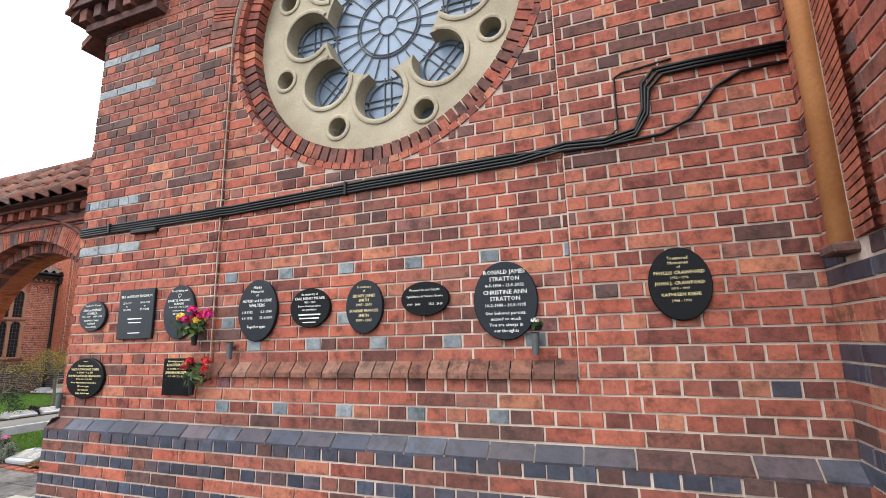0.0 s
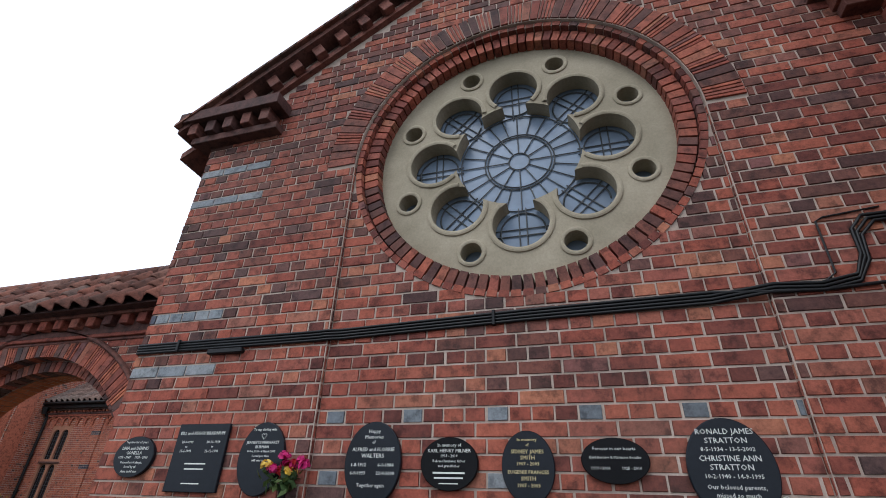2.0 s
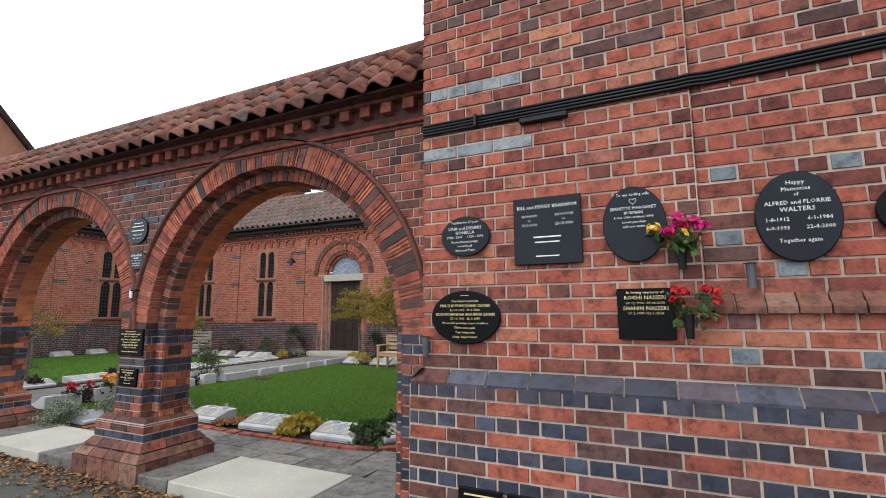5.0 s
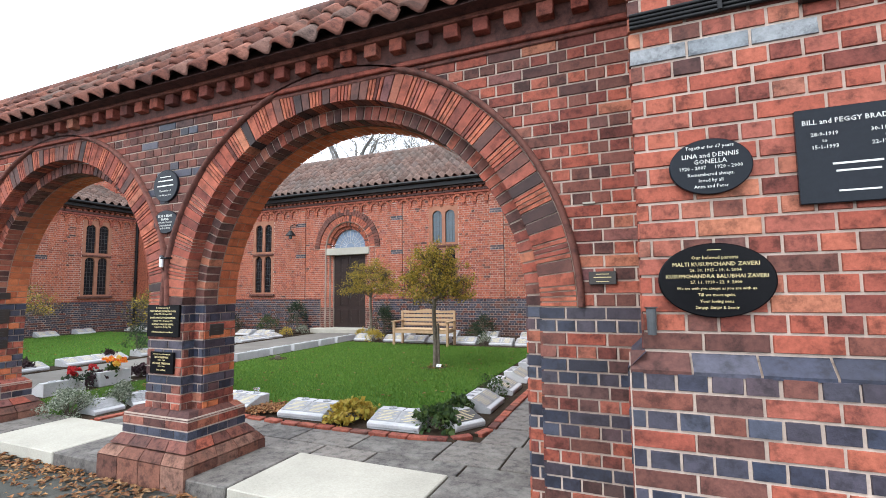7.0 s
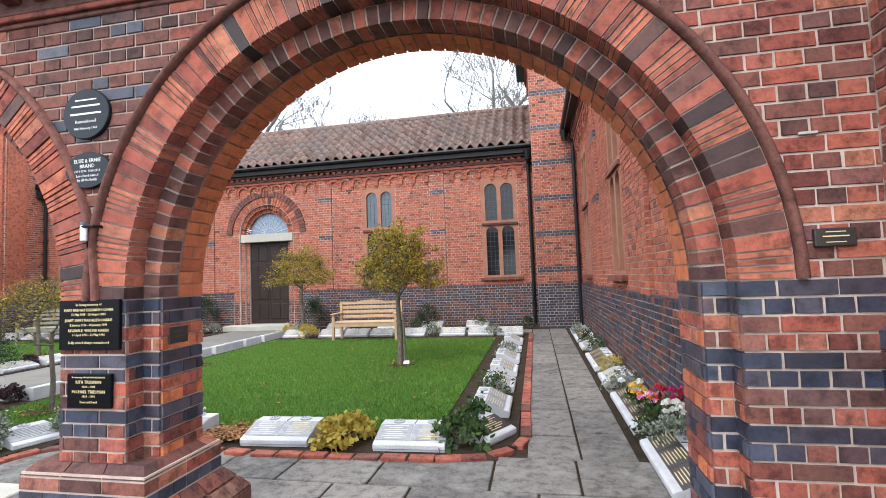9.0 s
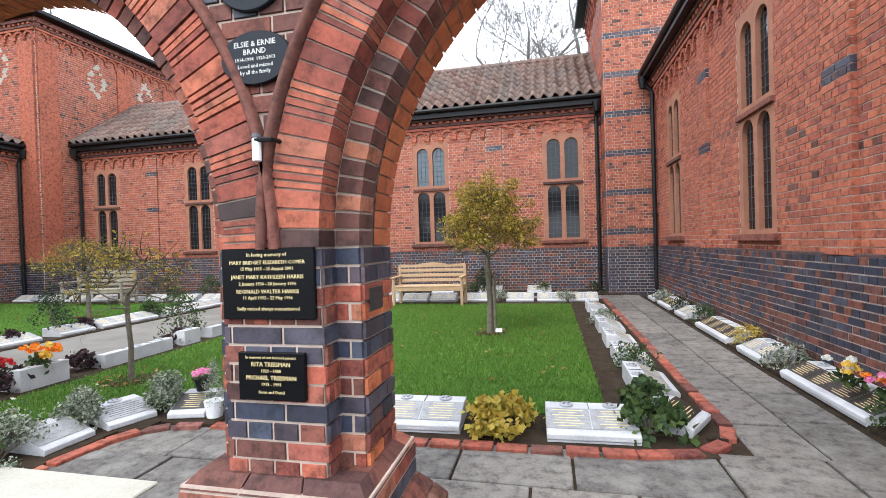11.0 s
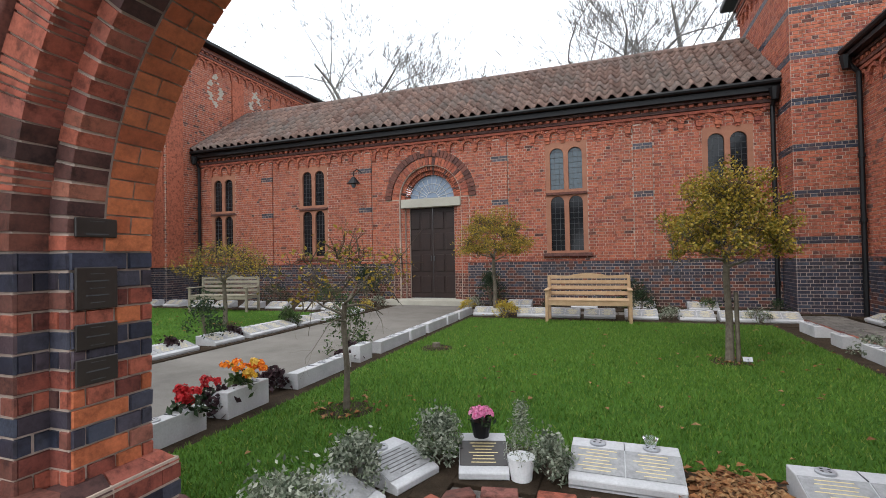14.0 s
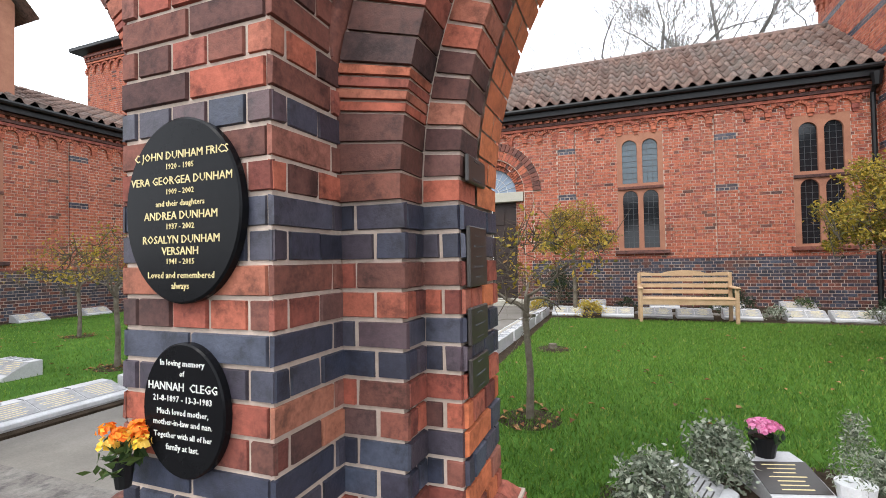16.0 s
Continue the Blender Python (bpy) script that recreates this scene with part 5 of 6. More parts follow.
# ---- memorial plaques ----
def plaque(shape, m, w, h, lines, mat=PLAQUE, ink=GOLD, label="", group="memorial plaques", thick=0.022, top=None, screws=True):
    """A wall plaque; m puts its middle on the wall, local z standing out. Lines: (words, size, place up, shift aside); words None is a bar of unreadable writing."""
    p = new("memorial_plaque")
    p.matrix_basis = m
    tagged(p, label, "plaque", group)
    bm = bmesh.new()
    if shape == "rect":
        add_box(bm, -w / 2, w / 2, -h / 2, h / 2, 0.0, thick, 0.003)
    else:
        n = 56
        rings = []
        for s, z in ((1.0, 0.0), (1.0, thick - 0.004), (0.975, thick)):
            rings.append([bm.verts.new((math.cos(2 * math.pi * i / n) * w / 2 * s, math.sin(2 * math.pi * i / n) * h / 2 * s, z)) for i in range(n)])
        for a, b in zip(rings, rings[1:]):
            for i in range(n):
                bm.faces.new((a[i], a[(i + 1) % n], b[(i + 1) % n], b[i]))
        bm.faces.new(rings[-1])
    panel = part("panel", bm, mat, p)
    for words, size, up, aside in lines:
        if words is None:
            part("lettering", box(aside - size * 4, aside + size * 4, up - size * 0.2, up + size * 0.2, thick, thick + 0.0012), ink, panel)
        else:
            text_mesh(words, size, ink, pose(aside, up, thick + 0.0006), panel)
    return p


def on_gable(x, z, d=0.010):
    return Matrix.Translation((x, GY - d, z)) @ Matrix.Rotation(math.pi / 2, 4, "X")


def on_panel(x, z):
    return on_gable(x, z, -0.018)


BLK, GRY = "black slate memorial plaque lettered in gold on brick wall", "dark grey slate memorial plaque lettered in white on brick"
plaque("oval", on_gable(-3.26, 2.005), 0.292, 0.225, [("Together for 67 years", 0.019, 0.078, 0), ("LINA and DENNIS", 0.026, 0.044, 0), ("GONELLA", 0.026, 0.019, 0), ("1920 - 2007     1920 - 2000", 0.020, -0.005, 0), ("Remembered always,", 0.019, -0.032, 0), ("loved by all", 0.019, -0.056, 0), ("Anna and Peter", 0.019, -0.080, 0)], SLATE, SILVER, "small oval grey slate plaque lettered in white on brick")
plaque("rect", on_gable(-2.80, 2.004), 0.352, 0.355, [("BILL and PEGGY BRADNUM", 0.026, 0.125, 0), ("28-9-1919", 0.02, 0.078, -0.09), ("30-11-1918", 0.02, 0.078, 0.09), ("to", 0.018, 0.054, -0.09), ("to", 0.018, 0.054, 0.09), ("15-1-1993", 0.02, 0.03, -0.09), ("22-12-1996", 0.02, 0.03, 0.09), (None, 0.018, -0.035, 0), (None, 0.016, -0.062, 0), (None, 0.015, -0.135, 0)], SLATE, SILVER, "square dark grey slate memorial plaque, white lettering")
hp = plaque("oval", on_gable(-2.38, 2.0), 0.285, 0.37, [("To my darling wife", 0.02, 0.145, 0), ("JEANETTE MARGARET", 0.021, 0.078, 0), ("BURMAN", 0.021, 0.055, 0), ("8 Oct 1936 - 8 March 2005", 0.016, 0.033, 0), ("Loved you then", 0.017, 0.010, 0), ("will ever more", 0.017, -0.012, 0)], SLATE, SILVER, "tall oval grey slate plaque with small heart")
part("heart", add_tube(bmesh.new(), [(0.016 * math.sin(t) ** 3, 0.112 + 0.001 * (13 * math.cos(t) - 5 * math.cos(2 * t) - 2 * math.cos(3 * t) - math.cos(4 * t)), 0.0225) for t in (i * math.pi / 12 for i in range(25))], 0.0013, 4), SILVER, hp)
plaque("oval", on_gable(-3.265, 1.555), 0.405, 0.29, [(None, 0.006, 0.118, 0), ("Our beloved parents", 0.019, 0.088, 0), ("MALTI KUSUMCHAND ZAVERI", 0.022, 0.062, 0), ("26. 10. 1915 - 19. 6. 2004", 0.017, 0.039, 0), ("KUSUMCHANDRA BALUBHAI ZAVERI", 0.021, 0.015, 0), ("27. 11. 1910 - 22. 9. 2000", 0.017, -0.008, 0), ("We are with you always as you are with us.", 0.0155, -0.032, 0), ("Till we meet again.", 0.017, -0.057, 0), ("Your loving sons", 0.017, -0.082, 0), ("Sanjay, Sanjiv & Samir", 0.017, -0.106, 0)], PLAQUE, GOLD, "wide oval black plaque with gold lettering")
plaque("rect", on_gable(-2.352, 1.571), 0.246, 0.238, [("In loving memory of", 0.02, 0.1, 0), ("ROKHI NASSERI", 0.026, 0.075, 0), ("27. 12. 1943 - 19. 06. 2013", 0.0155, 0.05, 0), ("SHAHIN NASSERI", 0.026, 0.025, 0), ("17. 2. 1947 - 23. 1. 2014", 0.0155, 0.002, 0)], PLAQUE, GOLD, "square black plaque lettered in gold in its upper half")
plaque("oval", on_panel(-1.73, 1.985), 0.31, 0.395, [("Happy", 0.026, 0.148, 0), ("Memories", 0.026, 0.12, 0), ("of", 0.022, 0.095, 0), ("ALFRED and FLORRIE", 0.0255, 0.06, 0), ("WALTERS", 0.029, 0.03, 0), ("1-8-1912", 0.024, -0.012, -0.075), ("6-1-1984", 0.024, -0.012, 0.075), ("6-9-1993", 0.024, -0.05, -0.075), ("22-4-2000", 0.024, -0.05, 0.075), ("Together again", 0.025, -0.105, 0)], SLATE, SILVER, GRY)
plaque("oval", on_panel(-1.325, 1.983), 0.29, 0.24, [("In memory of", 0.022, 0.082, 0), ("KARL HENRY MILNER", 0.023, 0.056, 0), ("1933 - 2010", 0.018, 0.033, 0), ("Beloved husband, father", 0.017, 0.010, 0), ("and grandfather", 0.017, -0.012, 0), (None, 0.02, -0.042, 0), (None, 0.018, -0.064, 0), (None, 0.012, -0.088, 0)], PLAQUE, SILVER, "round black slate memorial plaque lettered in white")
plaque("oval", on_panel(-0.945, 1.973), 0.245, 0.312, [("In memory", 0.021, 0.115, 0), ("of", 0.02, 0.092, 0), ("SIDNEY JAMES", 0.0245, 0.062, 0), ("SMITH", 0.0245, 0.036, 0), ("1907 - 2003", 0.022, 0.010, 0), ("EUGENIE FRANCES", 0.0225, -0.025, 0), ("SMITH", 0.0245, -0.052, 0), ("1907 - 2003", 0.022, -0.08, 0)], SLATE, GOLD, "small oval slate plaque with gold lettering")
plaque("oval", on_panel(-0.56, 2.0), 0.29, 0.19, [("Forever in our hearts", 0.021, 0.048, 0), ("Cyril Benabo & Marianne Benabo", 0.0165, 0.012, 0), ("1919 - 2006", 0.017, -0.032, -0.065), ("1925 - 2010", 0.017, -0.032, 0.065)], PLAQUE, SILVER, "wide oval black plaque with white lettering")
plaque("oval", on_panel(-0.105, 1.967), 0.34, 0.41, [("RONALD JAMES", 0.032, 0.148, 0), ("STRATTON", 0.032, 0.112, 0), ("8-5-1934 - 13-5-2002", 0.024, 0.078, 0), ("CHRISTINE ANN", 0.032, 0.042, 0), ("STRATTON", 0.032, 0.008, 0), ("10-2-1940 - 14-9-1995", 0.024, -0.026, 0), ("Our beloved parents,", 0.025, -0.066, 0), ("missed so much", 0.025, -0.096, 0), ("You are always in", 0.025, -0.126, 0), ("our thoughts", 0.025, -0.156, 0)], SLATE, SILVER, "large oval slate plaque with white lettering")
plaque("oval", on_gable(0.717, 2.0), 0.265, 0.335, [("Treasured", 0.021, 0.118, 0), ("Memories", 0.021, 0.096, 0), ("of", 0.018, 0.076, 0), ("PHYLLIS CRAWFORD", 0.0225, 0.05, 0), ("1912 - 1996", 0.016, 0.027, 0), ("JOHN J. CRAWFORD", 0.0225, 0.002, 0), ("1915 - 1999", 0.016, -0.022, 0), ("KATHLEEN KEEFE", 0.021, -0.05, 0), ("1908 - 1993", 0.017, -0.078, 0)], PLAQUE, GOLD, BLK)
for x in (-3.17, -2.91):
    plaque("rect", Matrix.Translation((x, GY - PP - 0.012, 0.60)) @ Matrix.Rotation(radians(86), 4, "X"), 0.235, 0.19, [(None, 0.021, 0.065, 0), (None, 0.024, 0.035, 0), (None, 0.018, 0.0, 0), (None, 0.022, -0.035, 0)], PLAQUE, GOLD, "small black plaque with gilt lettering low on plinth")


def on_arcade(x, z, y=AY - 0.009):
    return Matrix.Translation((x, y, z)) @ Matrix.Rotation(math.pi / 2, 4, "X")


plaque("rect", on_arcade(-7.368, 1.288), 0.395, 0.275, [("In loving memory of", 0.021, 0.112, 0), ("MARY BRIDGET ELIZABETH COMER", 0.0205, 0.082, 0), ("15 May 1915 - 25 August 2001", 0.0185, 0.058, 0), ("JANET MARY KATHLEEN HARRIS", 0.0215, 0.026, 0), ("2 January 1936 - 28 January 1996", 0.0185, 0.0, 0), ("REGINALD WALTER HARRIS", 0.0215, -0.03, 0), ("11 April 1932 - 22 May 1996", 0.0185, -0.054, 0), ("Sadly missed always remembered", 0.02, -0.096, 0)], PLAQUE, GOLD, "rectangular black plaque with gold lettering on brick pier")
plaque("rect", on_arcade(-7.365, 0.93), 0.285, 0.185, [("In memory of our beloved parents", 0.0155, 0.074, 0), ("RITA TRIESMAN", 0.024, 0.047, 0), ("1920 - 1988", 0.018, 0.022, 0), ("MICHAEL TRIESMAN", 0.024, -0.005, 0), ("1913 - 1991", 0.018, -0.03, 0), ("Susan and David", 0.017, -0.06, 0)], PLAQUE, GOLD, "small rectangular black plaque with gold lettering on pier")
plaque("oval", on_arcade(-7.385, 2.155), 0.30, 0.205, [("ELSIE & ERNIE", 0.03, 0.052, 0), ("BRAND", 0.03, 0.022, 0), ("1914-1994  1920-2013", 0.019, -0.006, 0), ("Loved and missed", 0.021, -0.032, 0), ("by all the family", 0.021, -0.056, 0)], SLATE, SILVER, "oval pale grey slate plaque on dark spandrel bricks")
plaque("oval", on_arcade(-7.40, 2.48), 0.31, 0.29, [(None, 0.018, 0.08, 0), (None, 0.024, 0.045, 0), (None, 0.026, 0.0, 0), ("Remembered", 0.026, -0.045, 0), ("14th February 1960", 0.02, -0.085, 0)], SLATE, SILVER, "round grey slate plaque on dark spandrel bricks")
plaque("rect", on_arcade(-3.735, 1.585), 0.15, 0.075, [(None, 0.009, 0.022, 0), (None, 0.012, 0.004, 0), (None, 0.009, -0.020, 0)], BRONZE, GOLD, "tiny bronze plaque on the arcade wall")
part("yellow_tag", box(-3.83, -3.76, AY - 0.02, AY - 0.004, 2.02, 2.032, 0.002), CREAM, arcade)
for x, sg, yc, w, rows in ((P2E, 1, 3.085, 0.16, ((1.514, 0.075), (1.277, 0.165), (1.09, 0.10), (0.955, 0.10))), (-7.69, -1, 3.10, 0.15, ((1.425, 0.062), (1.245, 0.122), (1.10, 0.072), (1.0, 0.075)))):
    m0 = Matrix.Rotation(sg * math.pi / 2, 4, "Z") @ Matrix.Rotation(math.pi / 2, 4, "X")
    for zc, h in rows:
        nl = max(2, int(h / 0.03))
        plaque("rect", Matrix.Translation((x + sg * 0.008, yc, zc)) @ m0, w, h, [(None, 0.007 + 0.004 * (k % 2), h * (0.34 - 0.68 * k / (nl - 1)), 0) for k in range(nl)], BRONZE, LEAD, "small dark bronze plaque on pier reveal", "bronze reveal plaques", 0.012)
plaque("rect", Matrix.Translation((-7.035 - 0.005, 3.12, 1.20)) @ Matrix.Rotation(math.pi / 2, 4, "Z") @ Matrix.Rotation(math.pi / 2, 4, "X"), 0.15, 0.10, [(None, 0.010, 0.02, 0), (None, 0.008, -0.01, 0)], BRONZE, LEAD, "small dark bronze plaque on pier reveal", "bronze reveal plaques", 0.012)
plaque("oval", on_arcade(-10.975, 1.392, BYF - 0.009), 0.352, 0.42, [("C JOHN DUNHAM FRICS", 0.026, 0.125, 0), ("1920 - 1985", 0.018, 0.1, 0), ("VERA GEORGEA DUNHAM", 0.026, 0.068, 0), ("1909 - 2002", 0.018, 0.043, 0), ("and their daughters", 0.019, 0.016, 0), ("ANDREA DUNHAM", 0.026, -0.012, 0), ("1937 - 2002", 0.018, -0.036, 0), ("ROSALYN DUNHAM", 0.026, -0.066, 0), ("VERSANH", 0.026, -0.092, 0), ("1941 - 2015", 0.018, -0.115, 0), ("Loved and remembered", 0.021, -0.146, 0), ("always", 0.021, -0.170, 0)], PLAQUE, GOLD, "large oval black plaque with gold lettering on buttress")
plaque("oval", on_arcade(-10.972, 0.945, BYF - 0.009), 0.245, 0.30, [("In loving memory", 0.019, 0.105, 0), ("of", 0.018, 0.082, 0), ("HANNAH  CLEGG", 0.026, 0.052, 0), ("21-8-1897 - 13-3-1983", 0.0195, 0.025, 0), ("Much loved mother,", 0.019, -0.004, 0), ("mother-in-law and nan.", 0.019, -0.028, 0), ("Together with all of her", 0.018, -0.056, 0), ("family at last.", 0.019, -0.082, 0)], PLAQUE, SILVER, "oval black plaque with white lettering on buttress")

# ---- cables, stubs, lamp on the walls ----
cab = empty("cable_run", (0, 0, 0), "bundle of black cables clipped along the brick wall", "cable")
for i in range(4):
    z = 2.648 + 0.018 * i
    pts = [(GW, GY - 0.02, z - 0.005), (PL - 0.05, GY - 0.02, z), (PL, GY - 0.018, z + 0.004), (PL + 0.08, GY + 0.012, z + 0.012), (RX, GY + 0.012, z + 0.045), (PR - 0.25, GY + 0.012, z + 0.06), (PR + 0.02, GY - 0.018, z + 0.085)]
    if i < 3:
        pts += [(0.45, GY - 0.02, z + 0.07), (0.60, GY - 0.02, z + 0.10), (0.665 - 0.01 * i, GY - 0.02, z + 0.20), (0.68 - 0.015 * i, GY - 0.02, z + 0.33), (0.75 - 0.02 * i, GY - 0.02, z + 0.40), (0.9, GY - 0.02, z + 0.405), (1.27, GY - 0.02, z + 0.40)]
    else:
        pts[-1] = (PR + 0.02, GY - 0.018, 2.728)
        pts += [(0.45, GY - 0.02, 2.72), (0.72, GY - 0.02, 2.735), (0.85, GY - 0.02, 2.79), (0.97, GY - 0.02, 2.93), (1.08, GY - 0.02, 2.985), (1.27, GY - 0.02, 2.99)]
    part("cable", tube(pts, 0.0088, 7), BLACK, cab, smooth=True)
part("thin_cable", tube([(0.45, GY - 0.015, 2.75), (0.52, GY - 0.015, 2.80), (0.525, GY - 0.015, 3.08), (0.56, GY - 0.015, 3.10), (0.8, GY - 0.015, 3.125)], 0.005, 5), BLACK, cab)
part("cable_tag", box(-2.93, -2.67, GY - 0.045, GY - 0.005, 2.60, 2.632, 0.006), BLACK, cab)
for x in (-3.2, -1.1):
    part("clip", box(x, x + 0.018, GY - 0.036 + (0.03 if x > PL else 0), GY + 0.03, 2.638 + (0.035 if x > PL else 0), 2.714 + (0.045 if x > PL else 0), 0.003), BLACK, cab)
for x, z, y in ((-1.92, 1.74, GY + 0.02), (0.043, 1.75, GY + 0.02), (-3.50, 1.40, GY)):
    hol = empty("vase_holder", (x, y, z), "small grey metal flower vase holder on wall", "vase holder", "vase holders")
    part("tube", add_tube(bmesh.new(), [(0, -0.04, -0.06), (0, -0.04, 0.045), (0, -0.04, 0.05)], [0.017, 0.02, 0.028], 12), LEAD, hol)
    part("bracket", box(-0.01, 0.01, -0.04, 0, 0.0, 0.02, 0.003), LEAD, hol)
lamp = empty("wall_light", (-7.37, AY - 0.012, 1.80), "white cylinder wall light on an iron bracket", "wall lamp")
part("body", add_tube(bmesh.new(), [(0, -0.05, -0.05), (0, -0.05, -0.046), (0, -0.05, 0.036), (0, -0.05, 0.04)], [0.012, 0.017, 0.017, 0.012], 14), PLASTIC, lamp)
part("cap", add_tube(bmesh.new(), [(0, -0.05, 0.04), (0, -0.05, 0.055)], [0.019, 0.016], 14), LEAD, lamp)
part("bracket", tube([(0, -0.06, 0.03), (0.06, -0.05, 0.03), (0.07, 0.0, 0.03)], 0.009, 6), BLACK, lamp)


# ---- flowers ----
def bloom(bm, c, r, seed, n=26):
    q = random.Random(seed)
    for _ in range(n):
        d = Vector((q.gauss(0, 1), q.gauss(0, 1), abs(q.gauss(0, 1)) * 0.9)).normalized()
        s = d.orthogonal().normalized()
        s = s * math.cos(a := q.uniform(0, 6.28)) + d.cross(s) * math.sin(a)
        t = d.cross(s)
        p = Vector(c) + d * r * q.uniform(0.35, 1.0)
        w = r * q.uniform(0.35, 0.6)
        vs = [bm.verts.new(p + o) for o in (-s * w, -t * w * 0.7 + d * w * 0.25, s * w, t * w * 0.7 + d * w * 0.25)]
        bm.faces.new(vs)


def bouquet(at, colours, size, label, seed, leaf=LEAF_G, vase=True, spread=0.07, n=9):
    f = empty("flower_bouquet", at, label, "flowers")
    q = random.Random(seed)
    for k, mt in enumerate(colours):
        bm = bmesh.new()
        for i in range(max(1, n // len(colours))):
            bloom(bm, (q.gauss(0, spread), q.gauss(0, spread * 0.6), q.uniform(0.0, spread * 1.6)), size, seed + i + 31 * k)
        part("blossom", bm, mt, f)
    leaf_cloud(f, "foliage", [(q.gauss(0, spread), q.gauss(0, spread * 0.5), q.uniform(-spread * 1.5, 0)) for _ in range(6)], 70, spread * 0.45, size * 0.9, leaf, seed)
    if vase:
        part("vase", add_tube(bmesh.new(), [(0, 0, -spread * 3.2), (0, 0, -spread * 1.0)], [0.016, 0.024], 10), BLACK, f)
    return f


bouquet((-2.185, GY - 0.06, 1.925), [PETAL_M, PETAL_M, PETAL_Y, PETAL_R], 0.034, "magenta, yellow and red flowers in a wall vase", 1, spread=0.048, n=12)
bouquet((-2.175, GY - 0.06, 1.615), [PETAL_R, PETAL_R, LEAF_G], 0.027, "red roses with green leaves in a wall vase", 2, spread=0.048, n=9)
bouquet((-11.12, BYF - 0.06, 0.86), [PETAL_Y, PETAL_O], 0.022, "orange-yellow artificial flowers in a small vase", 3, spread=0.028, n=8)
bouquet((-7.80, 3.30, 0.86), [PETAL_W], 0.04, "single white bloom in a small wall vase", 4, spread=0.015, n=2)
bouquet((0.06, GY - 0.03, 1.84), [PETAL_W], 0.02, "single white flower in a wall vase", 5, spread=0.01, n=1)


# ---- memorial stones ----
ms_cache = {}


def memorial(x, y, rz, w=0.6, d=0.42, h=0.17, lids=1, slate=GREYP, ink=GOLD, label="white memorial stone with sloping engraved slate face", base=True):
    key = (round(w, 2), round(d, 2), lids, slate.name, ink.name, h)
    if key in ms_cache:
        ob = copy_thing(ms_cache[key], pose(x, y, FLOOR + 0.005, 0, 0, rz))
        ob["label"] = label
        return ob
    ms = empty("memorial_stone", (x, y, FLOOR + 0.005), label, "memorial stone", "memorial stones", rz=rz)
    bm = bmesh.new()
    flat, lip = 0.13, 0.075
    prof = [(-d / 2 + 0.012, 0.0), (-d / 2 + 0.012, 0.022), (-d / 2, 0.026), (-d / 2, lip - 0.012), (-d / 2 + 0.02, lip), (-d / 2 + 0.06, lip + 0.004), (d / 2 - flat, h), (d / 2, h + 0.004), (d / 2, 0.0)]
    l = [bm.verts.new((-w / 2, a, b)) for a, b in prof]
    r_ = [bm.verts.new((w / 2, a, b)) for a, b in prof]
    bm.faces.new(l[::-1])
    bm.faces.new(r_)
    np9 = len(prof)
    for k in range(np9):
        bm.faces.new((l[k], l[(k + 1) % np9], r_[(k + 1) % np9], r_[k]))
    bmesh.ops.bevel(bm, geom=list(bm.edges), offset=0.004, segments=1, affect="EDGES")
    part("block", bm, WHITE, ms)
    n = max(1, round(w / 0.32))
    rise, run = h - lip - 0.004, d - flat - 0.06
    a = math.atan2(rise, run)
    ln = math.hypot(rise, run)
    for i in range(1, n):
        cx = -w / 2 + w * i / n
        part("joint", box(cx - 0.0025, cx + 0.0025, d / 2 - flat + 0.004, d / 2 - 0.004, h - 0.004, h + 0.0065), LEAD, ms)
    for i in range(n):
        cx = -w / 2 + w * (i + 0.5) / n
        m = Matrix.Translation((cx, -d / 2 + 0.06, lip + 0.004)) @ Matrix.Rotation(a, 4, "X")
        sl = part("slate", box(-w / n / 2 + 0.004, w / n / 2 - 0.004, 0.003, ln - 0.003, 0.001, 0.005, 0.001, m), slate, ms)
        q = random.Random(int(w * 100) + i)
        for k in range(7):
            ww = q.uniform(0.4, 0.85) * (w / n / 2 - 0.02)
            yy = ln * (0.88 - k * 0.125)
            part("lettering", box(-ww, ww, yy - 0.0032, yy + 0.0032, 0.005, 0.0058, 0, m), ink, sl)
        if i < lids:
            lid = part("vase_lid", add_tube(bmesh.new(), [(cx, d / 2 - 0.065, h), (cx, d / 2 - 0.065, h + 0.012), (cx, d / 2 - 0.065, h + 0.016)], [0.05, 0.05, 0.044], 20), STEEL, ms, "dull metal vase lid")
            for k in range(4):
                hx, hy = cx + 0.024 * math.cos(k * 1.571 + 0.6), d / 2 - 0.065 + 0.024 * math.sin(k * 1.571 + 0.6)
                part("hole", add_tube(bmesh.new(), [(hx, hy, h + 0.014), (hx, hy, h + 0.0165)], [0.009, 0.009], 8), BLACK, lid)
    ms_cache[key] = ms
    return ms


memorial(-9.90, 3.93, 88, 0.36, 0.38, 0.15, slate=GREYP, ink=GREYP)
memorial(-9.80, 4.42, 70, 0.36, 0.40, 0.15, slate=GREYP, ink=BRONZE)
memorial(-9.32, 4.70, 16, 0.30, 0.40, 0.15, lids=0, slate=BRONZE, ink=GOLD)
memorial(-8.48, 4.80, 0, 0.62, 0.40, 0.15, 2)
memorial(-7.31, 4.75, 2, 0.64, 0.40, 0.15, 2)
memorial(-6.06, 4.74, 2, 0.62, 0.40, 0.15, 2)
memorial(-5.44, 4.99, 58, 0.40, 0.38, 0.15, slate=BRONZE)
for y, w in ((5.85, 0.62), (6.85, 0.55), (7.75, 0.55), (8.75, 0.62), (9.75, 0.36), (10.8, 0.62)):
    memorial(-5.45, y, 90, w, 0.38, 0.17, 2 if w > 0.5 else 1)
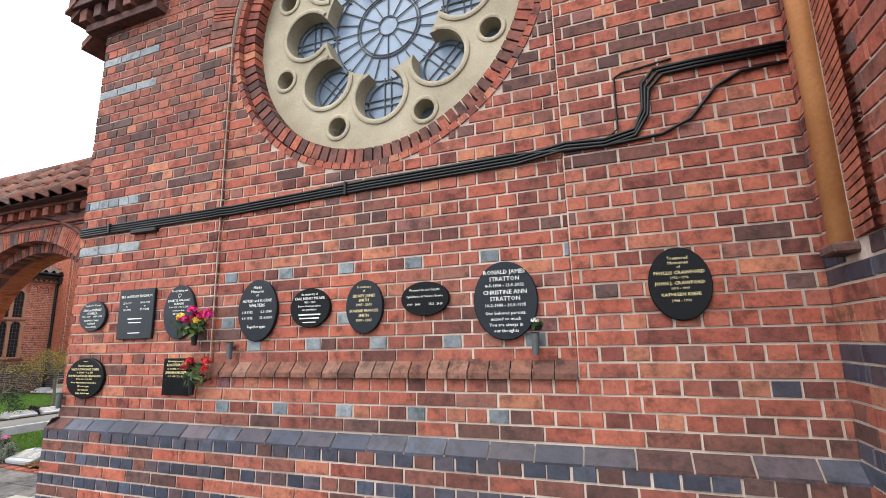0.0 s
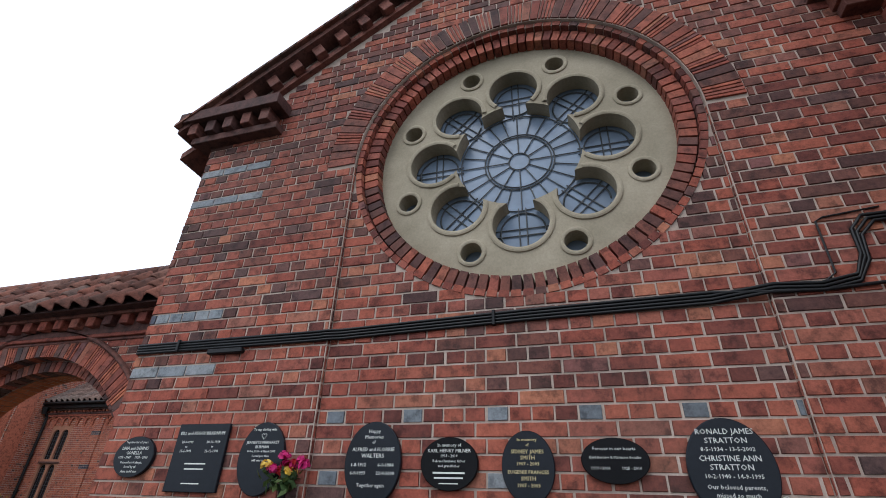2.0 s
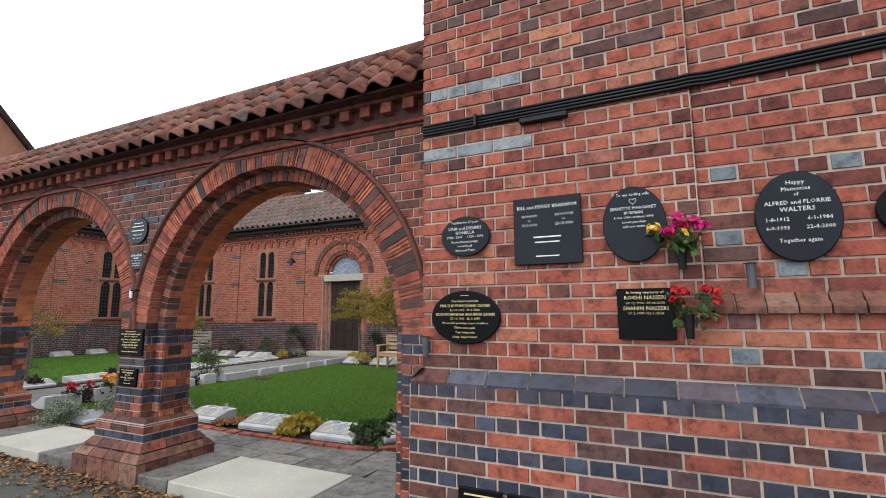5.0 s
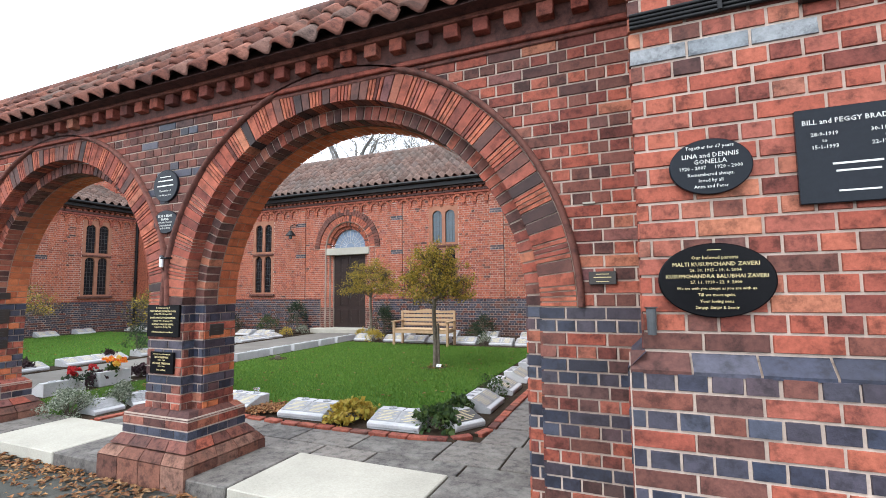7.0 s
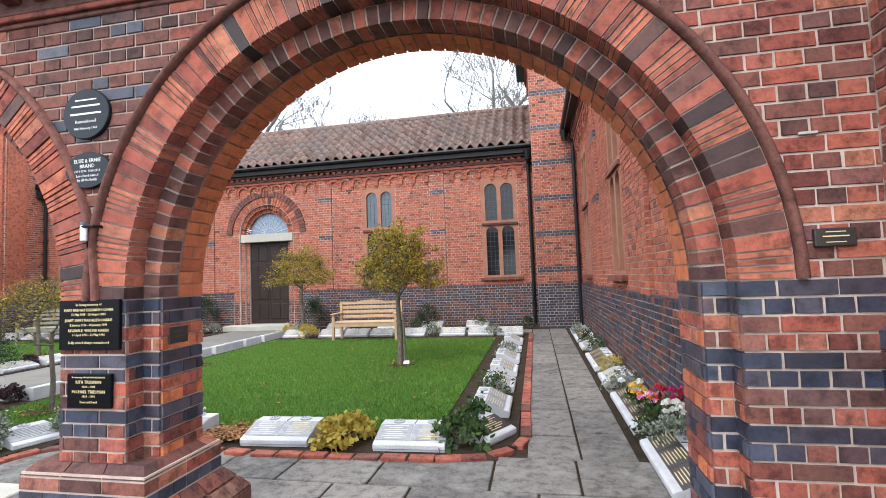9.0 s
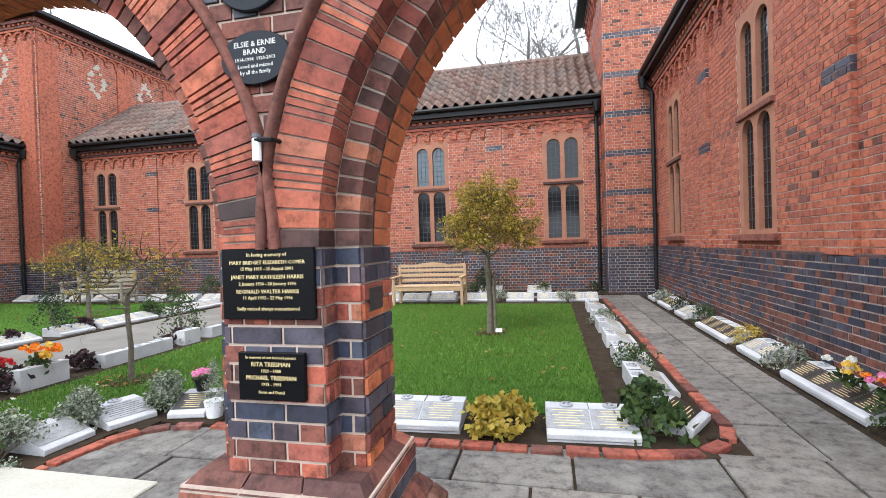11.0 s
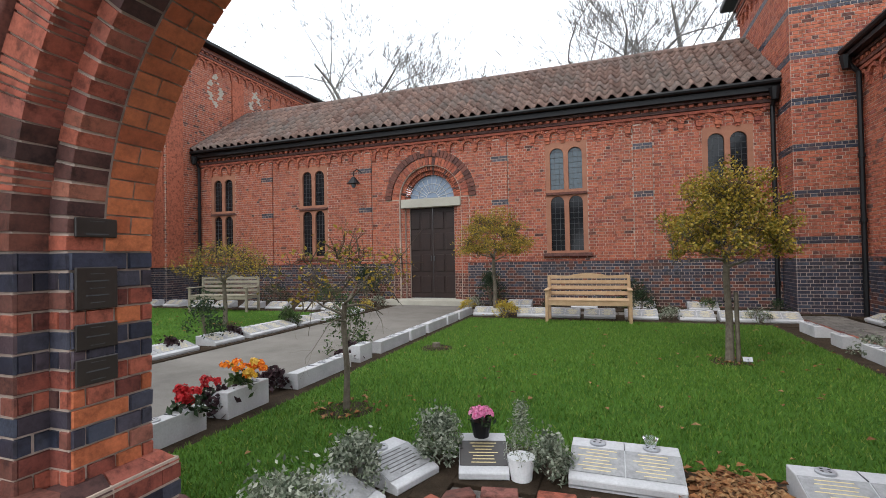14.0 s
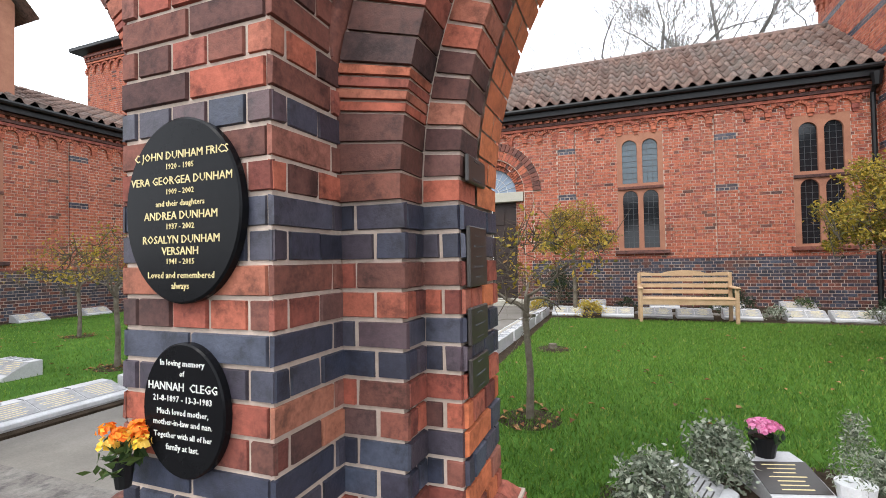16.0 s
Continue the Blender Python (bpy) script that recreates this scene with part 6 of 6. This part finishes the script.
for y, w in ((4.35, 0.95), (5.75, 1.25), (7.15, 0.62), (8.45, 1.25), (10.0, 0.62), (11.2, 0.95), (12.3, 0.62)):
    memorial(-3.99, y, -90, w, 0.36, 0.16, 1, slate=BRONZE if w > 0.9 else GREYP)
q = random.Random(8)
for y, w, h in ((4.15, 0.55, 0.20), (4.92, 0.5, 0.23), (5.85, 1.05, 0.17), (7.12, 0.32, 0.22), (7.7, 0.95, 0.17), (8.75, 0.62, 0.17), (9.5, 0.95, 0.17), (10.55, 0.62, 0.17), (11.3, 0.95, 0.17)):
    memorial(-11.80, y + w / 2, 270, w, 0.40, h, 2 if w > 0.5 else 1)
yy = 3.85
for w in (1.05, 0.62, 1.25, 0.62, 1.25, 0.62, 0.95, 0.62):
    memorial(-14.62, yy + w / 2, 90, w, 0.42, 0.15, 1)
    yy += w + q.choice((0.15, 0.3, 0.2))
for x in (-11.2, -10.2, -9.5, -8.8, -8.0, -7.0, -6.3, -5.6):
    memorial(x, 12.15, 0, 0.62, 0.36, 0.19, 2)
for x in (-10.8, -9.2, -7.9, -6.6):
    memorial(x, 13.9, 0, 0.62, 0.36, 0.19, 2)
for x in (-22, -21.0, -20.0, -19.1, -18.1, -17.2, -16.2, -15.4):
    memorial(x, 12.4, 0, 0.62, 0.38, 0.19, 2)
memorial(-16.6, 5.0, 0, 0.62, 0.38, 0.19, 2)
for y in (5.5, 7.0, 8.4, 9.8, 11.0):
    memorial(-22.7, y, 90, 0.62, 0.38, 0.19, 2)


# ---- bushes, pots ----
def bush(x, y, r, h, mat, label, seed, size=0.016, count=1500, name="bush", z=0.03, stems=True, narrow=0.5):
    b = empty(name, (x, y, z), label, "shrub")
    q = random.Random(seed)
    cs = []
    for _ in range(34):
        a, e = q.uniform(0, 6.28), q.uniform(0.0, 1.45)
        k = q.uniform(0.72, 1.0)
        cs.append((r * k * math.cos(a) * math.cos(e), r * k * math.sin(a) * math.cos(e), h * (0.12 + 0.85 * k * math.sin(e))))
    leaf_cloud(b, "foliage", cs, count, r * 0.17, size, mat, seed, h / r * 0.7, narrow)
    bm = bmesh.new()
    for c in cs[::2]:
        add_tube(bm, [(0, 0, -0.02), (c[0] * 0.4, c[1] * 0.4, c[2] * 0.5), (c[0] * 0.95, c[1] * 0.95, c[2] * 0.95)], [0.008, 0.005, 0.002], 4)
    part("stem", bm, BARK, b)
    return b


SIL = "low variegated silver-leaved shrub beside memorial stones"
bush(-9.98, 3.60, 0.28, 0.33, LEAF_S, SIL, 1, count=2600)
bush(-9.95, 4.20, 0.19, 0.30, LEAF_S, SIL, 2, count=2000)
bush(-9.62, 4.70, 0.17, 0.32, LEAF_S, SIL, 3, count=2000)
bush(-8.90, 4.70, 0.13, 0.26, LEAF_S, SIL, 4, count=1100)
pot = empty("potted_conifer", (-9.06, 4.60, 0.03), "small silvery conifer in a white plastic pot", "potted plant")
part("pot", add_tube(bmesh.new(), [(0, 0, 0), (0, 0, 0.13), (0, 0, 0.15)], [0.06, 0.078, 0.082], 18), PLASTIC, pot)
leaf_cloud(pot, "foliage", [(0.085 * (1 - i / 30) * math.cos(i * 2.4), 0.085 * (1 - i / 30) * math.sin(i * 2.4), 0.14 + 0.32 * i / 30) for i in range(30)], 1100, 0.022, 0.012, LEAF_S, 6, 1.2, 0.3)
pp_ = empty("flower_pot", (-9.37, 4.84, 0.175), "pink flowers in a dark pot on a memorial stone", "flowers")
part("pot", add_tube(bmesh.new(), [(0, 0, 0), (0, 0, 0.10), (0, 0, 0.11)], [0.05, 0.07, 0.072], 16), BLACK, pp_)
bm = bmesh.new()
for i in range(16):
    bloom(bm, (0.075 * math.cos(i * 2.4) * (i / 16) ** 0.5, 0.075 * math.sin(i * 2.4) * (i / 16) ** 0.5, 0.15 + 0.02 * (1 - i / 16)), 0.03, i)
part("blossom", bm, PETAL_PK, pp_)
leaf_cloud(pp_, "foliage", [(0.05 * math.cos(i), 0.05 * math.sin(i), 0.11) for i in range(8)], 60, 0.02, 0.02, LEAF_D, 4)
bush(-6.69, 4.72, 0.25, 0.22, LEAF_Y, "yellow-leaved bedding plant between memorial stones", 11, 0.032, 900, "bedding_plant", narrow=0.8)
bush(-5.66, 4.78, 0.24, 0.22, LEAF_G, "trailing green plant over a memorial stone", 12, 0.034, 500, "bedding_plant", narrow=0.8)
bush(-5.6, 5.3, 0.2, 0.25, LEAF_G, "green plant among the memorial stones", 13, 0.03, 350, "bedding_plant", narrow=0.8)
for i, (x, y, mt) in enumerate(((-5.5, 9.1, LEAF_S), (-5.5, 6.4, LEAF_G), (-4.0, 6.65, LEAF_S), (-3.95, 5.02, LEAF_G), (-3.92, 7.7, LEAF_Y), (-3.95, 9.4, LEAF_G), (-3.95, 10.6, LEAF_D), (-4.0, 11.8, LEAF_S), (-3.9, 4.75, LEAF_S), (-7.45, 12.1, LEAF_S), (-6.0, 12.0, LEAF_S), (-6.5, 13.9, LEAF_G), (-5.2, 13.7, LEAF_D), (-10.0, 13.9, LEAF_D), (-8.4, 14.0, LEAF_G), (-12.0, 13.2, LEAF_Y), (-14.6, 12.6, LEAF_Y), (-14.75, 13.6, LEAF_S), (-11.95, 13.7, LEAF_S))):
    bush(x, y, 0.22, 0.28, mt, "small mixed shrub in the memorial bed", 40 + i, 0.022, 420, "bedding_plant")
for i, (x, y) in enumerate(((-11.8, 4.98), (-11.85, 5.75), (-11.8, 7.2), (-14.7, 6.95), (-14.6, 5.35), (-14.7, 8.2))):
    bush(x, y, 0.17, 0.22, LEAF_P, "dark purple-leaved bedding plant", 70 + i, 0.028, 380, "bedding_plant", narrow=0.7)
bouquet((-11.68, 4.56, 0.27), [PETAL_R], 0.05, "bright red flowers lying on a memorial stone", 21, LEAF_D, False, 0.07, 10)
bouquet((-11.68, 5.2, 0.33), [PETAL_O, PETAL_Y, PETAL_O], 0.05, "orange and yellow flowers on a memorial stone", 22, LEAF_G, False, 0.085, 15)
bouquet((-11.82, 4.92, 0.27), [PETAL_R], 0.035, "dark red flowers beside a memorial stone", 23, LEAF_D, False, 0.07, 7)
bouquet((-4.05, 5.55, 0.30), [PETAL_Y, PETAL_W], 0.04, "yellow and white flowers on a memorial stone", 24, LEAF_G, False, 0.06, 8)
bouquet((-3.95, 5.25, 0.26), [PETAL_O, PETAL_PK], 0.04, "orange and pink flowers on a memorial stone", 25, LEAF_G, False, 0.06, 8)
bouquet((-3.85, 5.00, 0.36), [PETAL_M, PETAL_R], 0.034, "deep red flowers in a memorial bed", 26, LEAF_G, False, 0.08, 12)
bouquet((-3.95, 4.55, 0.34), [PETAL_W, PETAL_W], 0.034, "white flowers spilling over a memorial stone", 27, LEAF_S, False, 0.09, 12)
bush(-15.3, 13.95, 0.38, 0.78, LEAF_D, "clipped dark round evergreen on a stem", 90, 0.026, 1500, "topiary", 0.35)
part("stem", tube([(-15.3, 13.95, 0.0), (-15.3, 13.95, 0.5)], 0.03, 6), BARK, [o for o in scene.objects if o.name.startswith("topiary") and o.parent is None][-1]).matrix_basis = Matrix.Translation((15.3, -13.95, -0.35))
bush(-11.6, 13.95, 0.42, 0.95, LEAF_D, "clumped dark evergreen shrub against the wall", 91, 0.026, 1700, "shrub")
bush(-10.75, 11.85, 0.3, 0.34, LEAF_Y, "low yellow-green variegated shrub at the foot of a tree", 92, 0.022, 900, "shrub")
bush(-7.95, 12.75, 0.32, 0.5, LEAF_D, "rounded dark green shrub behind the bench", 93, 0.022, 1100, "shrub")
cup = empty("glass_vase", (-8.33, 4.93, 0.179), "small clear glass flower vase on a memorial stone", "vase")
part("bowl", add_tube(bmesh.new(), [(0, 0, 0.0), (0, 0, 0.012), (0, 0, 0.02), (0, 0, 0.07)], [0.034, 0.034, 0.026, 0.046], 20, False), CUPGLASS, cup, smooth=True)
part("base", add_tube(bmesh.new(), [(0, 0, 0.0), (0, 0, 0.006)], [0.034, 0.034], 20), CUPGLASS, cup)
card = empty("name_plate", (-7.07, 8.12, 0.09), "small pale grey name plate at the foot of a staked tree", "sign")
part("plate", box(-0.05, 0.05, -0.005, 0.005, 0.0, 0.06, 0.003), STEEL, card).matrix_basis = Matrix.Rotation(radians(-35), 4, "X")
part("spike", tube([(0, 0.01, -0.09), (0, 0.01, 0.03)], 0.005, 6), LEAD, card)
for i, (x, y, r, h) in enumerate(((-16.6, 13.9, 0.4, 0.6), (-18.6, 13.9, 0.5, 0.6), (-20.6, 13.7, 0.6, 0.7), (-8.05, 13.95, 0.34, 0.7), (-12.0, 7.5, 0.3, 0.8), (-14.8, 7.7, 0.35, 0.75), (-13.9 - 0.75, 9.6, 0.2, 0.4))):
    bush(x, y, r, h, LEAF_D if i % 2 else LEAF_G, "dark green shrub in the courtyard bed", 100 + i, 0.024, 1100, "shrub")


# ---- trees ----
def limb(bm, p, d, ln, r, level, q, tips, bend=0.25):
    pts, rad = [p.copy()], [r]
    dd = d.normalized()
    for i in range(4):
        dd = (dd + Vector((q.gauss(0, bend), q.gauss(0, bend), q.gauss(0, bend)))).normalized()
        p = p + dd * ln / 4
        pts.append(p.copy())
        rad.append(r * (1 - 0.17 * (i + 1)))
    add_tube(bm, pts, rad, 5 if level > 1 else 7)
    if level >= 3:
        tips += pts[2:]
        return
    for k in range(q.randint(3, 4)):
        t = pts[q.randint(2, 4)]
        a = dd.orthogonal().normalized()
        a = a * math.cos(w := q.uniform(0, 6.28)) + dd.cross(a) * math.sin(w)
        limb(bm, t, dd * 0.55 + a * 0.75, ln * q.uniform(0.55, 0.8), rad[-1] * 0.75, level + 1, q, tips, bend)
    if level >= 1:
        tips += pts[3:]


def small_tree(x, y, z_crown, crown_h, r, leaves, label, seed, mat=LEAF_YG, trunk=0.042, stake=False, clumps=260):
    t = empty("ornamental_tree", (x, y, 0.03), label, "tree")
    q = random.Random(seed)
    bm = bmesh.new()
    add_tube(bm, [(0, 0, -0.05), (0.01, 0.01, z_crown * 0.4), (-0.015, 0.0, z_crown * 0.8), (0, 0, z_crown)], [trunk * 1.25, trunk, trunk * 0.92, trunk * 0.85], 10)
    tips = []
    for k in range(6):
        a = k * 1.047 + q.uniform(-0.3, 0.3)
        limb(bm, Vector((0, 0, z_crown - 0.03 * k)), Vector((math.cos(a) * 0.9, math.sin(a) * 0.9, 0.65)), r * 0.62, trunk * 0.5, 1, q, tips)
    part("trunk", bm, BARK, t)
    cs, twigs = [], bmesh.new()
    ends = [p for p in tips if math.hypot(p.x, p.y) < r * 0.9 and p.z < z_crown + crown_h * 0.9] or [Vector((0, 0, z_crown))]
    for _ in range(clumps):
        a, k = q.uniform(0, 6.28), q.uniform(0.62, 1.0)
        e = math.asin(q.uniform(-0.12, 1.0))
        lump = 1 + 0.10 * math.sin(a * 3 + seed) + 0.08 * math.sin(a * 7 + e * 5)
        c = Vector((r * k * lump * math.cos(a) * math.cos(e), r * k * lump * math.sin(a) * math.cos(e), z_crown + 0.12 + crown_h * 0.82 * k * lump * math.sin(e)))
        cs.append(c)
        p = min(ends, key=lambda v: (v - c).length)
        mid = (p + c) / 2 + Vector((q.gauss(0, 0.03), q.gauss(0, 0.03), q.gauss(0, 0.03)))
        add_tube(twigs, [p, mid, c + (c - p) * 0.12], [0.006, 0.0045, 0.002], 4, False)
        for _ in range(2):
            add_tube(twigs, [mid, mid + Vector((q.gauss(0, 0.09), q.gauss(0, 0.09), q.gauss(0.02, 0.08)))], [0.004, 0.0018], 3, False)
    part("twig", twigs, TWIG_D, t)["kind"] = "stuff"
    leaf_cloud(t, "crown", cs, leaves, r * 0.08, 0.022, mat, seed, 0.7, 0.55)
    if stake:
        st = part("stake", tube([(0.09, -0.02, -0.05), (0.08, -0.02, 0.85)], 0.025, 6), BARK, t)
        part("tie", tube([(0.09, -0.02, 0.74), (-0.05, 0.0, 0.74), (-0.05, 0.05, 0.75), (0.09, 0.03, 0.74)], 0.01, 5), BLACK, t)
    soil = part("tree_pit", add_tube(bmesh.new(), [(0, 0, 0.0), (0, 0, 0.024)], [0.27, 0.22], 20), SOIL, t)
    v, f = [], []
    for _ in range(26):
        a, k, s = q.uniform(0, 6.28), q.uniform(0.08, 0.36), q.uniform(0.02, 0.045)
        b = len(v)
        cx, cy = k * math.cos(a), k * math.sin(a)
        w = q.uniform(0, 6.28)
        c, sn = math.cos(w) * s, math.sin(w) * s
        v += [(cx - c, cy - sn, 0.032), (cx + sn * .6, cy - c * .6, 0.05), (cx + c, cy + sn, 0.034), (cx - sn * .6, cy + c * .6, 0.055)]
        f.append((b, b + 1, b + 2, b + 3))
    mesh_ob("fallen_leaves", v, f, DEADLEAF, None, t)
    return t


small_tree(-7.22, 8.3, 1.30, 1.20, 0.70, 11500, "small standard tree with yellowing crown, staked in lawn", 1, stake=True)
small_tree(-11.05, 12.2, 1.38, 1.10, 0.80, 9000, "small standard tree with yellow-green autumn crown", 2)
small_tree(-10.75, 5.40, 0.95, 0.72, 0.66, 520, "thin young tree with few remaining leaves", 3, LEAF_YG, 0.026, clumps=70)
small_tree(-16.2, 9.5, 1.0, 0.75, 0.95, 3000, "spreading small tree with pale yellow leaves", 4)
small_tree(-19.0, 7.2, 0.95, 0.7, 0.9, 900, "sparse leaning small tree in the far lawn", 5, LEAF_YG, 0.03, clumps=80)
small_tree(-15.8, 5.7, 1.0, 0.8, 0.7, 800, "small half-bare tree on the far lawn", 6, LEAF_YG, 0.03, clumps=80)
stump = empty("tree_stump", (-10.97, 8.22, 0.04), "low cut stump in bare soil on the lawn", "stump")
part("stump", add_tube(bmesh.new(), [(0, 0, -0.02), (0, 0, 0.08)], [0.07, 0.055], 9), BARK, stump)
part("soil", add_tube(bmesh.new(), [(0, 0, 0.0), (0, 0, 0.025)], [0.26, 0.18], 16), SOIL, stump)


def bare_tree(x, y, h, seed):
    t = empty("bare_tree", (x, y, GROUND), "tall leafless winter tree beyond the roofs", "tree", "bare trees beyond")
    q = random.Random(seed)
    bm = bmesh.new()
    add_tube(bm, [(0, 0, 0), (0.1, 0, h * 0.3), (0, 0.1, h * 0.5)], [0.3, 0.24, 0.17], 8)
    tips = []
    for k in range(7):
        a = k * 0.9 + q.uniform(-0.3, 0.3)
        limb(bm, Vector((0, 0.1, h * (0.36 + 0.02 * k))), Vector((math.cos(a) * 0.55, math.sin(a) * 0.55, 0.9)), h * 0.3, 0.24, 0, q, tips, 0.13)
    part("trunk", bm, TWIG, t)
    bm = bmesh.new()
    for p in tips:
        for _ in range(3):
            d = Vector((p.x, p.y, 0)).normalized() * 0.35 + Vector((q.gauss(0, 0.32), q.gauss(0, 0.32), q.uniform(0.2, 0.9)))
            add_tube(bm, [p, p + d * 0.5, p + d * 1.0 + Vector((q.gauss(0, .15), q.gauss(0, .15), 0.1))], [0.016, 0.012, 0.006], 3, False)
    part("stem", bm, TWIG, t)


bare_tree(-29.0, 38, 25.0, 3)
bare_tree(-20.9, 38, 17.0, 4)
bare_tree(-7.6, 38, 22.5, 5)
bare_tree(-3.2, 39, 24.5, 6)


# ---- benches ----
def bench(x, y, rz, w, mat, label):
    b = empty("garden_bench", (x, y, 0.04), label, "bench", rz=rz)
    for s in (-1, 1):
        part("leg", box(s * (w / 2 - 0.03) - 0.03, s * (w / 2 - 0.03) + 0.03, -0.30, -0.24, -0.02, 0.62, 0.005), mat, b)
        part("leg", box(s * (w / 2 - 0.03) - 0.03, s * (w / 2 - 0.03) + 0.03, 0.22, 0.28, -0.02, 0.90, 0.005), mat, b)
        part("armrest", box(s * (w / 2 - 0.03) - 0.045, s * (w / 2 - 0.03) + 0.045, -0.34, 0.24, 0.62, 0.65, 0.008), mat, b)
        part("side_rail", box(s * (w / 2 - 0.03) - 0.02, s * (w / 2 - 0.03) + 0.02, -0.25, 0.23, 0.34, 0.41, 0.004), mat, b)
    part("front_rail", box(-w / 2 + 0.05, w / 2 - 0.05, -0.29, -0.26, 0.33, 0.42, 0.004), mat, b)
    for i in range(5):
        part("seat_slat", box(-w / 2 + 0.01, w / 2 - 0.01, -0.30 + i * 0.105, -0.215 + i * 0.105, 0.42, 0.445, 0.005), mat, b)
    for i in range(3):
        part("back_slat", box(-w / 2 + 0.06, w / 2 - 0.06, 0.235, 0.26, 0.50 + i * 0.115, 0.575 + i * 0.115, 0.004), mat, b)
    bm = bmesh.new()
    n = 16
    top = [0.90 + 0.035 * (math.cos(math.pi * 2 * abs(i / n - 0.5)) > 0.1) * math.cos(math.pi * (i / n - 0.5)) + 0.012 * math.cos(i / n * 4 * math.pi) for i in range(n + 1)]
    cols = [[bm.verts.new((-w / 2 + 0.04 + (w - 0.08) * i / n, yv, zv)) for yv, zv in ((0.23, 0.84), (0.265, 0.84), (0.265, t), (0.23, t))] for i, t in enumerate(top)]
    for a, c in zip(cols, cols[1:]):
        for k in range(4):
            bm.faces.new((a[k], a[(k + 1) % 4], c[(k + 1) % 4], c[k]))
    bm.faces.new(cols[0])
    bm.faces.new(cols[-1][::-1])
    part("top_rail", bm, mat, b)
    return b


bench(-9.0, 11.6, 1, 1.62, OAK, "pale new oak garden bench with curved top rail on lawn")
bench(-18.3, 11.6, 8, 1.75, GREYOAK, "weathered grey wooden garden bench on the far lawn")

# ---- fallen leaves and moss by the threshold ----
lit = empty("leaf_litter", (0, 0, 0), "brown fallen leaves swept against the kerb", "leaves", kind="stuff")
q = random.Random(77)
v, f = [], []
for _ in range(2600):
    x = q.uniform(-12.5, -3.7)
    y = 2.68 - abs(q.gauss(0, 0.22))
    if q.random() < 0.3:
        x, y = q.gauss(-7.92, 0.11), q.gauss(4.74, 0.11)
    s, w = q.uniform(0.015, 0.045), q.uniform(0, 6.28)
    z0 = (GROUND if y < 3 else 0.05) + q.uniform(0.004, 0.03)
    c, sn = math.cos(w) * s, math.sin(w) * s
    b = len(v)
    v += [(x - c, y - sn, z0), (x + sn * .6, y - c * .6, z0 + 0.015), (x + c, y + sn, z0 + 0.004), (x - sn * .6, y + c * .6, z0 + 0.018)]
    f.append((b, b + 1, b + 2, b + 3))
ob = mesh_ob("leaves", v, f, DEADLEAF, None, lit)
